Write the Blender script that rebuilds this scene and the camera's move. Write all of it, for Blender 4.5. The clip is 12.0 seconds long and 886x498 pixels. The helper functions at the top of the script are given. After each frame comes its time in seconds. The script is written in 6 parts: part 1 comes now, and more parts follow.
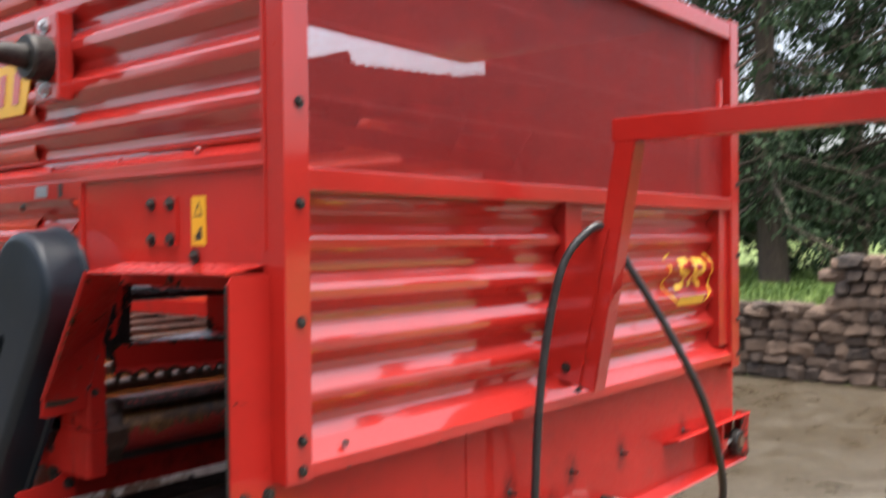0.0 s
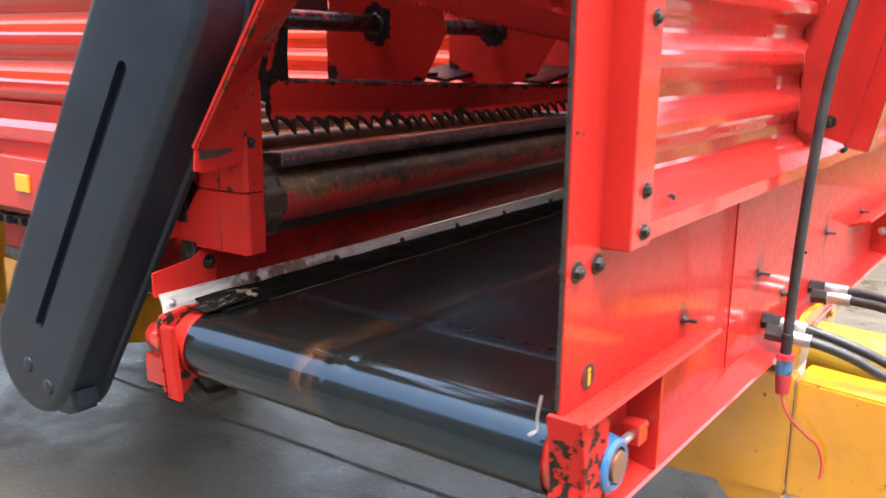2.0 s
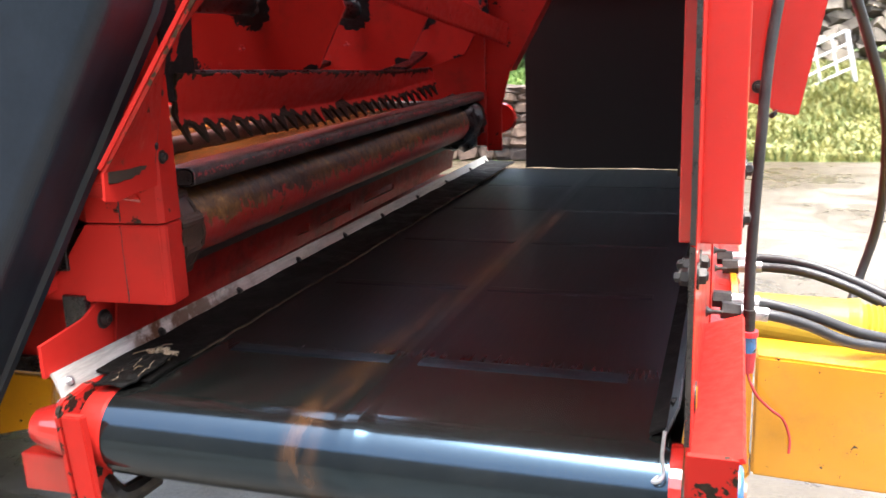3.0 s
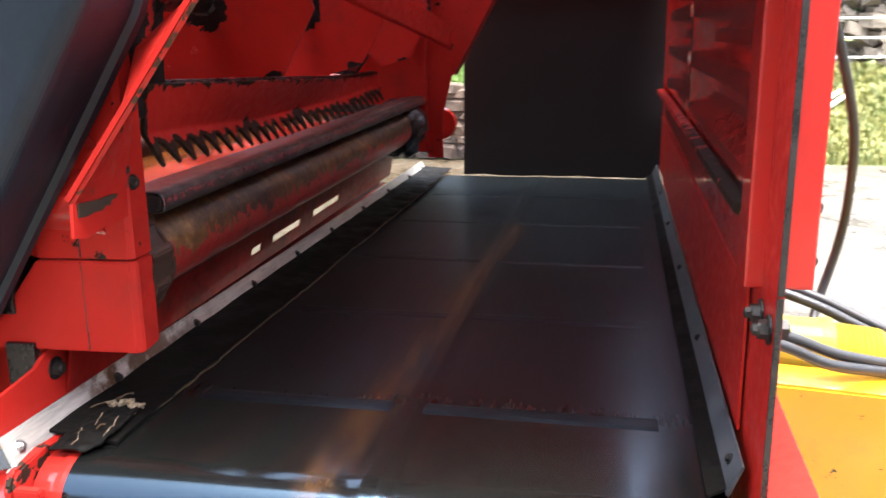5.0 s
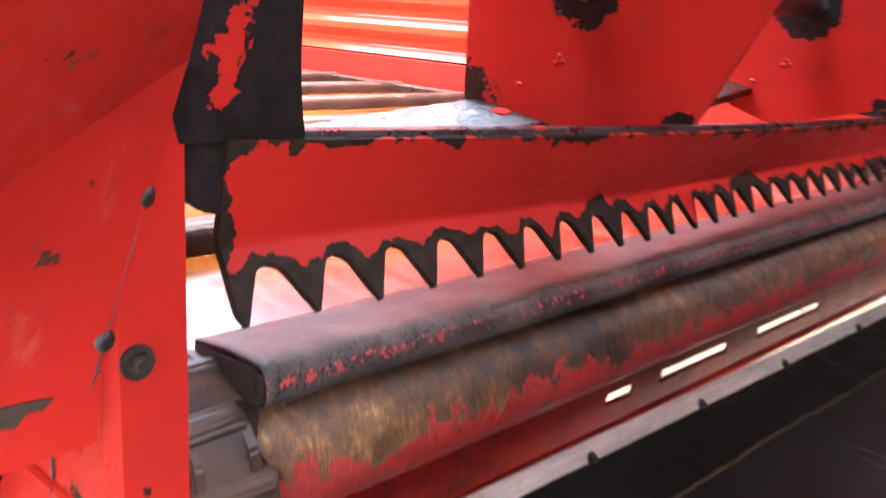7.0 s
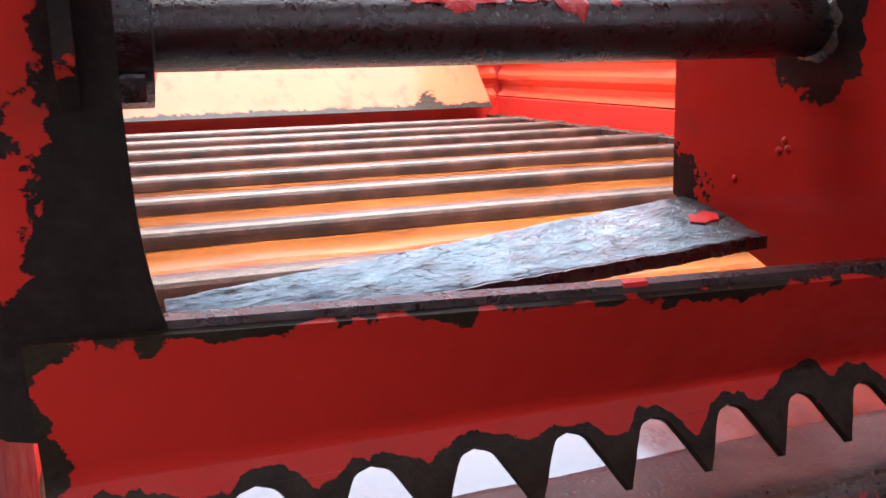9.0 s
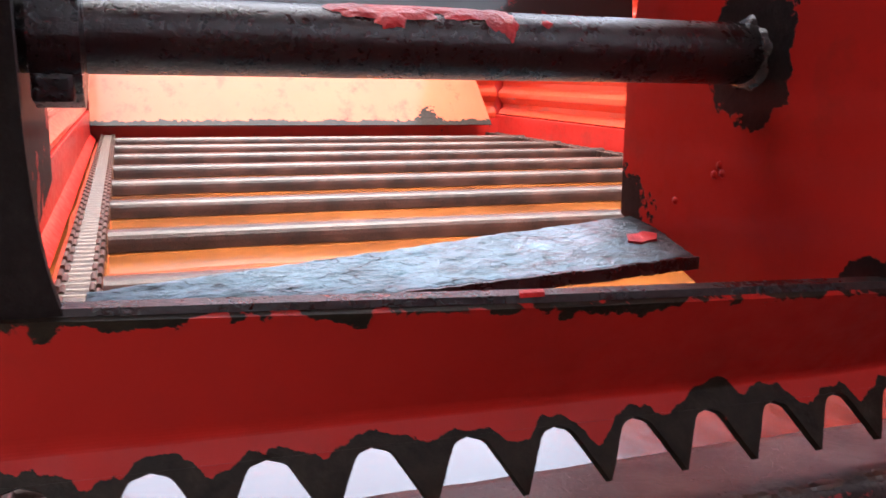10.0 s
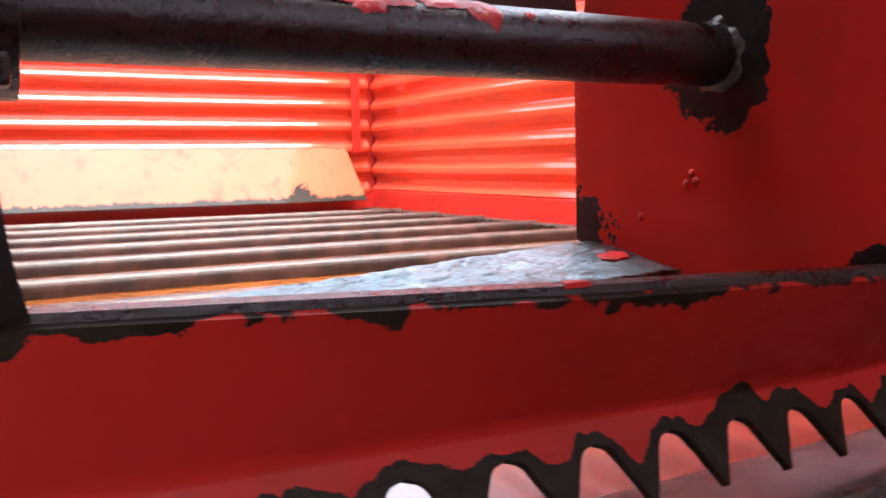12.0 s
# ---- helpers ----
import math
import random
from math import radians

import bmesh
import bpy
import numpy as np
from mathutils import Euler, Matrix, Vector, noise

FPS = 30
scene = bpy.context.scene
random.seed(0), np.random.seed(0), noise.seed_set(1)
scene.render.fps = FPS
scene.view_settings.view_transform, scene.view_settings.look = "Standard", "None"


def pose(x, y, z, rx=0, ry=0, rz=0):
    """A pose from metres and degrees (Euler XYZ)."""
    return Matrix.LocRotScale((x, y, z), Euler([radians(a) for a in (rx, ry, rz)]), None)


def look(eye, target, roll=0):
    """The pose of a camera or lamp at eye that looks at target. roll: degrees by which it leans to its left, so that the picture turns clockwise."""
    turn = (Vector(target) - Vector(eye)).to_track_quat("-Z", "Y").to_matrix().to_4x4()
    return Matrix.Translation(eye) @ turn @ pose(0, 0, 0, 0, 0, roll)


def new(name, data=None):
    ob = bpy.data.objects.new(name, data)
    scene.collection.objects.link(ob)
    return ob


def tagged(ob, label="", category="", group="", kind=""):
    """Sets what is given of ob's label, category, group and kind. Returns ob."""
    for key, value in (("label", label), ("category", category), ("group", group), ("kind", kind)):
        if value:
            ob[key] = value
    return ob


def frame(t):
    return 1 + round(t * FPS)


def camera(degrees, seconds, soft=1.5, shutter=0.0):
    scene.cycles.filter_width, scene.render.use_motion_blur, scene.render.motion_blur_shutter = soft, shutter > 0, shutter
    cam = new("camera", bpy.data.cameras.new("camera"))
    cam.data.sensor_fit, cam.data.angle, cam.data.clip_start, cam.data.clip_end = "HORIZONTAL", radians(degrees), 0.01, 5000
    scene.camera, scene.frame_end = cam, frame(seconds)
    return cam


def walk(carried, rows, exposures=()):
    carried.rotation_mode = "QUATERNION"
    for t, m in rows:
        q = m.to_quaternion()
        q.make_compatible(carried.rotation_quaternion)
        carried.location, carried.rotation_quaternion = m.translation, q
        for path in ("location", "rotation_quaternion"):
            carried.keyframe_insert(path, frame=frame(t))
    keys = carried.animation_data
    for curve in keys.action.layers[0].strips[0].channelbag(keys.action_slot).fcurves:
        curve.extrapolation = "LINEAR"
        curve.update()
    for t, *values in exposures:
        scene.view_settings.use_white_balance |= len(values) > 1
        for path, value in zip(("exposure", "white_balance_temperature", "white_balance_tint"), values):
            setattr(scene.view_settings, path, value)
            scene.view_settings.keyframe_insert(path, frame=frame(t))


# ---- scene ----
cam = camera(53.8, 12.0, shutter=0.4)
# seconds, eye, target, roll
PATH = [
    (0, (-1.15, -1.342, 1.774), (0.4, -0.079, 1.752), -0.5),
    (0.5, (-1.262, -1.385, 1.713), (0.164, -0.01, 1.436), -1.0),
    (1, (-1.315, -1.145, 1.638), (0.128, 0.2, 1.309), -1.5),
    (1.5, (-1.27, -0.794, 1.606), (0.249, 0.445, 1.209), 0.1),
    (2, (-1.153, -0.468, 1.564), (0.45, 0.639, 1.115), 0.6),
    (2.5, (-1.149, -0.16, 1.546), (0.614, 0.623, 1.02), -1.7),
    (3, (-1.077, 0.044, 1.531), (0.782, 0.619, 1.068), -2.1),
    (3.2, (-1.06, 0.104, 1.534), (0.818, 0.598, 1.054), -2.3),
    (4.8, (-0.998, 0.26, 1.568), (0.924, 0.542, 1.091), -0.8),
    (5, (-0.975, 0.243, 1.559), (0.938, 0.58, 1.079), -0.6),
    (5.5, (-0.849, 0.182, 1.548), (0.96, 0.841, 1.005), 0.0),
    (6, (-0.606, 0.257, 1.523), (1.156, 1.035, 0.984), -0.3),
    (6.5, (-0.387, 0.322, 1.548), (1.22, 1.368, 0.98), -0.4),
    (7, (-0.153, 0.396, 1.574), (1.227, 1.747, 1.054), 3.6),
    (7.5, (-0.057, 0.465, 1.594), (1.153, 1.956, 1.036), 2.5),
    (7.6, (-0.041, 0.481, 1.594), (1.151, 1.986, 1.032), 2.7),
    (7.7, (-0.025, 0.487, 1.603), (1.138, 2.02, 1.057), 2.2),
    (9.3, (0.166, 0.457, 1.604), (0.78, 2.317, 1.2), -0.3),
    (9.5, (0.17, 0.452, 1.609), (0.794, 2.313, 1.228), 1.1),
    (10, (0.193, 0.43, 1.602), (0.866, 2.273, 1.213), 1.0),
    (10.5, (0.199, 0.424, 1.597), (0.924, 2.247, 1.207), 0.5),
    (11, (0.2, 0.429, 1.594), (0.966, 2.234, 1.203), 0.7),
    (11.5, (0.192, 0.444, 1.588), (1.043, 2.219, 1.236), 0.5),
    (12, (0.145, 0.514, 1.548), (1.109, 2.255, 1.349), -0.9),
]


EXPOSURES = [(0, 1.74, 6650, 10.0), (0.5, 1.9, 6400, 10.0), (1, 2.3, 6400, 10.0), (2, 2.85, 6500, 10.0), (3, 3.1, 6483, 10.0), (4.8, 3.15, 6453, 10.0), (5, 3.25, 6450, 10.0), (5.5, 4.05, 6600, 9.0), (6, 4.35, 7300, 8.0), (6.5, 4.55, 7800, 8.0), (7, 4.57, 6450, 10.0), (7.7, 4.42, 6500, 10.0), (9.3, 3.38, 6500, 10.0), (10.5, 3.28, 6500, 10.0), (11.0, 3.31, 6500, 10), (11.5, 3.33, 6500, 9.5), (12, 3.4, 6500, 8)]
walk(cam, [(t, look(eye, target, roll)) for t, eye, target, roll in PATH], EXPOSURES)


# ---- light ----
world = bpy.data.worlds.new("overcast_sky")
scene.world = world
world.use_nodes = True
wn = world.node_tree.nodes
sky = wn.new("ShaderNodeTexSky")
sky.sky_type = "NISHITA"
sky.sun_disc = False
SUN_UP, SUN_TURN = 83.0, 195.0
sky.sun_elevation, sky.sun_rotation = radians(SUN_UP), radians(SUN_TURN)
sky.air_density, sky.dust_density, sky.ozone_density = 1.0, 7.0, 1.0
wn["Background"].inputs["Strength"].default_value = 0.15
cloud = wn.new("ShaderNodeHueSaturation")
cloud.inputs["Saturation"].default_value = 0.7
world.node_tree.links.new(sky.outputs["Color"], cloud.inputs["Color"])
world.node_tree.links.new(cloud.outputs["Color"], wn["Background"].inputs["Color"])
sun = bpy.data.lights.new("sun", "SUN")
sun.energy, sun.angle, sun.color = 1.5, radians(46), (0.97, 0.985, 1.0)
sun_ob = new("sun", sun)
_a, _b = radians(SUN_TURN), radians(SUN_UP)
sun_way = Vector((math.sin(_a) * math.cos(_b), math.cos(_a) * math.cos(_b), math.sin(_b)))
sun_ob.matrix_basis = look(sun_way * 40, (0, 0, 0))


# ---- materials ----
def material(name):
    m = bpy.data.materials.new(name)
    m.use_nodes = True
    return m, m.node_tree.nodes, m.node_tree.links, m.node_tree.nodes["Principled BSDF"]


def noise_tex(ns, ln, scale, detail=4.0, rough=0.55, stretch=None):
    tc = ns.new("ShaderNodeNewGeometry").outputs["Position"]
    if stretch:
        mp = ns.new("ShaderNodeMapping")
        mp.inputs["Scale"].default_value = stretch
        ln.new(tc, mp.inputs["Vector"])
        tc = mp.outputs["Vector"]
    n = ns.new("ShaderNodeTexNoise")
    n.inputs["Scale"].default_value, n.inputs["Detail"].default_value, n.inputs["Roughness"].default_value = scale, detail, rough
    ln.new(tc, n.inputs["Vector"])
    return n.outputs["Fac"]


def ramp(ns, ln, src, stops):
    r = ns.new("ShaderNodeValToRGB")
    while len(r.color_ramp.elements) < len(stops):
        r.color_ramp.elements.new(0.5)
    for e, (p, c) in zip(r.color_ramp.elements, stops):
        e.position = p
        e.color = (*c, 1) if len(c) == 3 else c
    ln.new(src, r.inputs["Fac"])
    return r.outputs["Color"]


def grey(v):
    return (v, v, v)


def math_node(ns, ln, op, a, b):
    n = ns.new("ShaderNodeMath")
    n.operation = op
    for i, v in enumerate((a, b)):
        if isinstance(v, (int, float)):
            n.inputs[i].default_value = v
        else:
            ln.new(v, n.inputs[i])
    return n.outputs[0]


def mix(ns, ln, fac, a, b):
    n = ns.new("ShaderNodeMix")
    n.data_type = "RGBA"
    for sock, v in ((n.inputs["Factor"], fac), (n.inputs["A"], a), (n.inputs["B"], b)):
        if isinstance(v, tuple):
            sock.default_value = (*v, 1)
        elif isinstance(v, (int, float)):
            sock.default_value = v
        else:
            ln.new(v, sock)
    return n.outputs["Result"]


def bump(ns, ln, bs, height, strength, distance):
    b = ns.new("ShaderNodeBump")
    b.inputs["Strength"].default_value, b.inputs["Distance"].default_value = strength, distance
    ln.new(height, b.inputs["Height"])
    ln.new(b.outputs["Normal"], bs.inputs["Normal"])


def painted(name, base, rough=0.28, dirt=0.25, drops=0.0, ior=1.7, dirt_colour=(0.05, 0.025, 0.018), chips=0.0, chip_colour=(0.0085, 0.007, 0.0058), metal=0.0, wear_attr=False, coat=1.0):
    """Enamel paint with grime at two scales, fine orange peel, chips down to rusty steel, and rain drops."""
    m, ns, ln, bs = material(name)
    big = noise_tex(ns, ln, 3.1, 5)
    fine = noise_tex(ns, ln, 55, 6, 0.65)
    tone = ramp(ns, ln, big, [(0.3, tuple(c * 0.82 for c in base)), (0.62, base)])
    grime = math_node(ns, ln, "MULTIPLY", ramp(ns, ln, noise_tex(ns, ln, 9, 7, 0.7), [(0.52, grey(0)), (0.75, grey(1))]), dirt)
    col = mix(ns, ln, grime, tone, dirt_colour)
    rough_v = ramp(ns, ln, fine, [(0.3, grey(rough * 0.75)), (0.7, grey(min(1, rough * 1.4)))])
    height = math_node(ns, ln, "MULTIPLY", fine, 0.06)
    if chips or wear_attr:
        n1 = noise_tex(ns, ln, 48, 8, 0.6)
        level = n1
        if wear_attr:
            at = ns.new("ShaderNodeAttribute")
            at.attribute_name = "wear"
            level = math_node(ns, ln, "ADD", math_node(ns, ln, "ADD", math_node(ns, ln, "MULTIPLY", n1, 0.6), math_node(ns, ln, "MULTIPLY", noise_tex(ns, ln, 13, 4, 0.5), 0.35)), math_node(ns, ln, "MULTIPLY", at.outputs["Fac"], 0.62))
        cut = 0.70 - chips * 0.2
        chip = ramp(ns, ln, level, [(cut, grey(0)), (cut + 0.012, grey(1))])
        steel = ramp(ns, ln, noise_tex(ns, ln, 70, 6, 0.7), [(0.35, chip_colour), (0.6, tuple(c * 2.2 for c in chip_colour)), (0.78, (0.034, 0.026, 0.019))])
        col = mix(ns, ln, chip, col, steel)
        rough_v = mix(ns, ln, chip, rough_v, grey(0.62))
        height = math_node(ns, ln, "ADD", height, math_node(ns, ln, "MULTIPLY", chip, -0.5))
        height = math_node(ns, ln, "ADD", height, math_node(ns, ln, "MULTIPLY", math_node(ns, ln, "MULTIPLY", chip, noise_tex(ns, ln, 180, 5, 0.7)), 0.5))
    if drops:
        v = ns.new("ShaderNodeTexVoronoi")
        v.inputs["Scale"].default_value = 95
        geo = ns.new("ShaderNodeNewGeometry")
        ln.new(geo.outputs["Position"], v.inputs["Vector"])
        d = ramp(ns, ln, v.outputs["Distance"], [(0.0, grey(1)), (0.22, grey(0))])
        sel = ramp(ns, ln, noise_tex(ns, ln, 30, 3), [(0.5, grey(0)), (0.62, grey(1))])
        height = math_node(ns, ln, "ADD", height, math_node(ns, ln, "MULTIPLY", math_node(ns, ln, "MULTIPLY", d, sel), drops))
    ln.new(col, bs.inputs["Base Color"])
    ln.new(rough_v, bs.inputs["Roughness"])
    bs.inputs["Coat Weight"].default_value, bs.inputs["Coat Roughness"].default_value = coat, 0.09
    bs.inputs["Coat IOR"].default_value = ior
    bs.inputs["Specular IOR Level"].default_value = 0.1
    bs.inputs["Metallic"].default_value = metal
    bump(ns, ln, bs, height, 0.5, 0.004)
    return m


RED = (0.41, 0.0185, 0.0135)
red_paint = painted("red_paint", RED, 0.34, 0.16, 0.14, coat=0.85)
red_glossy = painted("red_paint_polished", RED, 0.34, 0.16, 0.14, ior=1.9, coat=1.0)
red_flat = painted("red_paint_dulled", RED, 0.40, 0.25, 0.10, coat=0.3, chips=0.02, wear_attr=True)
red_inside = painted("red_paint_scuffed", RED, 0.4, 0.45, 0.0, chips=0.02, coat=0.25)
red_burnt = painted("red_paint_over_black_iron", RED, 0.45, 0.5, 0.0, chips=0.02, wear_attr=True, coat=0.06, chip_colour=(0.006, 0.005, 0.005))
red_chipped = painted("red_paint_chipped", RED, 0.42, 0.25, 0.0, chips=0.02, wear_attr=True, coat=0.03, chip_colour=(0.0105, 0.0075, 0.005))
yellow_paint = painted("yellow_paint", (0.58, 0.25, 0.009), 0.35, 0.25, 0.0, chips=0.12, dirt_colour=(0.12, 0.06, 0.02))
yellow_plastic = painted("yellow_plastic", (0.36, 0.26, 0.030), 0.5, 0.6, coat=0.1)
blue_paint = painted("blue_paint", (0.02, 0.10, 0.24), 0.4, 0.5, chips=0.35)
pink_paint = painted("pale_worn_board", (0.29, 0.078, 0.038), 0.4, 0.9, chips=0.1, wear_attr=True, coat=0.3, dirt_colour=(0.22, 0.02, 0.012))


def plain(name, dark, light, rough=(0.3, 0.6), scale=14, metal=0.0, relief=0.3, fine=90, stretch=None, depth=0.004):
    """A surface whose colour and gloss wander between two values, with grain on it."""
    m, ns, ln, bs = material(name)
    a = noise_tex(ns, ln, scale, 7, 0.62, stretch)
    f = noise_tex(ns, ln, fine, 6, 0.68, stretch)
    both = math_node(ns, ln, "ADD", math_node(ns, ln, "MULTIPLY", a, 0.65), math_node(ns, ln, "MULTIPLY", f, 0.35))
    ln.new(ramp(ns, ln, both, [(0.36, dark), (0.62, light)]), bs.inputs["Base Color"])
    ln.new(ramp(ns, ln, both, [(0.36, grey(rough[0])), (0.62, grey(rough[1]))]), bs.inputs["Roughness"])
    bs.inputs["Metallic"].default_value = metal
    bump(ns, ln, bs, both, relief, depth)
    return m


black_plastic = plain("black_moulded_plastic", (0.007, 0.011, 0.016), (0.012, 0.019, 0.028), (0.34, 0.48), 6, relief=0.08)
tyre_rubber = plain("tyre_rubber", (0.010, 0.010, 0.011), (0.03, 0.03, 0.03), (0.5, 0.8), 12)
hose_rubber = plain("hose_rubber", (0.010, 0.010, 0.011), (0.022, 0.022, 0.023), (0.35, 0.5), 40)
bolt_steel = plain("dark_bolt_steel", (0.012, 0.012, 0.013), (0.05, 0.045, 0.04), (0.35, 0.6), 60, 0.6)
bright_steel = plain("zinc_plated_steel", (0.35, 0.35, 0.36), (0.6, 0.6, 0.6), (0.25, 0.45), 40, 0.9)
aluminium = plain("worn_aluminium", (0.27, 0.26, 0.24), (0.68, 0.66, 0.60), (0.28, 0.45), 9, 0.4, stretch=(0.3, 4, 4))
# strong light on the load box walls, put into a lighter, more orange red
red_wall_lit = painted("brightly_lit_red_paint", (0.50, 0.042, 0.016), 0.36, 0.3, 0.0, chips=0.02, coat=0.6)
red_plate = painted("red_paint_rust_dots", RED, 0.42, 0.35, 0.0, chips=0.06, wear_attr=True, coat=0.15, chip_colour=(0.03, 0.014, 0.007))
dull_strip = plain("dull_grey_strip", (0.035, 0.04, 0.046), (0.12, 0.13, 0.14), (0.35, 0.6), 14, 0.3)
ns, ln = red_plate.node_tree.nodes, red_plate.node_tree.links
bs = ns["Principled BSDF"]
marks = ramp(ns, ln, noise_tex(ns, ln, 42, 4, 0.6), [(0.62, grey(0)), (0.68, grey(0.7))])
rubs = ramp(ns, ln, noise_tex(ns, ln, 24, 6, 0.7, (1, 2.2, 0.35)), [(0.60, grey(0)), (0.72, grey(0.45))])
tinted = mix(ns, ln, rubs, bs.inputs["Base Color"].links[0].from_socket, (0.40, 0.10, 0.07))
ln.new(mix(ns, ln, marks, tinted, (0.13, 0.045, 0.03)), bs.inputs["Base Color"])
# red darkened for the shade on the sill, with grime and chips over it
shaded_grimy_red = painted("shaded_grimy_red_paint", (0.25, 0.013, 0.010), 0.4, 0.9, 0.0, dirt_colour=(0.008, 0.006, 0.005), chips=0.15, wear_attr=True, coat=0.04)
rusty_tube = plain("wet_rusty_steel", (0.035, 0.014, 0.008), (0.17, 0.07, 0.03), (0.22, 0.5), 16, 0.1, relief=0.6)
brown_bar = plain("rust_brown_bar", (0.014, 0.0075, 0.005), (0.075, 0.042, 0.026), (0.4, 0.65), 22, 0.1, relief=0.5)
black_iron = plain("greasy_black_iron", (0.005, 0.005, 0.006), (0.018, 0.016, 0.015), (0.18, 0.42), 30, 0.1, relief=0.6, fine=240, depth=0.003)
slate_iron = plain("flaking_wet_iron", (0.045, 0.07, 0.082), (0.25, 0.37, 0.43), (0.30, 0.55), 60, 0.9, relief=0.6, fine=260, stretch=(0.5, 1, 1), depth=0.004)
floor_wet = plain("wet_orange_floor", (0.045, 0.013, 0.005), (0.23, 0.066, 0.012), (0.03, 0.2), 7, 0.0, relief=0.3, stretch=(0.35, 1, 1))
slat_steel = plain("worn_floor_slat", (0.020, 0.008, 0.006), (0.085, 0.042, 0.033), (0.45, 0.7), 20, 0.0, relief=0.8, stretch=(0.3, 2, 2))
chain_steel = plain("dull_chain_steel", (0.014, 0.008, 0.006), (0.075, 0.052, 0.043), (0.3, 0.5), 50, 0.4)
flap_rubber = plain("matt_rubber_sheet", (0.009, 0.009, 0.010), (0.015, 0.015, 0.016), (0.7, 0.9), 8, relief=0.2)
skirt_rubber = plain("frayed_rubber_skirt", (0.002, 0.002, 0.002), (0.007, 0.006, 0.005), (0.5, 0.8), 18, relief=0.8)
white_label = plain("white_label", (0.42, 0.42, 0.41), (0.55, 0.55, 0.54), (0.4, 0.5), 30, relief=0.0)
black_ink = plain("black_ink", (0.01, 0.01, 0.01), (0.02, 0.02, 0.02), (0.4, 0.5), 30, relief=0.0)
grey_ink = plain("grey_ink", (0.16, 0.18, 0.2), (0.24, 0.26, 0.28), (0.4, 0.5), 30, relief=0.0)
decal_yellow = plain("yellow_decal", (0.62, 0.33, 0.01), (0.68, 0.37, 0.02), (0.3, 0.4), 20, relief=0.0)
red_plastic = plain("red_plastic", (0.30, 0.015, 0.02), (0.45, 0.03, 0.04), (0.4, 0.5), 30, relief=0.1)
orange_lens = plain("orange_reflector", (0.75, 0.28, 0.02), (0.85, 0.36, 0.03), (0.15, 0.25), 30, relief=0.0)
red_screen = plain("red_screen_bars", (0.22, 0.010, 0.010), (0.33, 0.018, 0.016), (0.35, 0.5), 10, relief=0.1)
straw = plain("wet_straw", (0.03, 0.018, 0.008), (0.13, 0.085, 0.04), (0.5, 0.8), 60)
pale_fibre = plain("pale_wet_fibre", (0.08, 0.055, 0.03), (0.34, 0.26, 0.17), (0.5, 0.8), 90, relief=0.8)
grey_brown = plain("lumpy_grey_brown", (0.010, 0.007, 0.006), (0.055, 0.042, 0.040), (0.35, 0.6), 18, 0.0, relief=0.9, fine=120, stretch=(0.4, 1, 1), depth=0.006)
galvanised = plain("galvanised_steel", (0.42, 0.43, 0.44), (0.66, 0.67, 0.68), (0.4, 0.6), 12, 0.4, relief=0.1)


# sharp flakes on the scaling iron, some slick and some dull
ns, ln = slate_iron.node_tree.nodes, slate_iron.node_tree.links
bs = ns["Principled BSDF"]
cells = ns.new("ShaderNodeTexVoronoi")
cells.inputs["Scale"].default_value = 120
place = ns.new("ShaderNodeMapping")
place.inputs["Scale"].default_value = (0.55, 1.1, 1.1)
warp = ns.new("ShaderNodeVectorMath")
warp.operation = "ADD"
ln.new(ns.new("ShaderNodeNewGeometry").outputs["Position"], place.inputs["Vector"])
ln.new(place.outputs["Vector"], warp.inputs[0])
swirl = ns.new("ShaderNodeVectorMath")
swirl.operation = "SCALE"
swirl.inputs["Scale"].default_value = 0.016
rough_noise = ns.new("ShaderNodeTexNoise")
rough_noise.inputs["Scale"].default_value, rough_noise.inputs["Detail"].default_value = 60, 6
ln.new(place.outputs["Vector"], rough_noise.inputs["Vector"])
ln.new(rough_noise.outputs["Color"], swirl.inputs[0])
ln.new(swirl.outputs["Vector"], warp.inputs[1])
ln.new(warp.outputs["Vector"], cells.inputs["Vector"])
bump(ns, ln, bs, math_node(ns, ln, "ADD", math_node(ns, ln, "MULTIPLY", cells.outputs["Distance"], 0.7), noise_tex(ns, ln, 190, 6, 0.7)), 0.6, 0.0035)
cracks = ns.new("ShaderNodeTexVoronoi")
cracks.feature = "DISTANCE_TO_EDGE"
cracks.inputs["Scale"].default_value = 62
ln.new(warp.outputs["Vector"], cracks.inputs["Vector"])
ln.new(ramp(ns, ln, noise_tex(ns, ln, 34, 6, 0.7), [(0.38, grey(0.1)), (0.6, grey(1))]), bs.inputs["Coat Weight"])
xyz = ns.new("ShaderNodeSeparateXYZ")
ln.new(ns.new("ShaderNodeNewGeometry").outputs["Position"], xyz.inputs["Vector"])
along = math_node(ns, ln, "ADD", xyz.outputs["X"], math_node(ns, ln, "MULTIPLY", noise_tex(ns, ln, 25, 6, 0.7), 0.12))
# base colour goes half black at low x, fully black at high x
dark_ends = ramp(ns, ln, along, [(0.22, grey(0.5)), (0.27, grey(0)), (0.60, grey(0)), (0.68, grey(1))])
old = bs.inputs["Base Color"].links[0].from_socket
split = math_node(ns, ln, "MULTIPLY", ramp(ns, ln, cracks.outputs["Distance"], [(0.0, grey(1)), (0.07, grey(0))]), ramp(ns, ln, noise_tex(ns, ln, 40, 4, 0.6), [(0.47, grey(0)), (0.58, grey(1))]))
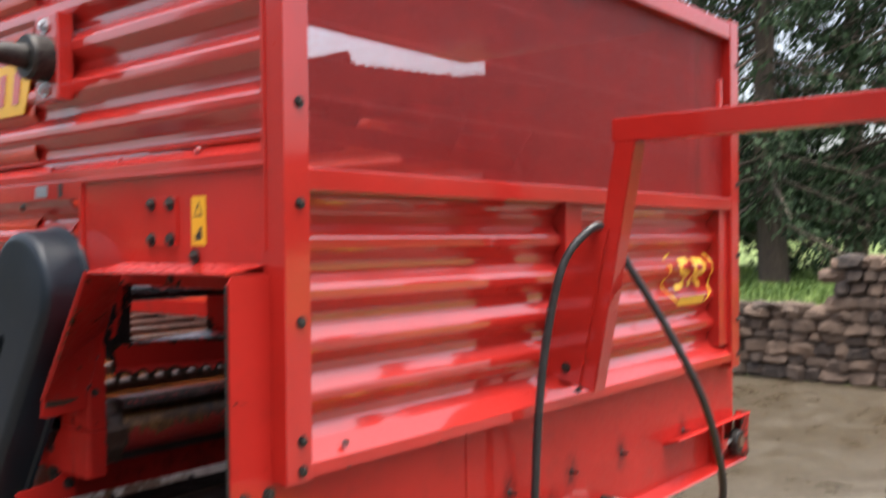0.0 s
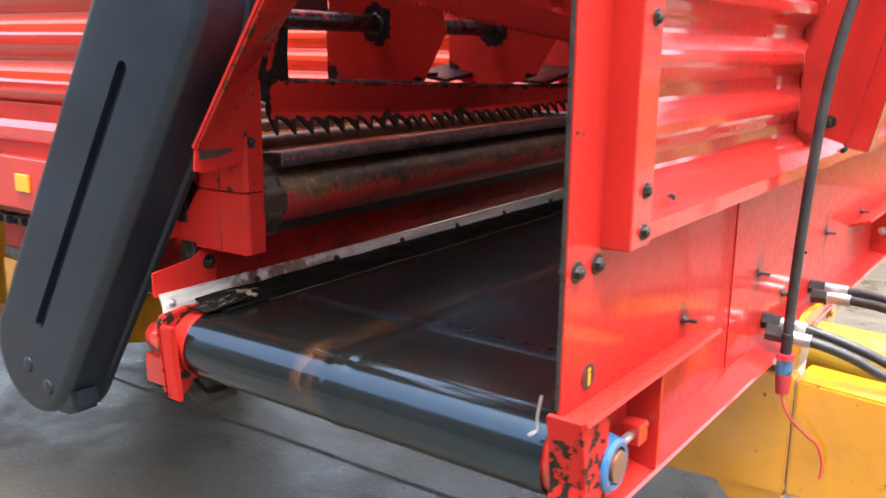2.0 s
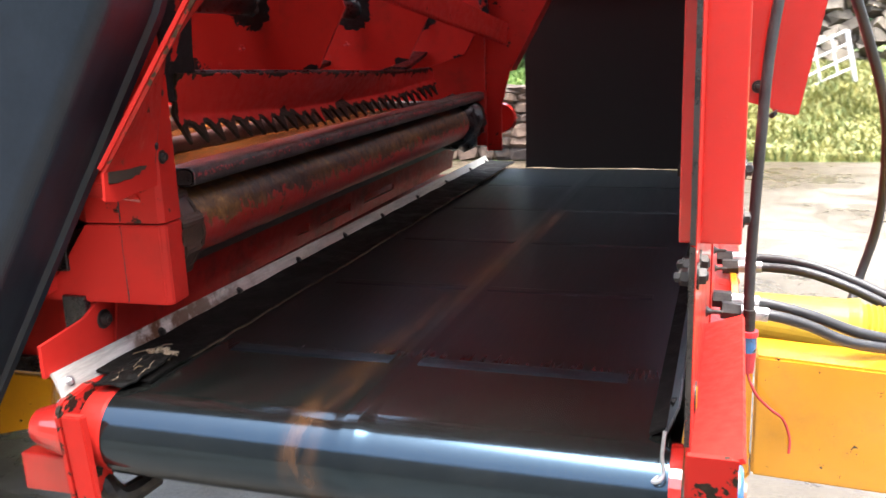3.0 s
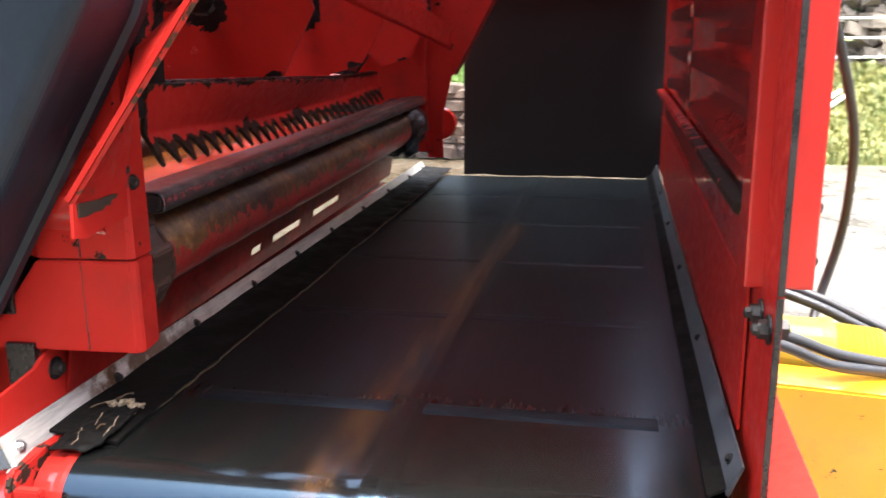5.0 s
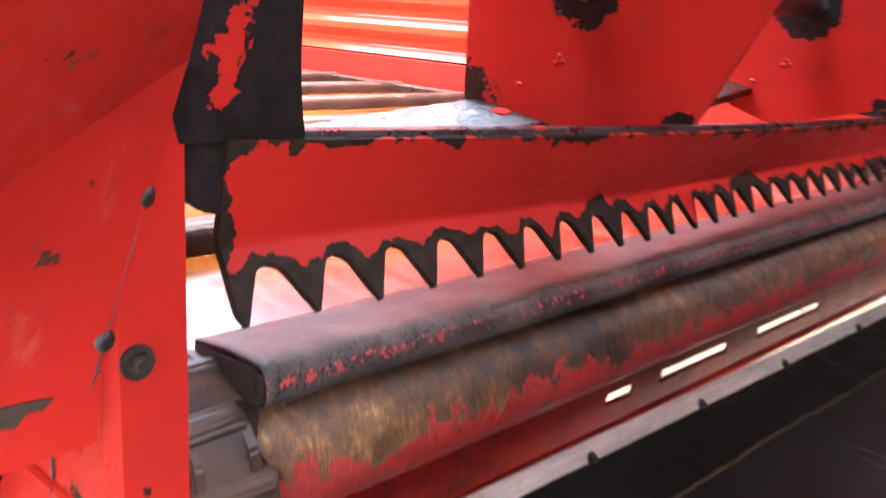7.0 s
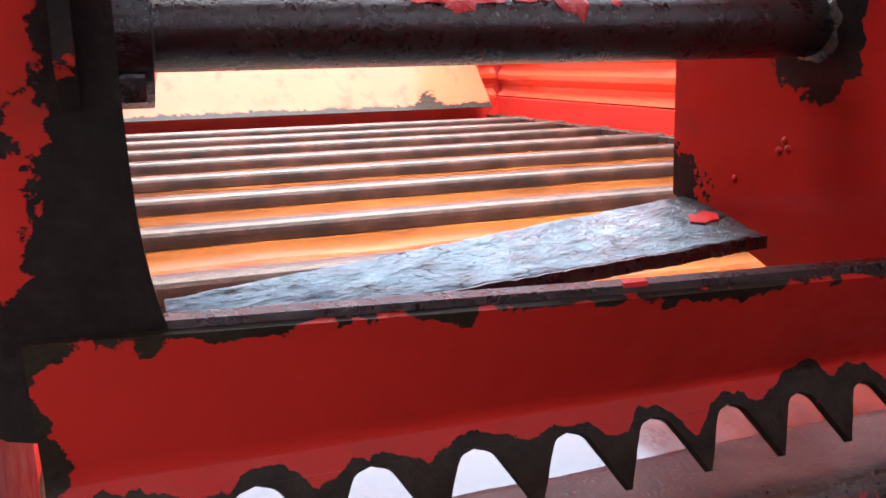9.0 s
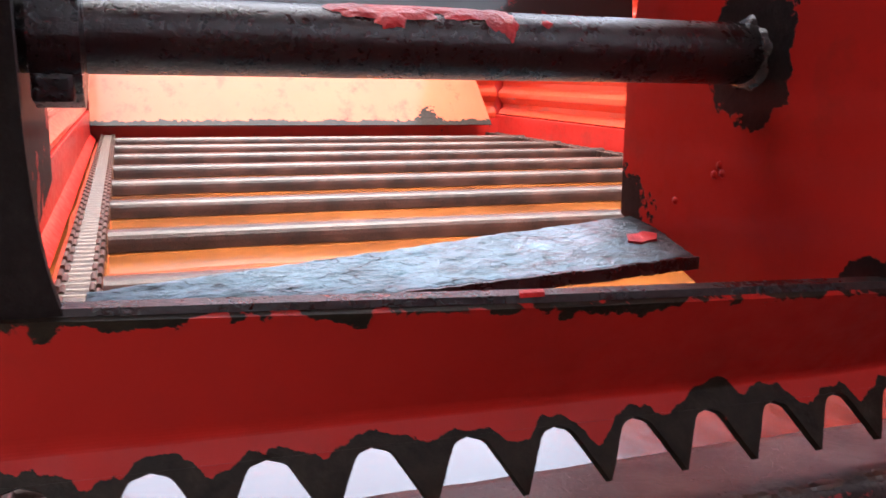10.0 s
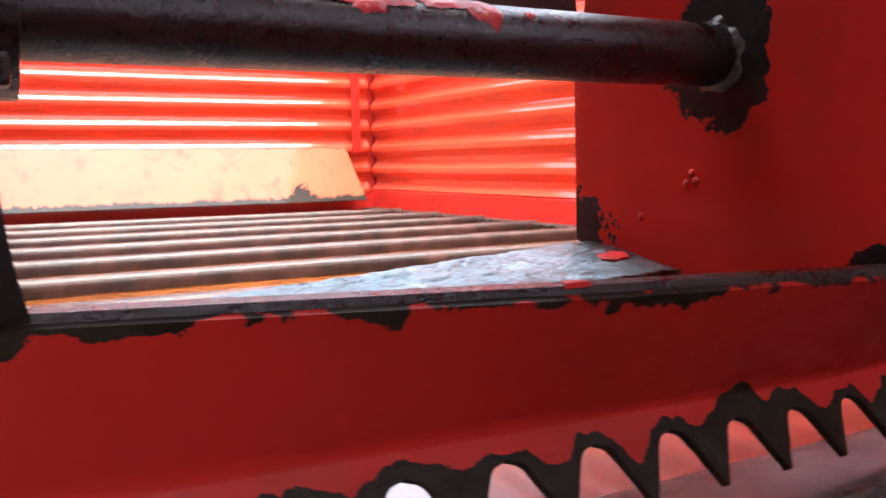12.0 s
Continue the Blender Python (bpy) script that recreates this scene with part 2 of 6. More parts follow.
ln.new(mix(ns, ln, math_node(ns, ln, "MAXIMUM", dark_ends, split), old, (0.006, 0.006, 0.007)), bs.inputs["Base Color"])


for m in (slate_iron, black_iron, slat_steel, rusty_tube, brown_bar):
    bs = m.node_tree.nodes["Principled BSDF"]
    m.node_tree.links.new(bs.inputs["Normal"].links[0].from_socket, bs.inputs["Coat Normal"])

# brown stains near the open end of the aluminium strip
ns, ln = aluminium.node_tree.nodes, aluminium.node_tree.links
bs = ns["Principled BSDF"]
xyz = ns.new("ShaderNodeSeparateXYZ")
ln.new(ns.new("ShaderNodeNewGeometry").outputs["Position"], xyz.inputs["Vector"])
near = ramp(ns, ln, xyz.outputs["X"], [(0.05, grey(0)), (0.13, grey(1)), (0.30, grey(0.85)), (0.55, grey(0.12))])
blot = ramp(ns, ln, noise_tex(ns, ln, 26, 6, 0.65), [(0.44, grey(0)), (0.56, grey(1))])
old = bs.inputs["Base Color"].links[0].from_socket
ln.new(mix(ns, ln, math_node(ns, ln, "MULTIPLY", near, blot), old, (0.10, 0.045, 0.015)), bs.inputs["Base Color"])

# floor colour turns from orange to grey-brown towards the front
ns, ln = floor_wet.node_tree.nodes, floor_wet.node_tree.links
bs = ns["Principled BSDF"]
xyz = ns.new("ShaderNodeSeparateXYZ")
ln.new(ns.new("ShaderNodeNewGeometry").outputs["Position"], xyz.inputs["Vector"])
shift = math_node(ns, ln, "MULTIPLY", math_node(ns, ln, "SUBTRACT", 1.30, math_node(ns, ln, "ADD", xyz.outputs["Y"], math_node(ns, ln, "MULTIPLY", noise_tex(ns, ln, 11, 4), 0.25))), 12.0)
old = bs.inputs["Base Color"].links[0].from_socket
ln.new(mix(ns, ln, ramp(ns, ln, shift, [(0.0, grey(0)), (1.0, grey(1))]), old, (0.085, 0.05, 0.042)), bs.inputs["Base Color"])
for m, w, r in ((floor_wet, 0.7, 0.05), (slate_iron, 0.3, 0.25), (slat_steel, 0.06, 0.3), (rusty_tube, 0.6, 0.15), (black_iron, 0.45, 0.10), (brown_bar, 0.3, 0.25)):
    bs = m.node_tree.nodes["Principled BSDF"]
    bs.inputs["Coat Weight"].default_value, bs.inputs["Coat Roughness"].default_value = w, r


for m in (skirt_rubber, flap_rubber, black_plastic):
    m.node_tree.nodes["Principled BSDF"].inputs["Specular IOR Level"].default_value = 0.28 if m is not skirt_rubber else 0.1


def belt_material():
    m, ns, ln, bs = material("wet_black_belt")
    a = noise_tex(ns, ln, 5, 6, 0.6)
    streak = noise_tex(ns, ln, 22, 6, 0.7, (0.25, 3.0, 1))
    col = ramp(ns, ln, math_node(ns, ln, "ADD", math_node(ns, ln, "MULTIPLY", a, 0.5), math_node(ns, ln, "MULTIPLY", streak, 0.5)), [(0.35, (0.0036, 0.0038, 0.0035)), (0.7, (0.0095, 0.0095, 0.0083))])
    at = ns.new("ShaderNodeAttribute")
    at.attribute_name = "wear"
    lap_streak = math_node(ns, ln, "MULTIPLY", at.outputs["Fac"], ramp(ns, ln, noise_tex(ns, ln, 14, 5, 0.6, (0.4, 2, 1)), [(0.4, grey(0)), (0.66, grey(1))]))
    ln.new(mix(ns, ln, lap_streak, col, (0.32, 0.14, 0.045)), bs.inputs["Base Color"])
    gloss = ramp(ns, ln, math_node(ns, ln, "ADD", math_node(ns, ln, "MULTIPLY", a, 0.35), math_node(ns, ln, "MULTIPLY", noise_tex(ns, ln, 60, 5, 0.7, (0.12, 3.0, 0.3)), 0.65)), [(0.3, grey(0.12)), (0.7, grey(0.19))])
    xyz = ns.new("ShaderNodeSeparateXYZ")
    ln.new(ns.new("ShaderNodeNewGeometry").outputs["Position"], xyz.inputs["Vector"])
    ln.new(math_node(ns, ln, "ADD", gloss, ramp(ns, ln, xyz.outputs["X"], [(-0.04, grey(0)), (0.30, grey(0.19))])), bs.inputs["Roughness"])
    # blue of the reflected sky, put into the specular colour
    bs.inputs["Specular Tint"].default_value = (0.38, 0.68, 1.0, 1)
    bs.inputs["Specular IOR Level"].default_value = 0.8
    bs.inputs["Coat Weight"].default_value, bs.inputs["Coat Roughness"].default_value = 0.05, 0.17
    w = ns.new("ShaderNodeTexWave")
    w.bands_direction = "Y"
    w.inputs["Scale"].default_value = 70
    geo = ns.new("ShaderNodeNewGeometry")
    ln.new(geo.outputs["Position"], w.inputs["Vector"])
    h = math_node(ns, ln, "ADD", noise_tex(ns, ln, 9, 3, 0.5), math_node(ns, ln, "MULTIPLY", w.outputs["Fac"], 0.12))
    bump(ns, ln, bs, h, 0.015, 0.003)
    return m


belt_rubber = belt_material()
# the ribs' blue sky sheen is put into base colour and specular tint
rib_rubber = plain("blue_sheen_belt_rib", (0.004, 0.0052, 0.0062), (0.009, 0.0115, 0.0140), (0.30, 0.42), 12, relief=0.05)
rib_rubber.node_tree.nodes["Principled BSDF"].inputs["Specular Tint"].default_value = (0.4, 0.7, 1.0, 1)


def concrete_material():
    m, ns, ln, bs = material("wet_concrete")
    big = noise_tex(ns, ln, 0.55, 6, 0.6)
    mid = noise_tex(ns, ln, 4, 7, 0.65)
    fine = noise_tex(ns, ln, 60, 6, 0.7)
    tone = math_node(ns, ln, "ADD", math_node(ns, ln, "MULTIPLY", big, 0.5), math_node(ns, ln, "MULTIPLY", mid, 0.5))
    col = ramp(ns, ln, tone, [(0.35, (0.042, 0.035, 0.026)), (0.5, (0.090, 0.076, 0.057)), (0.65, (0.165, 0.145, 0.113))])
    col = mix(ns, ln, math_node(ns, ln, "MULTIPLY", ramp(ns, ln, fine, [(0.4, grey(0)), (0.65, grey(1))]), 0.6), col, (0.03, 0.026, 0.02))
    pale = ramp(ns, ln, noise_tex(ns, ln, 130, 4, 0.6), [(0.6, grey(0)), (0.72, grey(0.5))])
    col = mix(ns, ln, pale, col, (0.26, 0.24, 0.2))
    # mud washed over the concrete along the foot of the stone wall
    xyz = ns.new("ShaderNodeSeparateXYZ")
    ln.new(ns.new("ShaderNodeNewGeometry").outputs["Position"], xyz.inputs["Vector"])
    reach = math_node(ns, ln, "ADD", math_node(ns, ln, "MULTIPLY", xyz.outputs["X"], 0.1), math_node(ns, ln, "MULTIPLY", xyz.outputs["Y"], 0.22))
    mud = ramp(ns, ln, math_node(ns, ln, "ADD", reach, math_node(ns, ln, "MULTIPLY", mid, 0.3)), [(0.66, grey(0)), (0.92, grey(0.85))])
    col = mix(ns, ln, mud, col, (0.04, 0.029, 0.016))
    ln.new(col, bs.inputs["Base Color"])
    ln.new(ramp(ns, ln, tone, [(0.38, grey(0.16)), (0.52, grey(0.45)), (0.66, grey(0.75))]), bs.inputs["Roughness"])
    bs.inputs["Specular IOR Level"].default_value = 0.35
    brush = noise_tex(ns, ln, 16, 5, 0.6, (6, 0.5, 1))
    bump(ns, ln, bs, math_node(ns, ln, "ADD", math_node(ns, ln, "MULTIPLY", fine, 0.6), math_node(ns, ln, "MULTIPLY", brush, 0.6)), 0.35, 0.008)
    return m


concrete = concrete_material()


def varied(name, dark, light, rough=0.85, scale=9, relief=0.8, depth=0.02):
    """Pieces that differ one from another by their own random value, or island by island."""
    m, ns, ln, bs = material(name)
    oi = ns.new("ShaderNodeObjectInfo")
    ge = ns.new("ShaderNodeNewGeometry")
    n = noise_tex(ns, ln, scale, 7, 0.65)
    isl = math_node(ns, ln, "FRACT", math_node(ns, ln, "ADD", oi.outputs["Random"], ge.outputs["Random Per Island"]), 0)
    k = math_node(ns, ln, "ADD", math_node(ns, ln, "MULTIPLY", n, 0.55), math_node(ns, ln, "MULTIPLY", isl, 0.45))
    ln.new(ramp(ns, ln, k, [(0.25, dark), (0.75, light)]), bs.inputs["Base Color"])
    bs.inputs["Roughness"].default_value = rough
    bump(ns, ln, bs, n, relief, depth)
    return m


stone = varied("field_stone", (0.016, 0.011, 0.009), (0.15, 0.098, 0.068))
mortar = plain("earth_mortar", (0.05, 0.04, 0.03), (0.12, 0.1, 0.08), (0.9, 1.0), 12)
grass_green = varied("grass_blades", (0.06, 0.10, 0.02), (0.32, 0.29, 0.09), 0.6, 3, 0.0)
meadow = varied("meadow_blades", (0.04, 0.10, 0.015), (0.17, 0.25, 0.05), 0.6, 3, 0.0)
turf = plain("turf", (0.05, 0.08, 0.02), (0.14, 0.19, 0.05), (0.9, 1.0), 2.5, relief=0.6, depth=0.05)
needles = varied("conifer_needles", (0.008, 0.018, 0.009), (0.035, 0.062, 0.026), 0.75, 2, 0.0)
needles.node_tree.nodes["Principled BSDF"].inputs["Specular IOR Level"].default_value = 0.15
bark = plain("bark", (0.03, 0.022, 0.016), (0.10, 0.075, 0.055), (0.85, 1.0), 14, relief=0.8, stretch=(3, 3, 0.5))
rubble_stone = varied("pale_rubble", (0.05, 0.042, 0.032), (0.25, 0.21, 0.165))


# ---- building helpers ----
def part(name, bm, mat, parent=None, label="", smooth=False, wear=None):
    """Links a bmesh as one mesh object under a thing or under a part."""
    me = bpy.data.meshes.new(name)
    bmesh.ops.recalc_face_normals(bm, faces=bm.faces)
    bm.to_mesh(me)
    bm.free()
    me.materials.append(mat)
    if smooth:
        me.polygons.foreach_set("use_smooth", [True] * len(me.polygons))
    if wear:
        at = me.attributes.new("wear", "FLOAT", "POINT")
        at.data.foreach_set("value", [wear(v.co) for v in me.vertices])
    ob = new(name, me)
    if parent:
        ob.parent = parent
    if label:
        ob["label"] = label
    return ob


def box(bm, x0, x1, y0, y1, z0, z1):
    vs = [bm.verts.new((x, y, z)) for x in (x0, x1) for y in (y0, y1) for z in (z0, z1)]
    for f in ((0, 1, 3, 2), (4, 6, 7, 5), (0, 4, 5, 1), (2, 3, 7, 6), (0, 2, 6, 4), (1, 5, 7, 3)):
        bm.faces.new([vs[i] for i in f])
    return vs


def block(x0, x1, y0, y1, z0, z1, bevel=0.003):
    bm = bmesh.new()
    box(bm, x0, x1, y0, y1, z0, z1)
    if bevel:
        bmesh.ops.bevel(bm, geom=bm.edges[:], offset=bevel, segments=2, affect="EDGES", profile=0.6)
    return bm


def prism(points, axis, a, b, bm=None, bevel=0.0):
    """A polygon, given in the two other axes in order, drawn out along an axis from a to b."""
    bm = bm or bmesh.new()
    def at(p, k):
        q = list(p)
        q.insert("xyz".index(axis), k)
        return q
    lo = [bm.verts.new(at(p, a)) for p in points]
    hi = [bm.verts.new(at(p, b)) for p in points]
    n = len(points)
    bm.faces.new(lo)
    bm.faces.new(hi[::-1])
    for i in range(n):
        bm.faces.new((lo[i], hi[i], hi[(i + 1) % n], lo[(i + 1) % n]))
    if bevel:
        bmesh.ops.bevel(bm, geom=bm.edges[:], offset=bevel, segments=2, affect="EDGES")
    return bm


def plate(points, thick, bm=None):
    """A flat plate through the given corners in space, with its thickness behind it."""
    bm = bm or bmesh.new()
    ps = [Vector(p) for p in points]
    n = (ps[1] - ps[0]).cross(ps[2] - ps[0]).normalized() * thick
    lo = [bm.verts.new(p) for p in ps]
    hi = [bm.verts.new(p + n) for p in ps]
    bm.faces.new(lo)
    bm.faces.new(hi[::-1])
    for i in range(len(ps)):
        j = (i + 1) % len(ps)
        bm.faces.new((lo[i], hi[i], hi[j], lo[j]))
    return bm


def sheet(fn, nu, nv, thick):
    """A curved sheet through fn(u, v), u and v from 0 to 1, with thickness along its normals."""
    bm = bmesh.new()
    g = [[Vector(fn(i / nu, j / nv)) for j in range(nv + 1)] for i in range(nu + 1)]
    def nrm(i, j):
        a = g[min(i + 1, nu)][j] - g[max(i - 1, 0)][j]
        b = g[i][min(j + 1, nv)] - g[i][max(j - 1, 0)]
        return a.cross(b).normalized()
    top = [[bm.verts.new(g[i][j]) for j in range(nv + 1)] for i in range(nu + 1)]
    bot = [[bm.verts.new(g[i][j] - nrm(i, j) * thick) for j in range(nv + 1)] for i in range(nu + 1)]
    for i in range(nu):
        for j in range(nv):
            bm.faces.new((top[i][j], top[i + 1][j], top[i + 1][j + 1], top[i][j + 1]))
            bm.faces.new((bot[i][j], bot[i][j + 1], bot[i + 1][j + 1], bot[i + 1][j]))
    for i in range(nu):
        for j in (0, nv):
            bm.faces.new((top[i][j], top[i + 1][j], bot[i + 1][j], bot[i][j]))
    for j in range(nv):
        for i in (0, nu):
            bm.faces.new((top[i][j], top[i][j + 1], bot[i][j + 1], bot[i][j]))
    return bm


def cyl(bm, a, b, r, r2=None, n=24, caps=True):
    a, b = Vector(a), Vector(b)
    r2 = r if r2 is None else r2
    q = (b - a).to_track_quat("Z", "Y")
    ra, rb = [], []
    for i in range(n):
        t = 2 * math.pi * i / n
        d = q @ Vector((math.cos(t), math.sin(t), 0))
        ra.append(bm.verts.new(a + d * r))
        rb.append(bm.verts.new(b + d * r2))
    for i in range(n):
        bm.faces.new((ra[i], ra[(i + 1) % n], rb[(i + 1) % n], rb[i]))
    if caps:
        bm.faces.new(ra[::-1])
        bm.faces.new(rb)
    return bm


def rod(a, b, r, n=24):
    return cyl(bmesh.new(), a, b, r, n=n)


def lathe(profile, centre, axis, n=40):
    """A turned body: profile of (along, radius) about an axis through centre."""
    bm = bmesh.new()
    c = Vector(centre)
    q = Vector({"x": (1, 0, 0), "y": (0, 1, 0), "z": (0, 0, 1)}[axis]).to_track_quat("Z", "Y")
    rings = []
    for along, r in profile:
        rings.append([bm.verts.new(c + q @ Vector((math.cos(2 * math.pi * i / n) * r, math.sin(2 * math.pi * i / n) * r, along))) for i in range(n)])
    for p, s in zip(rings, rings[1:]):
        for i in range(n):
            bm.faces.new((p[i], p[(i + 1) % n], s[(i + 1) % n], s[i]))
    if profile[0][1] > 1e-6:
        bm.faces.new(rings[0][::-1])
    if profile[-1][1] > 1e-6:
        bm.faces.new(rings[-1])
    return bm


def spline(points, steps=10):
    ps = [Vector(p) for p in points]
    out = []
    for i in range(len(ps) - 1):
        p0, p1, p2, p3 = ps[max(i - 1, 0)], ps[i], ps[i + 1], ps[min(i + 2, len(ps) - 1)]
        for k in range(steps):
            t = k / steps
            out.append(0.5 * (2 * p1 + (p2 - p0) * t + (2 * p0 - 5 * p1 + 4 * p2 - p3) * t * t + (3 * p1 - p0 - 3 * p2 + p3) * t ** 3))
    return out + [ps[-1]]


def pipe(points, r, n=12, steps=10, bm=None):
    bm = bm or bmesh.new()
    ps = spline(points, steps)
    rings = []
    for i, p in enumerate(ps):
        d = (ps[min(i + 1, len(ps) - 1)] - ps[max(i - 1, 0)]).normalized()
        side = d.cross(Vector((0.31, 0.87, 0.38))).normalized()
        up = side.cross(d)
        rings.append([bm.verts.new(p + (side * math.cos(2 * math.pi * k / n) + up * math.sin(2 * math.pi * k / n)) * r) for k in range(n)])
    for a, b in zip(rings, rings[1:]):
        for k in range(n):
            bm.faces.new((a[k], a[(k + 1) % n], b[(k + 1) % n], b[k]))
    bm.faces.new(rings[0][::-1])
    bm.faces.new(rings[-1])
    return bm


def ridges(z0, z1, phase, pitch=0.1085, depth=0.026):
    """The rolled profile of a ribbed panel: rows of (z, how far it stands out)."""
    rows = []
    n = int((z1 - z0) / pitch * 16)
    for i in range(n + 1):
        z = z0 + (z1 - z0) * i / n
        k = ((z - phase) / pitch) % 1.0
        # flat outside, slope, flat inside, slope
        if k < 0.30:
            h = k / 0.30
        elif k < 0.52:
            h = 1.0
        elif k < 0.80:
            h = 1 - (k - 0.52) / 0.28
        else:
            h = 0.0
        h = 1 - h
        h = h * h * (3 - 2 * h) * 0.12 + h * 0.88
        rows.append((z, h * depth))
    return rows


def ribbed(axis, a, b, base, out, z0, z1, phase, nu=12, thick=0.003):
    """A ribbed panel from a to b along an axis; out: +1 or -1, the way in which the ribs stand out from base."""
    rows = ridges(z0, z1, phase)
    def fn(u, v):
        z, h = rows[round(v * (len(rows) - 1))]
        k = a + (b - a) * u
        wob = 0.0015 * noise.noise((k * 2.1, z * 3.0, base))
        w = base + out * (h + wob)
        return (k, w, z) if axis == "x" else (w, k, z)
    return sheet(fn, nu, len(rows) - 1, thick)


_bolt = {}


def bolt(parent, at, way, r=0.009, mat=None, name="bolt", washer=True):
    """A hexagon bolt head on a washer; alike bolts share one mesh."""
    mat = mat or bolt_steel
    key = (round(r, 4), mat.name, washer)
    if key not in _bolt:
        bm = bmesh.new()
        if washer:
            cyl(bm, (0, 0, 0), (0, 0, r * 0.25), r * 1.45, n=16)
        cyl(bm, (0, 0, 0), (0, 0, r * 0.95), r, r * 0.94, n=6)
        cyl(bm, (0, 0, r * 0.95), (0, 0, r * 1.15), r * 0.6, r * 0.45, n=10)
        me = bpy.data.meshes.new(name)
        bm.to_mesh(me)
        bm.free()
        me.materials.append(mat)
        _bolt[key] = me
    ob = new(name, _bolt[key])
    ob.matrix_basis = Matrix.Translation(at) @ Vector(way).to_track_quat("Z", "Y").to_matrix().to_4x4() @ pose(0, 0, 0, 0, 0, random.uniform(0, 60))
    ob.parent = parent
    return ob


def empty(name, label, category, at=(0, 0, 0)):
    ob = new(name)
    ob.location = at
    return tagged(ob, label, category)


# ---- the ground ----
def ground_height(x, y):
    if x < 9.9:
        return 0.0
    bank = min(1.0, (x - 9.9) / 3.2)
    rise = 0.9 * bank * bank * (3 - 2 * bank) + max(0, x - 13) * 0.03
    return rise + 0.06 * noise.noise((x * 0.6, y * 0.6, 0)) * bank


def build_ground():
    bm = bmesh.new()
    xs = [-600, -120, -40, -15, -6, -2, 0, 2, 4, 7, 9.7, 9.9, 10.1, 10.4, 10.8, 11.2, 11.6, 12, 12.5, 13, 14, 16, 20, 30, 60, 200, 700]
    ys = [-600, -120, -40, -20, -12] + [k * 0.5 for k in range(-16, 25)] + [16, 30, 80, 300, 700]
    vs = [[bm.verts.new((x, y, ground_height(x, y))) for y in ys] for x in xs]
    for i in range(len(xs) - 1):
        for j in range(len(ys) - 1):
            f = bm.faces.new((vs[i][j], vs[i + 1][j], vs[i + 1][j + 1], vs[i][j + 1]))
            f.material_index = 1 if xs[i] >= 9.85 else 0
    ob = part("ground", bm, concrete)
    ob.data.materials.append(turf)
    tagged(ob, "wet grey concrete yard running up to a grassy bank", "ground", kind="structure")


build_ground()


def joint():
    """The ragged joint between two bays of the concrete."""
    bm = bmesh.new()
    prev = None
    for i in range(160):
        y = -6 + 0.1 * i
        x = 1.20 + 0.006 * noise.noise((y * 3, 0, 0))
        w = 0.006 + 0.003 * noise.noise((y * 9, 5, 0))
        cur = [bm.verts.new((x - w, y, 0.004)), bm.verts.new((x + w, y, 0.004))]
        if prev:
            bm.faces.new((prev[0], prev[1], cur[1], cur[0]))
        prev = cur
    return bm


tagged(part("trim_joint", joint(), mortar), "dark joint between two bays of the concrete yard", "joint", kind="structure")


# ---- the feed wagon ----
wagon = empty("feed_wagon", "red self-unloading feed wagon with black belt, parked on wet concrete", "farm trailer")


def W(name, bm, mat, label="", smooth=False, wear=None, parent=None):
    return part(name, bm, mat, parent or wagon, label, smooth, wear)


def settle(before, m):
    """Turns or shifts, as one, all that was put on the wagon since before."""
    for ob in wagon.children:
        if ob not in before:
            ob.matrix_basis = m @ ob.matrix_basis


# the front stands a little out of square
FRONT_TURN = pose(0, 0, 0, 0, 0, -1.6)
BELT_TURN = pose(0, 0.5, 0, 0, 0, -1.2) @ pose(0, -0.5, 0)

# front bulkhead frame
before = set(wagon.children)
post = W("corner_post", block(0.0, 0.067, -0.016, 0.058, 1.28, 2.62), red_paint)
for z in (2.055, 1.850, 1.608, 1.366, 1.305):
    bolt(post, (0.040, -0.016, z), (0, -1, 0), 0.0085)
far_post = W("corner_post", block(2.212, 2.285, -0.016, 0.058, 1.26, 2.62), red_paint)
for z in (2.45, 2.2, 1.98, 1.7, 1.45, 1.31):
    bolt(far_post, (2.265, -0.016, z), (0, -1, 0), 0.008)
W("top_rail", block(0.064, 2.212, -0.014, 0.05, 2.545, 2.61), red_paint)
W("middle_rail", block(0.064, 2.212, -0.014, 0.05, 1.877, 1.925), red_paint)
W("bottom_rail", prism([(-0.014, 1.288), (0.058, 1.288), (0.058, 1.352), (0.03, 1.352), (-0.014, 1.315)], "x", 0.064, 2.212), red_paint)
W("middle_post", block(1.060, 1.150, 0.006, 0.05, 1.352, 1.877), red_paint)
W("end_flange", block(2.13, 2.212, 0.0, 0.05, 1.352, 1.877), red_paint)
W("ribbed_panel", ribbed("x", 0.067, 1.060, 0.05, -1, 1.345, 1.880, 1.778), red_glossy, "ribbed red front panel, wet and glossy")
W("ribbed_panel", ribbed("x", 1.150, 2.13, 0.05, -1, 1.345, 1.880, 1.778), red_glossy, "ribbed red front panel carrying a yellow badge")
for x, z in ((0.17, 1.338), (1.06, 1.41)):
    bolt(wagon, (x, -0.004, z), (0, -0.5, 0.8), 0.006)


# slotted screen above
def screen_bars():
    bm = bmesh.new()
    x = 0.07
    while x < 2.205:
        box(bm, x, x + 0.0031, 0.020, 0.0214, 1.925, 2.545)
        x += 0.0074
    for z in (2.08, 2.24, 2.40):
        box(bm, 0.064, 2.212, 0.0214, 0.024, z - 0.002, z + 0.002)
    return bm


scr = W("screen", screen_bars(), red_screen, "fine slotted red screen")
scr["kind"] = "stuff"
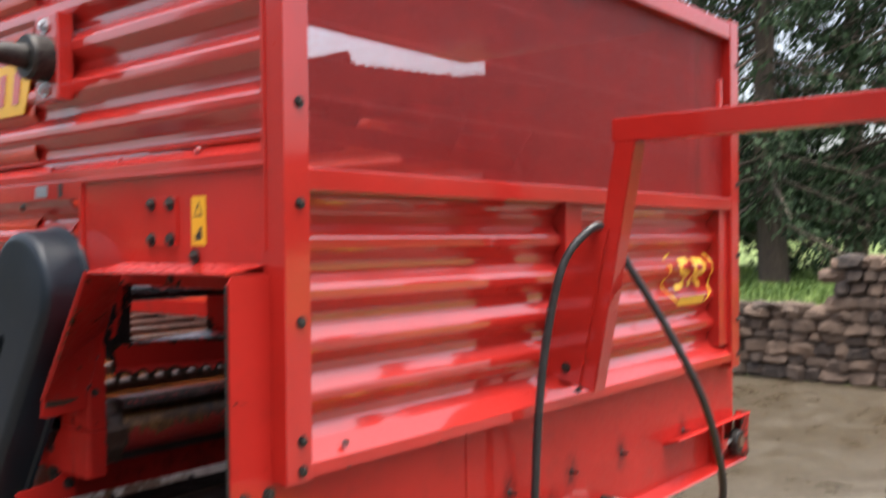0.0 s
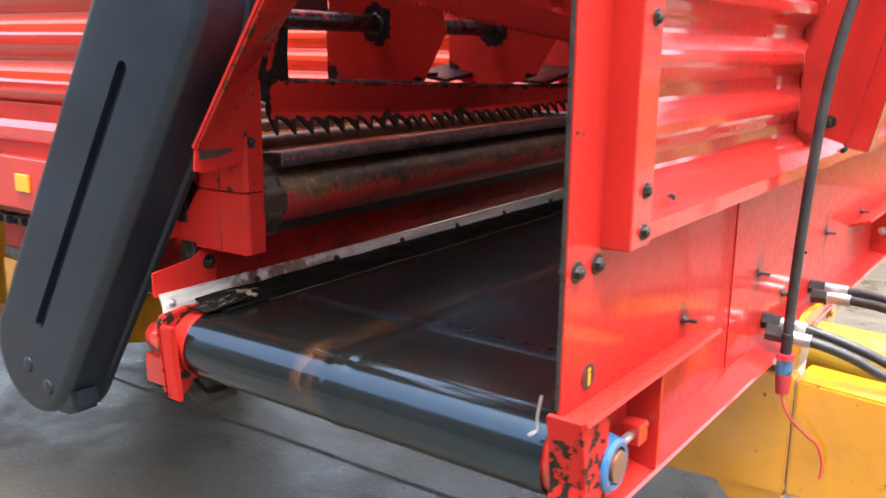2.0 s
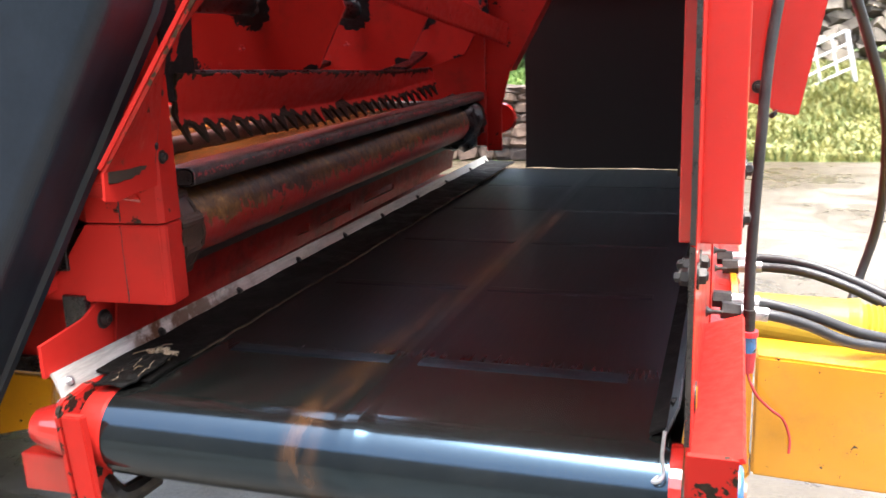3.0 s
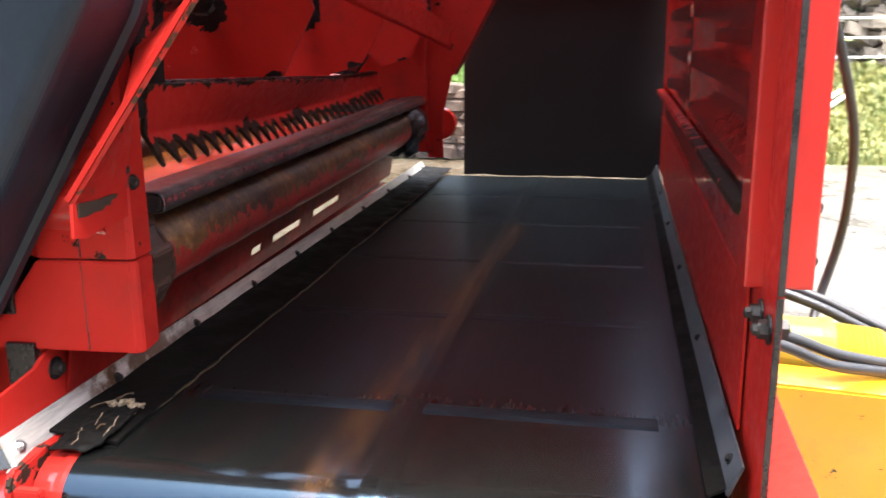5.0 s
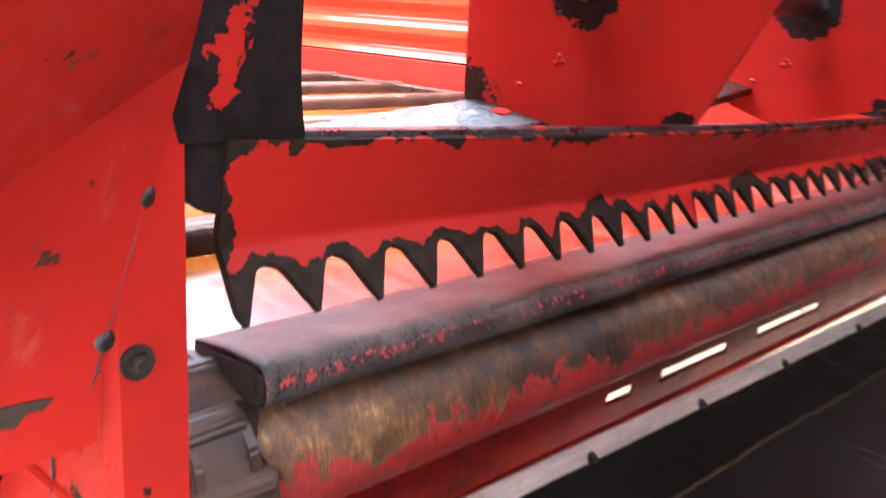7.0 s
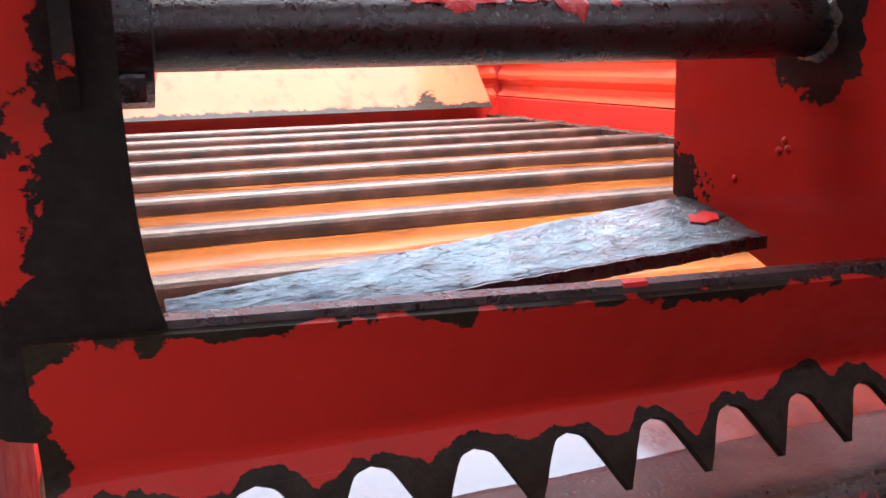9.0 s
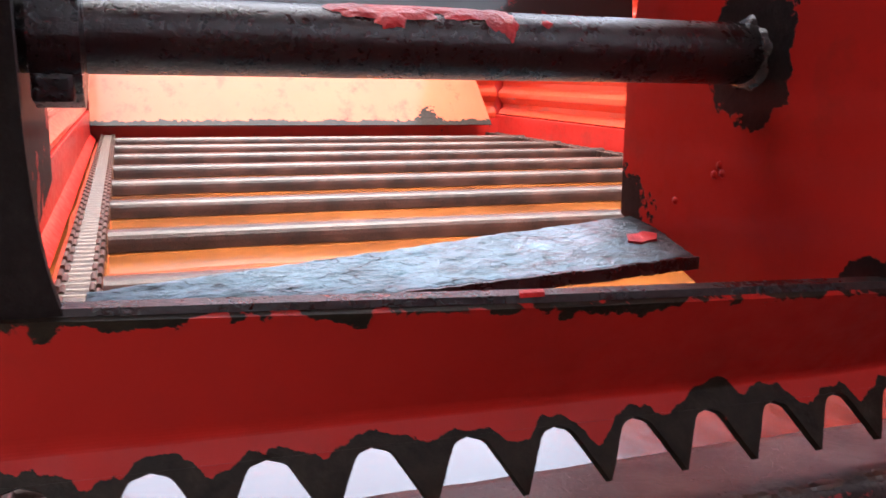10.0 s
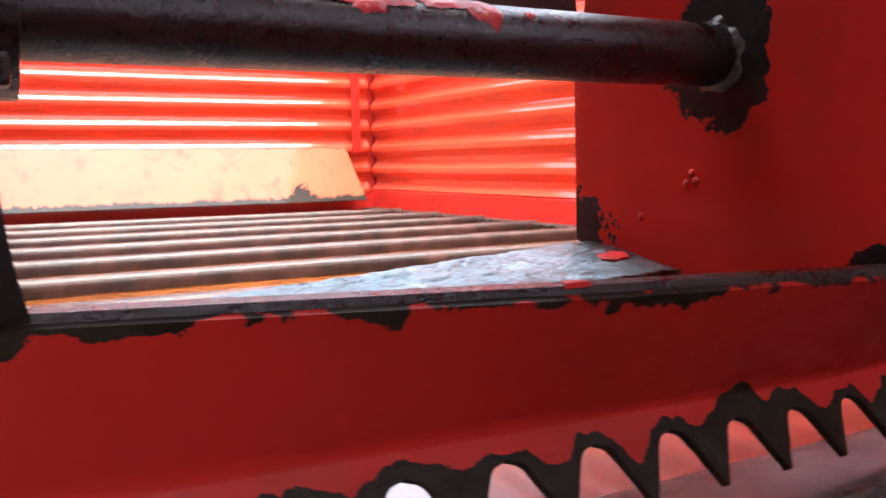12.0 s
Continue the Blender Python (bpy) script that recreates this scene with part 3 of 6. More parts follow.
W("screen_side_flange", block(2.09, 2.212, 0.03, 0.056, 1.925, 2.545), red_paint)
settle(before, FRONT_TURN @ pose(0, 0.018, 0))

# lower front plate of the conveyor, with dark smudges round its studs
STUDS = ((0.359, 1.083), (0.807, 1.08), (1.119, 1.073), (1.423, 1.072), (1.87, 1.068), (1.02, 0.985))
ns, ln = red_flat.node_tree.nodes, red_flat.node_tree.links
bs = ns["Principled BSDF"]
smudge = None
for x, z in STUDS:
    gap = ns.new("ShaderNodeVectorMath")
    gap.operation = "DISTANCE"
    squash = ns.new("ShaderNodeMapping")
    squash.inputs["Scale"].default_value = (1.7, 0.0, 1.0)
    ln.new(ns.new("ShaderNodeNewGeometry").outputs["Position"], squash.inputs["Vector"])
    ln.new(squash.outputs["Vector"], gap.inputs[0])
    gap.inputs[1].default_value = (x * 1.7, 0.0, z)
    spot = ramp(ns, ln, gap.outputs["Value"], [(0.006, grey(0.95)), (0.075, grey(0))])
    smudge = spot if smudge is None else math_node(ns, ln, "MAXIMUM", smudge, spot)
smudge = math_node(ns, ln, "MULTIPLY", smudge, ramp(ns, ln, noise_tex(ns, ln, 38, 5, 0.6), [(0.35, grey(0.25)), (0.6, grey(1))]))
ln.new(mix(ns, ln, smudge, bs.inputs["Base Color"].links[0].from_socket, (0.035, 0.008, 0.008)), bs.inputs["Base Color"])
before = set(wagon.children)
W("conveyor_front_plate", block(-0.101, 2.33, 0.058, 0.064, 0.90, 1.30, 0.001), red_flat, "flat glossy red plate along the conveyor")
W("jamb_plate", prism([(-0.101, 1.30), (-0.100, 1.69), (-0.092, 1.704), (0.09, 1.704), (0.09, 1.30)], "y", 0.0582, 0.0645), red_chipped,
  wear=lambda c: 0.2 if c.x < -0.0995 else 0)
W("bottom_flange", prism([(0.058, 0.902), (0.004, 0.890), (0.0, 0.886), (0.004, 0.880), (0.064, 0.893)], "x", -0.07, 2.33), red_paint)
for x in (-0.072, -0.010):
    bolt(wagon, (x, 0.058, 1.259), (0, -1, 0), 0.011)
for x in (0.21, 0.52, 0.93, 1.36, 1.9):
    bolt(wagon, (x, 0.058, 1.278), (0, -1, 0), 0.007)
for x, z in STUDS:
    stud = W("weld_stud", lathe([(0, 0.0), (0.001, 0.010), (0.004, 0.007), (0.010, 0.0042), (0.026, 0.0034), (0.027, 0.0)], (x, 0.058, z), "y", 12), bolt_steel)
    stud.matrix_basis = Matrix.Translation((x, 0.058, z)) @ pose(0, 0, 0, 180, 0, 0) @ Matrix.Translation((-x, -0.058, -z))
W("plate_seam", block(0.62, 0.66, 0.055, 0.058, 0.91, 1.285, 0.001), red_flat)


# belt tensioners at both ends
def tensioner(x, s, lip_to, paint):
    """s: +1 where the end of the conveyor lies to the left, -1 at the other end."""
    a, b = sorted((x - 0.10 * s, lip_to))
    lip = prism([(0.058, 1.048), (0.0, 1.068), (-0.004, 1.062), (0.058, 1.040)], "x", a, b)
    W("tensioner_lip", lip, red_chipped, wear=lambda c: 0.22 if abs(c.x - x) < 0.2 and c.y < 0.03 else 0.0)
    W("tensioner_web", prism([(0.058, 1.04), (0.0, 1.06), (0.0, 0.895), (0.058, 0.895)], "x", x + 0.165 * s - 0.004, x + 0.165 * s + 0.004), red_paint)
    W("end_cheek", prism([(x - 0.105 * s, 1.066), (x - 0.085 * s, 0.96), (x - 0.095 * s, 0.90), (x - 0.055 * s, 0.885), (x - 0.02 * s, 0.93), (x - 0.02 * s, 1.05)], "y", 0.004, 0.012), red_chipped,
      wear=lambda c: 0.33)
    W("cheek_fold", prism([(x - 0.105 * s, 1.066), (x - 0.088 * s, 0.96), (x - 0.098 * s, 0.895), (x - 0.088 * s, 0.895), (x - 0.078 * s, 0.96), (x - 0.095 * s, 1.066)], "y", 0.012, 0.06), red_chipped,
      wear=lambda c: 0.36)
    bear = W("bearing", lathe([(0, 0.044), (0.012, 0.046), (0.030, 0.042), (0.034, 0.036), (0.034, 0.030), (0.026, 0.029)], (x, 0.012, 0.966), "y", 32), paint, "chipped bearing housing", smooth=False)
    bear.matrix_basis = Matrix.Translation((x, 0.03, 0.966)) @ pose(0, 0, 0, 180, 0, 0) @ Matrix.Translation((-x, -0.012, -0.966))
    part("shaft_end", rod((x, 0.05, 0.966), (x, -0.022, 0.966), 0.024), rusty_tube, bear)
    W("tension_bolt", rod((x + 0.035 * s, 0.022, 0.970), (x + 0.155 * s, 0.022, 0.972), 0.0075, 12), bright_steel)
    W("tension_nut", block(x + 0.118 * s - 0.02, x + 0.118 * s + 0.014, 0.006, 0.04, 0.955, 0.990), red_paint)
    bolt(wagon, (x + 0.173 * s, 0.022, 0.972), (s, 0, 0), 0.010, bright_steel)


tensioner(-0.033, 1, 0.40, blue_paint)
tensioner(2.262, -1, 1.72, bolt_steel)

# round notice on the plate
disc = W("notice_disc", lathe([(0, 0.021), (0.0015, 0.021)], (0, 0, 0), "y", 24), black_ink, "round black notice with a yellow letter i")
disc.matrix_basis = Matrix.Translation((-0.02, 0.056, 1.088))
part("letter", prism([(-0.003, -0.014), (0.003, -0.014), (0.003, 0.005), (-0.003, 0.005)], "y", -0.001, 0), decal_yellow, disc)
part("letter_dot", prism([(-0.003, 0.008), (0.003, 0.008), (0.003, 0.014), (-0.003, 0.014)], "y", -0.001, 0), decal_yellow, disc)


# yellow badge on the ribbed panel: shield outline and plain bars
def badge():
    rows = dict(ridges(1.345, 1.880, 1.778))
    keys = sorted(rows)
    def depth(z):
        k = min(keys, key=lambda q: abs(q - z))
        return 0.05 - rows[k] - 0.0045
    def strip(pts, w, bm):
        fine = []
        for (xa, za), (xb, zb) in zip(pts, pts[1:]):
            n = max(2, int(math.hypot(xb - xa, zb - za) / 0.008))
            fine += [(xa + (xb - xa) * i / n, za + (zb - za) * i / n) for i in range(n)]
        fine.append(pts[-1])
        prev = None
        for i, (x, z) in enumerate(fine):
            j, k = max(i - 1, 0), min(i + 1, len(fine) - 1)
            d = Vector((fine[k][0] - fine[j][0], fine[k][1] - fine[j][1])).normalized()
            nx, nz = -d.y * w / 2, d.x * w / 2
            cur = [bm.verts.new((x + nx, depth(z + nz), z + nz)), bm.verts.new((x - nx, depth(z - nz), z - nz))]
            if prev:
                bm.faces.new((prev[0], cur[0], cur[1], prev[1]))
            prev = cur
    bm = bmesh.new()
    strip([(1.74, 1.715), (1.70, 1.70), (1.71, 1.66), (1.685, 1.61), (1.715, 1.57), (1.77, 1.535)], 0.009, bm)
    strip([(2.02, 1.715), (2.06, 1.70), (2.05, 1.66), (2.075, 1.61), (2.04, 1.57), (1.985, 1.535)], 0.009, bm)
    strip([(1.775, 1.545), (1.98, 1.545)], 0.03, bm)
    return bm, strip


_bm, _strip = badge()
bad = W("badge", _bm, decal_yellow, "yellow shield badge")
for pts in ([(1.87, 1.692), (1.80, 1.688), (1.79, 1.655), (1.855, 1.64), (1.845, 1.60), (1.78, 1.596)], [(1.90, 1.596), (1.915, 1.69), (1.985, 1.685), (1.98, 1.645), (1.92, 1.64), (1.985, 1.594)]):
    bm = bmesh.new()
    _strip(pts, 0.022, bm)
    part("mark", bm, decal_yellow, bad)

# hose arm in front of the panel
arm = W("hose_arm", prism([(-0.050, 1.355), (-0.105, 1.345), (-0.235, 2.03), (-0.175, 2.04)], "x", 0.985, 1.045, bevel=0.003), red_paint, "red upright arm that carries the hoses")
part("gusset", prism([(0.048, 1.39), (-0.06, 1.36), (-0.155, 1.80), (-0.06, 1.78), (0.0, 1.70), (0.048, 1.56)], "x", 0.975, 0.984), red_paint, arm)
part("beam", block(0.985, 1.05, -1.9, -0.165, 2.032, 2.098, 0.004), red_paint, arm)
part("beam_peg", block(1.01, 1.022, -0.46, -0.448, 2.098, 2.17, 0.002), red_paint, arm)
bolt(arm, (0.975, -0.02, 1.41), (-1, 0, 0), 0.01)
bolt(arm, (0.99, -0.05, 1.352), (0, -0.4, -0.6), 0.01)


# hydraulic hoses
def hose(points, r, ends=True):
    h = W("hydraulic_hose", pipe(points, r), hose_rubber, smooth=True)
    if ends:
        p, q = Vector(points[0]), Vector(points[1])
        d = (q - p).normalized()
        part("sleeve", rod(p + d * 0.028, p + d * 0.085, r * 1.25, 16), bright_steel, h, "silver crimped sleeve")
        part("nut", rod(p - d * 0.012, p + d * 0.028, r * 1.6, 6), bolt_steel, h)
    return h


long_hose = W("hydraulic_hose", pipe([(0.800, -0.020, 0.90), (0.818, -0.018, 1.05), (0.828, -0.026, 1.29), (0.852, -0.038, 1.50), (0.885, -0.070, 1.70), (0.945, -0.11, 1.79), (1.0, -0.135, 1.80),
                                       (1.06, -0.17, 1.70), (1.14, -0.245, 1.523), (1.22, -0.31, 1.33), (1.29, -0.33, 1.15), (1.33, -0.325, 1.02), (1.32, -0.295, 0.90), (1.27, -0.27, 0.83), (1.20, -0.26, 0.82)], 0.0115), hose_rubber, "long black hose looped over the arm", smooth=True)
part("ferrule", rod((0.800, -0.020, 0.905), (0.800, -0.020, 0.955), 0.0125, 16), bolt_steel, long_hose)
part("coupling", rod((0.800, -0.020, 0.862), (0.800, -0.020, 0.905), 0.018, 18), blue_paint, long_hose, "blue quick coupling")
part("coupling_ring", rod((0.800, -0.020, 0.897), (0.800, -0.020, 0.909), 0.0205, 18), red_plastic, long_hose)
part("dust_cap", cyl(bmesh.new(), (0.800, -0.020, 0.815), (0.800, -0.020, 0.862), 0.014, 0.018, 18), red_plastic, long_hose, "red rubber dust cap")
part("cap_cord", pipe([(0.800, -0.020, 0.817), (0.79, -0.03, 0.79), (0.797, -0.045, 0.76), (0.815, -0.075, 0.725), (0.828, -0.10, 0.70), (0.826, -0.115, 0.66), (0.82, -0.115, 0.625)], 0.003, 8), red_plastic, long_hose, "thin red cord", smooth=True)
hose([(0.842, 0.026, 0.938), (0.850, -0.06, 0.930), (0.870, -0.14, 0.906), (0.890, -0.23, 0.866), (0.955, -0.36, 0.832), (0.985, -0.48, 0.806), (0.99, -0.61, 0.785), (1.0, -1.3, 0.70)], 0.0125)
hose([(0.880, 0.045, 0.952), (0.883, -0.05, 0.946), (0.895, -0.15, 0.920), (0.925, -0.25, 0.878), (0.975, -0.38, 0.842), (1.0, -0.50, 0.816), (1.01, -0.63, 0.795), (1.02, -1.3, 0.71)], 0.0125)
hose([(1.265, 0.030, 0.928), (1.262, -0.07, 0.930), (1.235, -0.16, 0.928), (1.205, -0.26, 0.902), (1.19, -0.37, 0.853), (1.18, -0.48, 0.808), (1.17, -0.60, 0.782), (1.15, -1.4, 0.70)], 0.0125)
hose([(1.30, 0.045, 0.943), (1.298, -0.05, 0.945), (1.265, -0.16, 0.942), (1.235, -0.27, 0.912), (1.21, -0.39, 0.862), (1.195, -0.50, 0.818), (1.185, -0.62, 0.795), (1.16, -1.4, 0.71)], 0.0125)

settle(before, FRONT_TURN @ pose(0, -0.008, 0))

# yellow chassis, drawbar and drive shaft
draw = W("drawbar", prism([(-0.07, 0.838), (-0.07, 0.552), (-2.2, 0.44), (-2.2, 0.70)], "x", 0.84, 0.972, bevel=0.006), yellow_paint, "yellow box-section drawbar, scuffed")
W("chassis_beam", prism([(-0.066, 0.838), (-0.066, 0.548), (0.50, 0.525), (3.8, 0.56), (3.8, 0.80), (0.20, 0.86)], "x", 0.844, 0.90, bevel=0.004), yellow_paint)
part("lug_plate", prism([(0.848, 0.80), (0.85, 0.86), (0.905, 0.895), (0.99, 0.905), (1.085, 0.928), (1.36, 0.905), (1.44, 0.90), (1.45, 0.83), (1.30, 0.80)], "y", -0.035, -0.02), yellow_paint, draw)
part("skid", prism([(-0.07, 0.548), (-0.03, 0.50), (0.06, 0.50), (0.10, 0.546)], "x", 0.85, 0.96), yellow_paint, draw)
for x, z in ((0.885, 0.862), (1.33, 0.87)):
    bolt(draw, (x, -0.035, z), (0, -1, 0), 0.012, yellow_paint)
ribs = []
for i in range(9):
    y = 0.252 + i * 0.0124
    ribs += [(y, 0.0765), (y + 0.006, 0.0690)]
pto = W("shaft_guard", lathe([(0.0, 0.066), (0.10, 0.072), (0.215, 0.080), (0.236, 0.086), (0.243, 0.086), (0.243, 0.081), (0.235, 0.066)] + ribs + [(0.366, 0.072), (0.412, 0.066), (0.424, 0.058), (0.432, 0.062), (0.440, 0.056), (0.50, 0.044), (1.9, 0.042)], (1.10, 0, 0.80), "y", 40), yellow_plastic, "yellow corrugated drive shaft guard")
pto.matrix_basis = Matrix.Translation((1.07, -0.057, 0.849)) @ pose(0, 0, 0, 186, 0, 0) @ Matrix.Translation((-1.10, 0, -0.80))
part("guard_collar", lathe([(0.362, 0.070), (0.368, 0.078), (0.408, 0.076), (0.414, 0.060)], (1.10, 0, 0.80), "y", 36), black_plastic, pto, "black collar")
part("hose_clip", lathe([(0.440, 0.056), (0.443, 0.060), (0.455, 0.058), (0.457, 0.05)], (1.10, 0, 0.80), "y", 30), bright_steel, pto)

# ---- side wall with the discharge opening ----
before = set(wagon.children)
W("side_panel", prism([(0.058, 1.925), (0.79, 1.925), (0.79, 1.69), (0.60, 1.705), (0.058, 1.705)], "x", -0.008, 0.0, bevel=0.002), red_paint, "flat red side panel above the opening, beaded with rain")
W("panel_fold", block(-0.016, 0.0, 0.058, 0.79, 1.922, 1.934, 0.003), red_paint)
W("panel_fold", block(-0.016, 0.0, 0.782, 0.80, 1.69, 1.934, 0.003), red_paint)
hood = W("hood", plate([(-0.008, 0.070, 1.722), (-0.111, 0.062, 1.706), (-0.120, 0.566, 1.702), (-0.008, 0.60, 1.72)], 0.004), red_paint)
W("header", block(0.004, 0.03, 0.066, 0.66, 1.665, 1.70), red_chipped, wear=lambda c: 0.3 if c.z < 1.67 else 0)
W("header_top", block(-0.098, 0.03, 0.066, 0.60, 1.700, 1.7045, 0.001), red_inside)
for y in (0.16, 0.42):
    bolt(wagon, (0.004, y, 1.684), (-1, 0, 0), 0.008)
mount = W("bolted_plate", block(-0.013, -0.008, 0.37, 0.49, 1.76, 1.872, 0.001), red_paint)
for y, z in ((0.393, 1.775), (0.393, 1.857), (0.468, 1.775), (0.468, 1.857)):
    bolt(mount, (-0.013, y, z), (-1, 0, 0), 0.011)
bolt(wagon, (-0.010, 0.305, 1.737), (-1, 0, 0), 0.011)
sticker = W("warning_sticker", block(-0.0095, -0.008, 0.266, 0.318, 1.761, 1.870, 0), decal_yellow, "yellow warning sticker with black pictograms")
part("pictogram", prism([(0.275, 1.825), (0.309, 1.825), (0.292, 1.858)], "x", -0.0100, -0.0092), black_ink, sticker)
part("pictogram_inset", prism([(0.281, 1.8285), (0.303, 1.8285), (0.292, 1.850)], "x", -0.0104, -0.0097), decal_yellow, sticker)
part("pictogram_hand", prism([(0.278, 1.775), (0.302, 1.772), (0.306, 1.79), (0.294, 1.786), (0.288, 1.803), (0.281, 1.80)], "x", -0.0100, -0.0092), black_ink, sticker)

W("corner_seam_strip", block(-0.014, 0.0, 0.0585, 0.07, 1.75, 2.62, 0.001), red_paint)
SIDE_END = 4.78
W("side_ribbed_panel", ribbed("y", 0.07, SIDE_END, 0.022, -1, 1.985, 2.60, 1.968, 24), red_glossy, "ribbed red upper side panel, wet and glossy")
W("side_ribbed_panel", ribbed("y", 0.862, SIDE_END, 0.024, -1, 1.292, 1.885, 1.795, 24), red_glossy, "ribbed red lower side panel, wet and glossy")
W("side_upper_rail", prism([(-0.012, 1.935), (-0.012, 1.955), (0.02, 1.985), (0.03, 1.985), (0.03, 1.935)], "y", 0.07, SIDE_END), red_paint)
W("side_middle_rail", block(-0.012, 0.028, 0.80, SIDE_END, 1.882, 1.934, 0.004), red_paint)
W("side_lower_rail", block(-0.012, 0.028, 1.03, SIDE_END, 1.160, 1.291, 0.005), red_paint)
W("side_top_rail", block(-0.012, 0.04, 0.0, SIDE_END, 2.60, 2.65, 0.005), red_paint)
for y in (1.1, 1.55):
    bolt(wagon, (-0.012, y, 1.868), (-1, 0, 0), 0.008)
for y, z in ((0.30, 1.972), (0.62, 1.97), (0.95, 1.968)):
    bolt(wagon, (-0.002, y, z), (-1, 0, 0.4), 0.006, red_paint)
plate_lab = W("maker_plate", block(-0.0135, -0.012, 0.965, 1.03, 1.893, 1.923, 0), grey_ink, "small grey maker's plate")
part("notice", block(-0.0137, -0.0122, 0.885, 0.905, 1.890, 1.925, 0), black_ink, plate_lab)
side_lab = W("side_label", block(-0.0135, -0.012, 1.69, 1.88, 1.200, 1.255, 0), white_label, "white label with grey printed blocks")
for y0, y1, z0, z1 in ((1.70, 1.75, 1.205, 1.232), (1.765, 1.80, 1.205, 1.225), (1.815, 1.865, 1.208, 1.236), (1.70, 1.865, 1.241, 1.250)):
    part("print_block", block(-0.0142, -0.0134, y0, y1, z0, z1, 0), grey_ink, side_lab)
W("reflector", block(-0.019, -0.012, 1.545, 1.60, 1.207, 1.25, 0.002), orange_lens)
arrow = W("arrow_sticker", prism([(2.02, 1.64), (2.05, 1.685), (2.03, 1.685), (1.995, 1.64), (2.03, 1.595), (2.05, 1.595)], "x", -0.006, -0.003), decal_yellow, "yellow arrow sticker")

# gearbox stub of the upper beater and big yellow lettering plate
gear = W("gearbox_flange", block(-0.045, 0.0, 0.84, 0.955, 2.14, 2.365, 0.004), red_paint, "red bearing flange with a greasy stub shaft")
part("flange_ring", lathe([(-0.055, 0.055), (-0.045, 0.06), (0, 0.06)], (-0.045, 0.90, 2.248), "x", 28), bolt_steel, gear)
part("stub_shaft", lathe([(-0.135, 0.020), (-0.13, 0.028), (-0.05, 0.033), (-0.03, 0.042), (0, 0.042)], (-0.045, 0.90, 2.248), "x", 28), bolt_steel, gear)
for z in (2.17, 2.335):
    bolt(gear, (-0.045, 0.90, z), (-1, 0, 0), 0.014, bright_steel)
W("letter_patch", prism([(1.04, 2.27), (1.42, 2.28), (1.42, 2.13), (1.10, 2.13)], "x", -0.008, -0.005), decal_yellow, "yellow painted lettering block")
for k in range(3):
    part("letter_bar", prism([(1.13 + k * 0.09, 2.16), (1.17 + k * 0.09, 2.16), (1.15 + k * 0.09, 2.25), (1.11 + k * 0.09, 2.25)], "x", -0.0095, -0.0075), red_paint, wagon)

settle(before, pose(0.012, 0, 0.004))

# discharge frame: slanted cheek, foot and lower corner
cheek_a, cheek_b, cheek_c, cheek_d = Vector((-0.110, 0.566, 1.706)), Vector((-0.022, 0.566, 1.704)), Vector((0.079, 0.823, 1.545)), Vector((0.024, 0.8275, 1.372))
cheek_e = Vector((-0.086, 0.829, 1.377))


def cheek_fn(u, v):
    out = cheek_a.lerp(cheek_e, v)
    inn = cheek_b.lerp(cheek_c, v / 0.72) if v < 0.72 else cheek_c.lerp(cheek_d, (v - 0.72) / 0.28)
    return out.lerp(inn, u)


W("slanted_cheek", sheet(cheek_fn, 12, 50, 0.005), red_plate, "slanted red cheek plate with scraped paint",
  wear=lambda c: 0.17 + 0.1 * (c.x < -0.085))
W("scraped_strip", prism([(-0.083, 1.358), (-0.082, 1.374), (-0.04, 1.3715), (-0.012, 1.3725), (0.004, 1.371), (-0.002, 1.366), (-0.010, 1.3665), (-0.016, 1.360), (-0.024, 1.362), (-0.034, 1.3575), (-0.05, 1.3585), (-0.066, 1.3565)], "y", 0.8222, 0.8242), painted("scraped_steel", (0.05, 0.036, 0.027), 0.5, 0.4, 0.0, chips=0.2, coat=0.1), "bare grey strip where the paint is scraped off")
W("cheek_seam", pipe([cheek_c.lerp(cheek_d, k / 24) + Vector((0.0014 * noise.noise((k * 0.9, 1, 0)), -0.0042, 0)) for k in range(25)], 0.0011, 6, 2), grey_brown)
for k in (0.42, 0.86):
    W("rust_spot", lathe([(-0.003, 0.0), (-0.0022, 0.005), (0, 0.0075)], cheek_c.lerp(cheek_d, k) + Vector((-0.001, -0.0035, 0)), "y", 10), black_iron, smooth=True)
W("cheek_rim", plate([cheek_a + Vector((-0.003, 0, 0.002)), cheek_e + Vector((-0.003, 0, 0)), cheek_e + Vector((-0.003, 0.006, 0.003)), cheek_a + Vector((-0.003, 0.007, 0.002))], 0.004), red_chipped, wear=lambda c: 0.1)
W("cheek_lip", prism([(-0.090, 1.375), (0.030, 1.378), (0.026, 1.338), (-0.03, 1.336), (-0.070, 1.331), (-0.094, 1.336)], "y", 0.824, 0.828), red_chipped, wear=lambda c: 0.14)
W("front_corner_post", prism([(0.083, 0.829), (0.042, 0.829), (0.034, 0.836), (0.028, 0.96), (0.083, 1.05)], "z", 1.278, 1.78), red_chipped, "red corner post with chipped paint", wear=lambda c: 0.2 if c.z < 1.3 else 0.08)
def post_foot():
    """The boxed foot of the post: its outer end slants outwards to the ground."""
    bm = prism([(0.085, 0.829), (0.038, 0.825), (0.030, 0.833), (0.025, 1.06), (0.085, 1.06)], "z", 1.150, 1.2755)
    for v in bm.verts:
        if v.co.z > 1.2 and v.co.y > 1.0:
            v.co.y = 0.962
    bmesh.ops.bevel(bm, geom=bm.edges[:], offset=0.002, segments=2, affect="EDGES")
    return bm


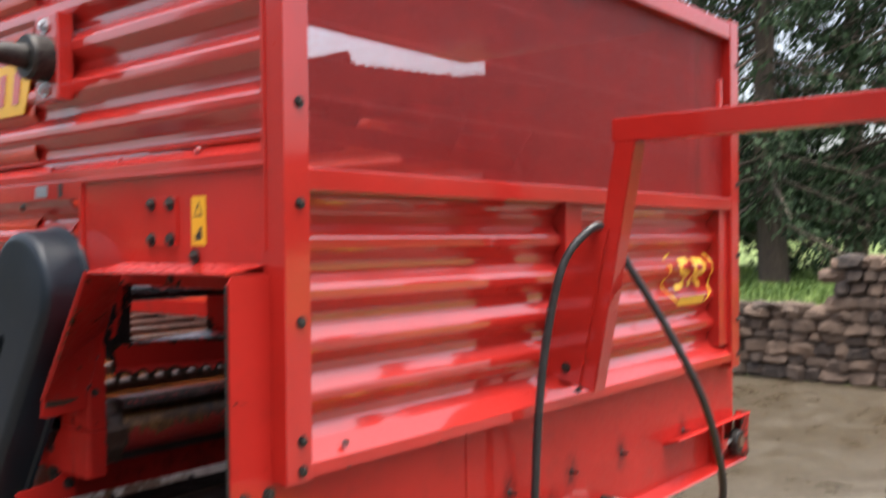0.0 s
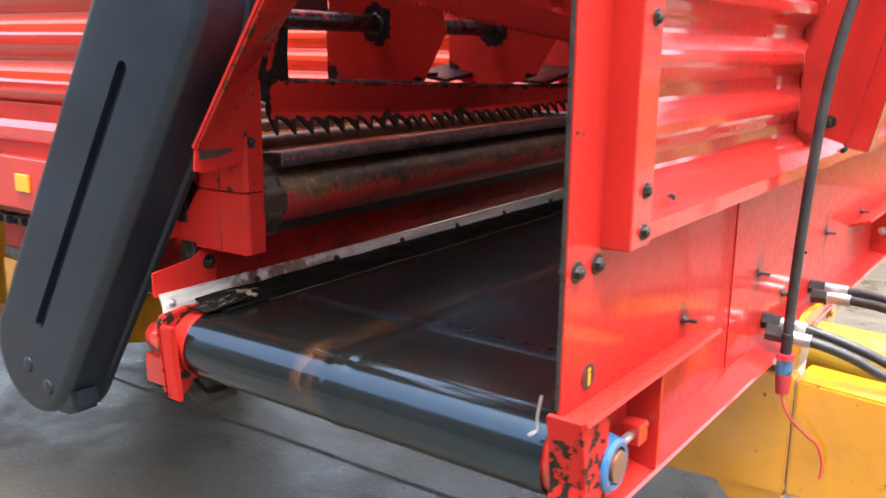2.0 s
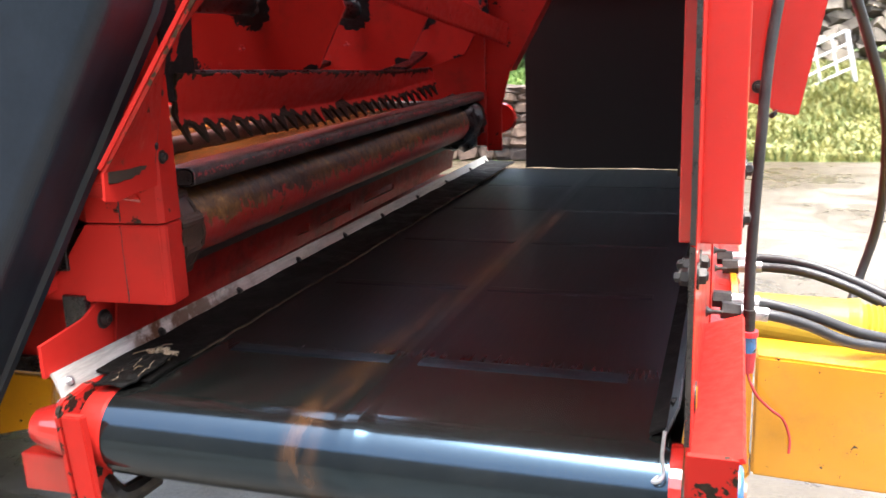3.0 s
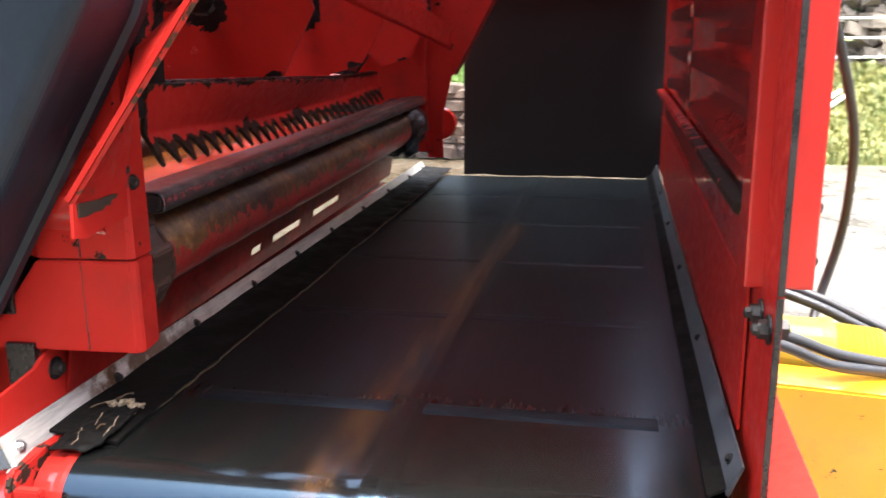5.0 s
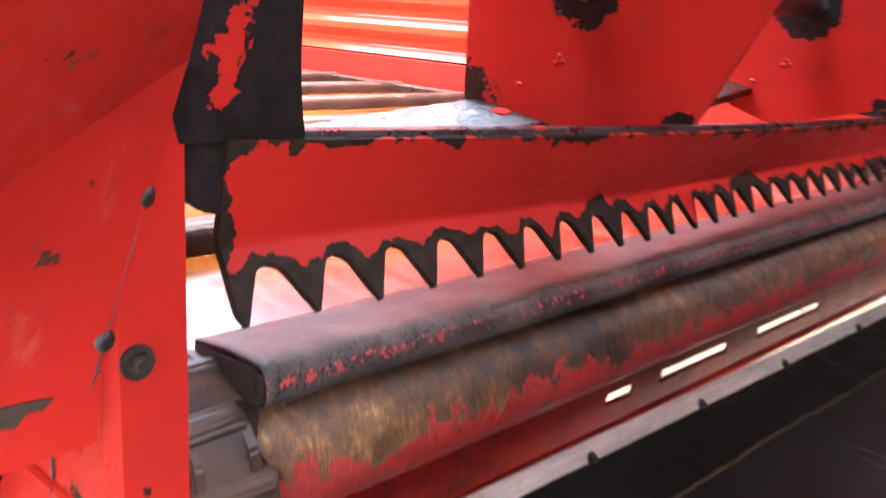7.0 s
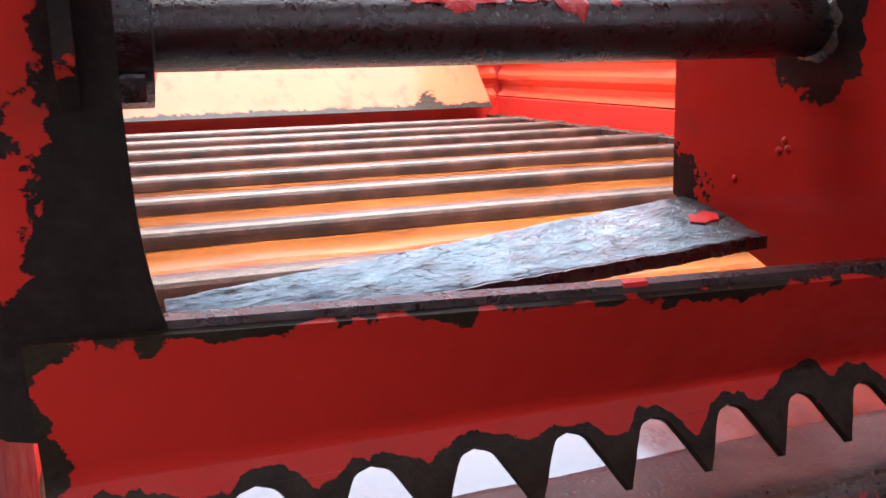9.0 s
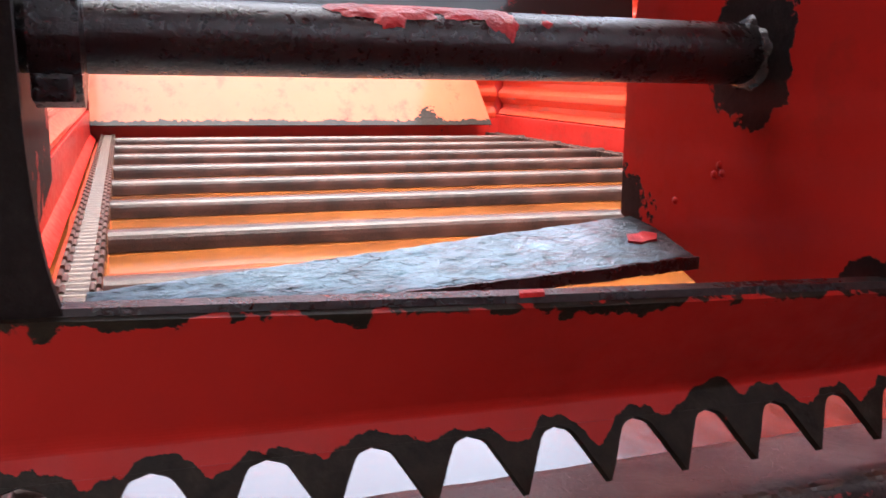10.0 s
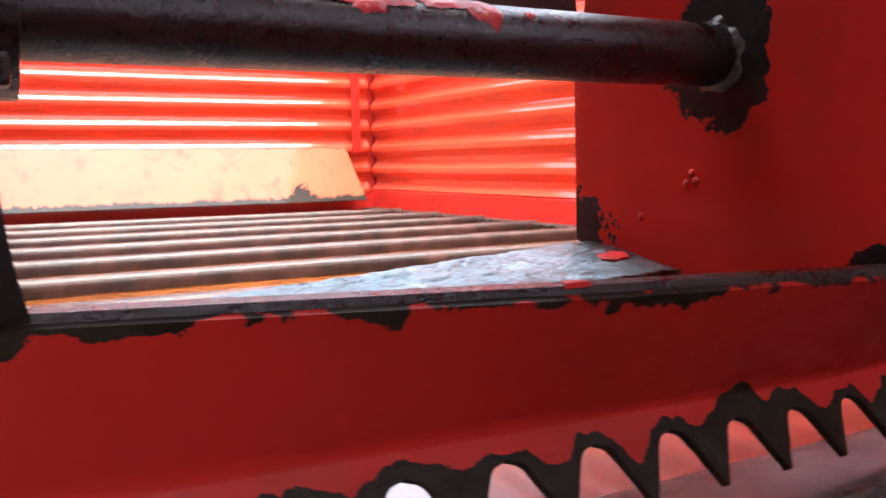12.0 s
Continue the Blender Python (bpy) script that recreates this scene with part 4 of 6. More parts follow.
foot = W("post_foot", post_foot(), red_chipped, wear=lambda c: 0.1)
for z0, z1, x0 in ((1.153, 1.274, 0.0290), (1.280, 1.335, 0.0300)):
    part("foot_seam", pipe([(x0 - 0.0008, 0.900 + 0.0015 * noise.noise((k * 0.8, z0, 2)), z0 + (z1 - z0) * k / 8) for k in range(9)], 0.0011, 5, 2), black_iron, foot)
bolt(wagon, (0.052, 0.829, 1.377), (0, -1, 0), 0.0072)
W("underfloor_panel", block(0.118, 0.124, 1.0, 1.9, 1.012, 1.16, 0.001), red_inside)
W("underfloor_rail", block(0.112, 0.126, 1.02, 1.9, 0.982, 1.012, 0.002), black_iron)
W("outrigger_plate", prism([(1.14, 0.978), (1.9, 0.978), (1.9, 0.80), (1.5, 0.80), (1.16, 0.885)], "x", 0.105, 0.117, bevel=0.002), yellow_paint)
W("lower_bracket", prism([(-0.09, 1.066), (-0.09, 1.116), (0.01, 1.128), (0.045, 1.146), (0.10, 1.140), (0.13, 1.105), (0.13, 1.066)], "y", 0.972, 0.978), red_chipped, wear=lambda c: 0.2)
bolt(wagon, (0.052, 0.972, 1.114), (0, -1, 0), 0.011)
W("bracket_stay", block(0.02, 0.034, 0.978, 1.02, 1.09, 1.16, 0.002), black_iron)
W("roller_cheek", prism([(-0.112, 1.02), (-0.10, 1.038), (-0.04, 1.042), (0.03, 1.038), (0.03, 0.90), (-0.06, 0.855), (-0.10, 0.862)], "y", 0.935, 0.950, bevel=0.004), red_chipped, "red roller cheek with scraped paint", wear=lambda c: 0.34)
W("cheek_flange", prism([(-0.112, 1.02), (-0.10, 0.862), (-0.088, 0.862), (-0.098, 1.02)], "y", 0.90, 0.935, bevel=0.002), red_chipped, wear=lambda c: 0.2)
W("roller_boss", lathe([(0, 0.045), (0.02, 0.045), (0.06, 0.036), (0.085, 0.028)], (-0.045, 0.95, 0.966), "y", 28), red_paint)
W("cheek_stay", block(-0.03, 0.0, 0.985, 1.10, 0.84, 0.905, 0.004), red_paint)
W("motor_fitting", pipe([(-0.03, 0.95, 0.875), (-0.02, 0.92, 0.845), (0.04, 0.90, 0.85)], 0.018, 10), bolt_steel)


# chain guard: long rounded moulding with a sunk slot
def guard():
    top, low, R = Vector((0.908, 1.655)), Vector((1.420, 0.858)), 0.152
    d = (top - low).normalized()
    n = Vector((d.y, -d.x))
    def outline(r, k):
        pts = []
        for c, a0 in ((top, 0.0), (low, math.pi)):
            for i in range(k + 1):
                a = a0 + math.pi * i / k
                v = n * math.cos(a) + d * math.sin(a)
                pts.append(c + v * r)
        return pts
    bm = bmesh.new()
    layers = [(0.000, R + 0.010), (-0.012, R + 0.009), (-0.016, R + 0.001), (-0.040, R), (-0.064, R - 0.002)] + [(-0.088 - 0.024 * math.sin(math.pi / 2 * k / 9), R - 0.004 - 0.026 * (1 - math.cos(math.pi / 2 * k / 9))) for k in range(10)] + [(-0.1127, R - 0.06), (-0.113, R - 0.125)]
    rings = [[bm.verts.new((x, p.x + 0.0022 * noise.noise((p.x * 22, p.y * 22, x * 30)), p.y)) for p in outline(r, 32)] for x, r in layers]
    m = len(rings[0])
    for a, b in zip(rings, rings[1:]):
        for i in range(m):
            bm.faces.new((a[i], a[(i + 1) % m], b[(i + 1) % m], b[i]))
    # the sunk slot
    s0, s1, w = low + d * 0.100, top - d * 0.16, 0.0145
    slot = []
    for c, a0 in ((s1, 0.0), (s0, math.pi)):
        for i in range(33):
            a = a0 + math.pi * i / 32
            slot.append(c + (n * math.cos(a) + d * math.sin(a)) * w)
    sl = [bm.verts.new((-0.113, p.x, p.y)) for p in slot]
    deep = [bm.verts.new((-0.096, p.x + 0, p.y)) for p in slot]
    for i in range(m):
        bm.faces.new((rings[-1][i], rings[-1][(i + 1) % m], sl[(i + 1) % m], sl[i]))
        bm.faces.new((sl[i], sl[(i + 1) % m], deep[(i + 1) % m], deep[i]))
    bm.faces.new(deep)
    bm.faces.new(rings[0][::-1])
    return bm


gd = W("chain_guard", guard(), black_plastic, "long black moulded plastic chain guard with a sunk slot")
part("guard_toe", prism([(1.27, 0.742), (1.33, 0.72), (1.40, 0.742), (1.40, 0.79), (1.28, 0.80)], "x", -0.10, -0.03, bevel=0.01), black_plastic, gd)
for y, z in ((1.43, 0.83), (1.355, 0.79)):
    part("dimple", lathe([(-0.004, 0.001), (-0.003, 0.014), (0, 0.02)], (-0.1125, y, z), "x", 16), black_plastic, gd, smooth=True)

# wheel under the wagon
def tyre(cx, cy):
    prof = []
    r, w = 0.46, 0.12
    for x, q in ((-w, 0.62), (-w * 1.06, 0.75), (-w, 0.90), (-w * 0.86, 0.965), (-w * 0.6, 0.99), (0, 1.0), (w * 0.6, 0.99), (w * 0.86, 0.965), (w, 0.90), (w * 1.06, 0.75), (w, 0.62)):
        prof.append((x, r * q))
    bm = lathe(prof, (cx, cy, r), "x", 64)
    return bm


def tread(cx, cy):
    """The blocks of the tread round the tyre."""
    bm = bmesh.new()
    r = 0.46
    for k in range(60):
        a = 2 * math.pi * k / 60
        for s in (-1, 1):
            for j, off in enumerate((0.04, 0.085)):
                c = Vector((cx + s * off, cy + math.cos(a + j * 0.05) * r * 0.966, r + math.sin(a + j * 0.05) * r * 0.966))
                m = Matrix.Translation(c) @ Matrix.Rotation(a - math.pi / 2, 4, "X") @ Matrix.Rotation(0.5 * s, 4, "Z")
                vs = box(bm, -0.022, 0.022, -0.015, 0.015, -0.01, 0.012)
                bmesh.ops.transform(bm, matrix=m, verts=vs)
    return bm


def wheel(cx, cy, s):
    """A wheel; s: which way its dished rim faces."""
    wh = W("wheel", tyre(cx, cy), tyre_rubber, "worn black tyre on a yellow rim")
    part("tread", tread(cx, cy), tyre_rubber, wh)["kind"] = "stuff"
    prof = [(-0.10, 0.24), (-0.085, 0.235), (-0.04, 0.18), (-0.02, 0.17), (0.0, 0.08), (-0.04, 0.075), (-0.05, 0.0)]
    part("rim", lathe([(a * s, r) for a, r in prof], (cx, cy, 0.46), "x", 36), yellow_paint, wh)


wheel(0.27, 3.28, 1)
wheel(1.88, 3.28, -1)
W("side_chassis", prism([(1.9, 0.62), (1.9, 1.09), (4.0, 1.09), (4.0, 0.55), (2.4, 0.55)], "x", 0.60, 0.66, bevel=0.004), yellow_paint, "yellow side chassis plate")
W("chassis_rib", prism([(2.15, 0.66), (2.35, 0.66), (2.30, 1.0), (2.2, 1.0)], "x", 0.575, 0.60, bevel=0.003), yellow_paint)
W("mudguard", block(0.02, 0.34, 2.42, 3.7, 1.03, 1.16, 0.006), red_paint)
W("axle", block(0.4, 1.7, 3.12, 3.24, 0.40, 0.52, 0.004), yellow_paint)


def drive_chain():
    bm = bmesh.new()
    y = 1.15
    while y < 2.5:
        k = round((y - 1.15) / 0.035)
        z = 1.140 - 0.02 * math.sin((y - 1.15) / 1.35 * math.pi)
        box(bm, 0.03 + 0.006 * (k % 2), 0.036 + 0.006 * (k % 2), y, y + 0.045, z - 0.011, z + 0.011)
        box(bm, 0.06 - 0.006 * (k % 2), 0.066 - 0.006 * (k % 2), y, y + 0.045, z - 0.011, z + 0.011)
        cyl(bm, (0.03, y + 0.005, z), (0.066, y + 0.005, z), 0.009, n=8)
        y += 0.035
    return bm


W("drive_chain", drive_chain(), bolt_steel, "greasy black roller chain")


# ---- cross conveyor ----
before = set(wagon.children)
AX0, AX1, AZ, AR = -0.033, 2.262, 0.966, 0.068


def belt_loop():
    ys = [0.075, 0.12, 0.20, 0.30, 0.40, 0.44, 0.46, 0.475, 0.485, 0.49, 0.505, 0.51, 0.52, 0.535, 0.55, 0.565, 0.58, 0.60, 0.63, 0.68, 0.80, 0.87, 0.888]
    path = []
    for i in range(17):
        a = math.pi / 2 + math.pi * i / 16
        path.append((AX0 + math.cos(a) * AR, AZ + math.sin(a) * AR))
    for k in range(1, 23):
        path.append((AX0 + (AX1 - AX0) * k / 23, AZ - AR - 0.01 * math.sin(math.pi * k / 23)))
    for i in range(17):
        a = -math.pi / 2 + math.pi * i / 16
        path.append((AX1 + math.cos(a) * AR, AZ + math.sin(a) * AR))
    for k in range(1, 23):
        path.append((AX1 + (AX0 - AX1) * k / 23, AZ + AR))
    bm = bmesh.new()
    cx, cz = (AX0 + AX1) / 2, AZ
    rows = []
    for x, z in path:
        row = []
        near = AX0 if x < AX0 else AX1 if x > AX1 else x
        out = Vector((x - near, z - AZ)).normalized()
        for y in ys:
            h = 0.002 if 0.484 < y < 0.511 else 0.0
            h += 0.0004 * noise.noise((x * 5, y * 7, z * 5))
            row.append(bm.verts.new((x + out.x * h, y, z + out.y * h)))
        rows.append(row)
    n = len(rows)
    for i in range(n):
        for j in range(len(ys) - 1):
            bm.faces.new((rows[i][j], rows[(i + 1) % n][j], rows[(i + 1) % n][j + 1], rows[i][j + 1]))
    return bm


# strength of the orange-brown streak that runs slantwise along the belt
def belt_streak(c):
    line = 0.555 - 0.05 * c.x
    return max(0.0, 1 - abs(c.y - line) / 0.040) * 0.24 if c.x < 1.4 and c.z > 0.9 else 0.0


belt = W("conveyor_belt", belt_loop(), belt_rubber, "wet black rubber conveyor belt with a lapped seam", smooth=True, wear=belt_streak)
# shallow cross ribs of the belt
for x in (0.17, 0.595, 1.02, 1.445, 1.87):
    for y0, y1 in ((0.15, 0.478), (0.525, 0.815)):
        part("belt_rib", prism([(x - 0.026, AZ + AR - 0.0010), (x - 0.010, AZ + AR + 0.0015), (x + 0.010, AZ + AR + 0.0015), (x + 0.026, AZ + AR - 0.0010)], "y", y0, y1), rib_rubber, belt)
for x in (AX0, AX1):
    W("roller", rod((x, 0.06, AZ), (x, 0.933, AZ), AR - 0.005, 32), red_paint, smooth=False)
    W("roller_end", lathe([(0, 0.064), (0.006, 0.066), (0.014, 0.066), (0.016, 0.056), (0.03, 0.056), (0.032, 0.062), (0.04, 0.062)], (x, 0.890, AZ), "y", 32), red_chipped, wear=lambda c: 0.25)


# strips along both edges of the belt, with their rubber skirts
def alum_strip():
    return prism([(0.946, 1.036), (0.949, 1.031), (0.953, 1.033), (0.963, 1.060), (0.969, 1.070), (0.963, 1.073)], "x", -0.092, 2.36)


st = W("edge_strip", alum_strip(), aluminium, "worn aluminium strip along the belt edge")
for x in (-0.07, 0.16, 0.42, 0.68, 0.94, 1.2, 1.5, 1.8, 2.1, 2.32):
    bolt(st, (x, 0.9545, 1.052), (0, -0.92, 0.36), 0.0065, bright_steel if x < 0 else bolt_steel)
W("strip_end_curl", pipe([(-0.093, 0.950, 1.046), (-0.095, 0.945, 1.036), (-0.095, 0.949, 1.026), (-0.094, 0.956, 1.030)], 0.004, 8), aluminium)


def skirt_fn(u, v):
    x = -0.015 + 2.395 * u
    far = min(1.0, max(0.0, (x - 0.9) / 0.7))
    lap = abs(math.sin(x * 24))
    y = 0.952 - (0.098 + 0.006 * noise.noise((x * 3.3, 0, 7)) + 0.005 * noise.noise((x * 40, 0, 2)) + far * 0.014 * lap) * v
    z = 1.046 - 0.010 * v + 0.003 * noise.noise((x * 9, v * 3, 0)) + far * 0.010 * lap * v * v
    return (x, y, max(z, 1.0355))


skirt = W("rubber_skirt", sheet(skirt_fn, 180, 4, 0.004), skirt_rubber, "black rubber skirt with a torn scalloped edge")
part("frayed_edge", pipe([Vector(skirt_fn(0.05 + 0.95 * i / 90, 1.0)) + Vector((0, -0.0005, 0.0005 + 0.0006 * noise.noise((i * 0.7, 0, 0)))) for i in range(91)], 0.0013, 5, 2), straw, skirt, "pale frayed edge of the skirt")


def straw_wad(cx, cy, cz, n, spread):
    bm = bmesh.new()
    for _ in range(n):
        p = Vector((cx + random.gauss(0, spread[0]), cy + random.gauss(0, spread[1]), cz + abs(random.gauss(0, spread[2]))))
        a = random.uniform(0, math.pi)
        d = Vector((math.cos(a), math.sin(a) * 0.6, random.uniform(-0.25, 0.25))) * random.uniform(0.008, 0.026)
        pipe([p - d, p + Vector((0, 0, random.uniform(0, 0.006))), p + d], random.uniform(0.0008, 0.002), 4, 3, bm)
    return bm


def torn_rag(u, v):
    """The torn end of the skirt, curled down over the roller."""
    x = -0.050 + 0.118 * u
    out = 0.862 + 0.030 * (2 * u - 0.7) ** 2 * (u < 0.35) + 0.016 * max(0.0, u - 0.6) + 0.004 * noise.noise((u * 9, 3, 1))
    y = 0.928 + (out - 0.928) * v
    z = 1.043 + 0.010 * math.sin(math.pi * v * 0.8) * (0.4 + 0.6 * u) + 0.003 * noise.noise((u * 9, v * 5, 5)) - 0.006 * max(0.0, 0.3 - u) * 3
    return (x, y, max(z, 1.0375))


rag = W("torn_rag", sheet(torn_rag, 44, 20, 0.003), skirt_rubber, "curled torn end of the rubber skirt with a pale frayed edge", smooth=True)


def frayed_end(n, seed):
    """Short tufts of pale fibre along the torn edge."""
    bm = bmesh.new()
    rnd = random.Random(seed)
    for i in range(n):
        t = i / (n - 1)
        p = Vector(torn_rag(0.97 + 0.02 * math.sin(t * 20), 0.25 + 0.75 * t)) + Vector((rnd.uniform(-0.003, 0.003), rnd.uniform(-0.003, 0.003), 0.0035))
        q = p + Vector((rnd.uniform(-0.006, 0.010), rnd.uniform(-0.008, 0.004), rnd.uniform(-0.004, 0.004)))
        pipe([p, p.lerp(q, 0.5) + Vector((0, 0, 0.002)), q], rnd.uniform(0.0014, 0.0030), 5, 3, bm)
    return bm


part("frayed_end", frayed_end(46, 4), pale_fibre, rag, "pale frayed fibre")["kind"] = "stuff"
for k, (u0, u1, v0, v1) in enumerate(((0.04, 0.42, 0.55, 0.25), (0.25, 0.70, 0.93, 0.78), (0.45, 0.75, 0.5, 0.35))):
    part("pale_streak", pipe([Vector(torn_rag(u0 + (u1 - u0) * i / 12, v0 + (v1 - v0) * i / 12)) + Vector((0, 0, 0.0012)) for i in range(13)], 0.0022, 6, 2), pale_fibre, rag)
wad = W("straw_wad", straw_wad(0.055, 0.905, 1.046, 9, (0.03, 0.012, 0.002)), straw, "wisps of wet straw caught under the strip")
wad["kind"] = "stuff"
W("inner_edge_strip", prism([(0.066, 1.082), (0.069, 1.082), (0.084, 1.046), (0.081, 1.044)], "x", -0.03, 2.32), dull_strip, "dull grey strip along the front belt edge")
for x in (0.02, 0.45, 0.9, 1.35, 1.8):
    bolt(wagon, (x, 0.0755, 1.067), (0, 0.9, 0.45), 0.005)
W("inner_skirt", prism([(0.076, 1.050), (0.082, 1.050), (0.104, 1.039), (0.101, 1.036)], "x", -0.02, 2.3), skirt_rubber)
W("wire_hook", pipe([(-0.094, 0.080, 1.078), (-0.10, 0.082, 1.05), (-0.104, 0.080, 1.03), (-0.110, 0.084, 1.022), (-0.106, 0.092, 1.018), (-0.102, 0.085, 1.024)], 0.0022, 6), bright_steel)
# inside lining of the front bulkhead, over the belt
W("front_lining", plate([(0.075, 0.062, 1.08), (2.20, 0.062, 1.08), (2.20, 0.062, 1.34), (0.075, 0.062, 1.34)], 0.003), red_inside, "scuffed red lining plate")
W("lining_step", prism([(0.067, 1.34), (0.083, 1.352), (0.083, 1.362), (0.064, 1.366)], "x", 0.085, 2.20), red_chipped, wear=lambda c: 0.62 - 0.3 * c.x)
W("lining_seam", prism([(0.062, 1.262), (0.0665, 1.265), (0.0665, 1.269), (0.062, 1.272)], "x", 0.08, 2.2), red_inside)


def bare_edge(x, y, z0, z1, wide, seed):
    """Paint worn to black iron along an upright plate edge."""
    n = 40
    zs = [z0 + (z1 - z0) * i / n for i in range(n + 1)]
    ring = [(x - 0.0012, z) for z in zs] + [(x + max(0.0004, wide * (0.7 + 1.1 * noise.noise((z * 38, seed, 0)))), z) for z in zs[::-1]]
    return prism(ring, "y", y, y + 0.0009)


for x, y, z0, z1, wide in ((-0.0925, 0.0575, 1.302, 1.69, 0.0035), (-0.0925, 0.0575, 1.06, 1.30, 0.003)):
    W("bare_edge", bare_edge(x, y, z0, z1, wide, x * 100), black_iron)
    W("bare_edge", block(x - 0.0012, x - 0.0002, y - 0.0055, y, z0, z1, 0), black_iron)

for x in (-0.061, -0.006):
    bolt(wagon, (x, 0.0575, 1.257), (0, 1, 0), 0.011)
    bolt(wagon, (x, 0.0685, 1.257), (0, 1, 0), 0.007)
# far end
flap = W("rubber_flap", sheet(lambda u, v: (2.33 + 0.012 * math.sin(v * 3) + 0.004 * noise.noise((u * 4, v * 3, 2)), 0.055 + 0.735 * u, 1.80 - (0.772 + 0.006 * noise.noise((u * 6, 0, 5))) * v), 10, 10, 0.006), flap_rubber, "black rubber flap hanging over the far end of the belt")
W("flap_rail", block(2.315, 2.335, 0.04, 0.80, 1.79, 1.83, 0.002), red_paint)
settle(before, BELT_TURN)

W("far_cheek", prism([(0.585, 1.70), (0.74, 1.42), (0.775, 1.28), (0.775, 1.13), (0.83, 1.13), (0.87, 1.33), (1.02, 1.70)], "x", 2.07, 2.078), red_chipped, wear=lambda c: 0.22)
W("far_cheek_rim", plate([(2.07, 0.585, 1.70), (2.07, 0.74, 1.42), (2.14, 0.735, 1.42), (2.14, 0.58, 1.70)], 0.004), red_paint)
W("far_corner_post", block(2.06, 2.15, 0.83, 1.05, 1.15, 1.78, 0.004), red_inside)
W("far_bearing", lathe([(0, 0.055), (0.02, 0.06), (0.03, 0.05), (0.026, 0.04)], (2.15, 0.80, 1.24), "x", 28), red_paint)


# ---- front sill under the beater: slotted plate, return tube and floor lip ----
SILL_WEBS = ((0.07, 0.74), (0.80, 0.87), (1.06, 1.16), (1.40, 2.06))


def sill(part_of):
    """The sloping plate between strip and tube, with gaps along its upper edge."""
    def y(z):
        return 0.972 - (z - 1.068) * 0.18
    def band(a, b, z0, z1):
        plate([(a, y(z0), z0), (b, y(z0), z0), (b, y(z1), z1), (a, y(z1), z1)], 0.004, bm)
    bm = bmesh.new()
    if part_of == "lower":
        band(0.07, 2.06, 1.068, 1.098)
        for a, b in SILL_WEBS:
            band(a, b, 1.098, 1.118)
        band(0.07, 2.06, 1.118, 1.150)
    else:
        band(0.07, 2.06, 1.150, 1.19)
    return bm


sill_plate = W("sill_plate", sill("lower"), shaded_grimy_red, "red sloping sill plate with open slots")
# the sill's upper band is dark grey-brown instead of red
part("upper_band", sill("upper"), grey_brown, sill_plate, "upper band of the sill, lumpy and dark grey-brown")
W("sill_upper", plate([(0.07, 0.948, 1.198), (2.06, 0.948, 1.198), (2.06, 0.935, 1.25), (0.07, 0.935, 1.25)], 0.004), black_iron)


def tube_fn(u, v):
    a = 2 * math.pi * v
    c, d = math.cos(a), math.sin(a)
    rough = 0.4 + 0.6 * max(0.0, noise.noise((u * 17, c * 1.5, d * 1.5)) + 0.4)
    r = 0.0612 + 0.0011 * rough * noise.noise((u * 420, c * 4, d * 4)) + 0.0008 * noise.noise((u * 150, c * 3, d * 3)) + 0.0010 * noise.noise((u * 30, c * 2, d * 2))
    return (0.15 + 1.9 * u, 0.915 + c * r, 1.247 + d * r)


def rusted_tube():
    """Wet rust in dark and ochre streaks round the tube, with red paint left where wear is low."""
    m, ns, ln, bs = material("rusted_wet_tube")
    big = noise_tex(ns, ln, 9, 6, 0.65, (0.6, 1, 1))
    streak = noise_tex(ns, ln, 42, 7, 0.72)
    grain = noise_tex(ns, ln, 150, 6, 0.75, (1.7, 0.4, 0.4))
    k = math_node(ns, ln, "ADD", math_node(ns, ln, "MULTIPLY", big, 0.35), math_node(ns, ln, "ADD", math_node(ns, ln, "MULTIPLY", streak, 0.4), math_node(ns, ln, "MULTIPLY", grain, 0.25)))
    rust = ramp(ns, ln, k, [(0.43, (0.014, 0.007, 0.003)), (0.50, (0.080, 0.036, 0.009)), (0.56, (0.18, 0.085, 0.020)), (0.62, (0.36, 0.21, 0.08))])
    at = ns.new("ShaderNodeAttribute")
    at.attribute_name = "wear"
    level = math_node(ns, ln, "ADD", math_node(ns, ln, "ADD", math_node(ns, ln, "MULTIPLY", noise_tex(ns, ln, 48, 8, 0.6), 0.6), math_node(ns, ln, "MULTIPLY", noise_tex(ns, ln, 13, 4, 0.5), 0.35)), math_node(ns, ln, "MULTIPLY", at.outputs["Fac"], 0.62))
    bare = ramp(ns, ln, level, [(0.66, grey(0)), (0.68, grey(1))])
    ln.new(mix(ns, ln, bare, (0.33, 0.016, 0.010), rust), bs.inputs["Base Color"])
    ln.new(ramp(ns, ln, grain, [(0.35, grey(0.3)), (0.65, grey(0.65))]), bs.inputs["Roughness"])
    bs.inputs["Coat Weight"].default_value, bs.inputs["Coat Roughness"].default_value = 0.6, 0.07
    bump(ns, ln, bs, math_node(ns, ln, "ADD", math_node(ns, ln, "ADD", grain, streak), math_node(ns, ln, "MULTIPLY", bare, -0.4)), 0.7, 0.0035)
    ln.new(bs.inputs["Normal"].links[0].from_socket, bs.inputs["Coat Normal"])
    return m


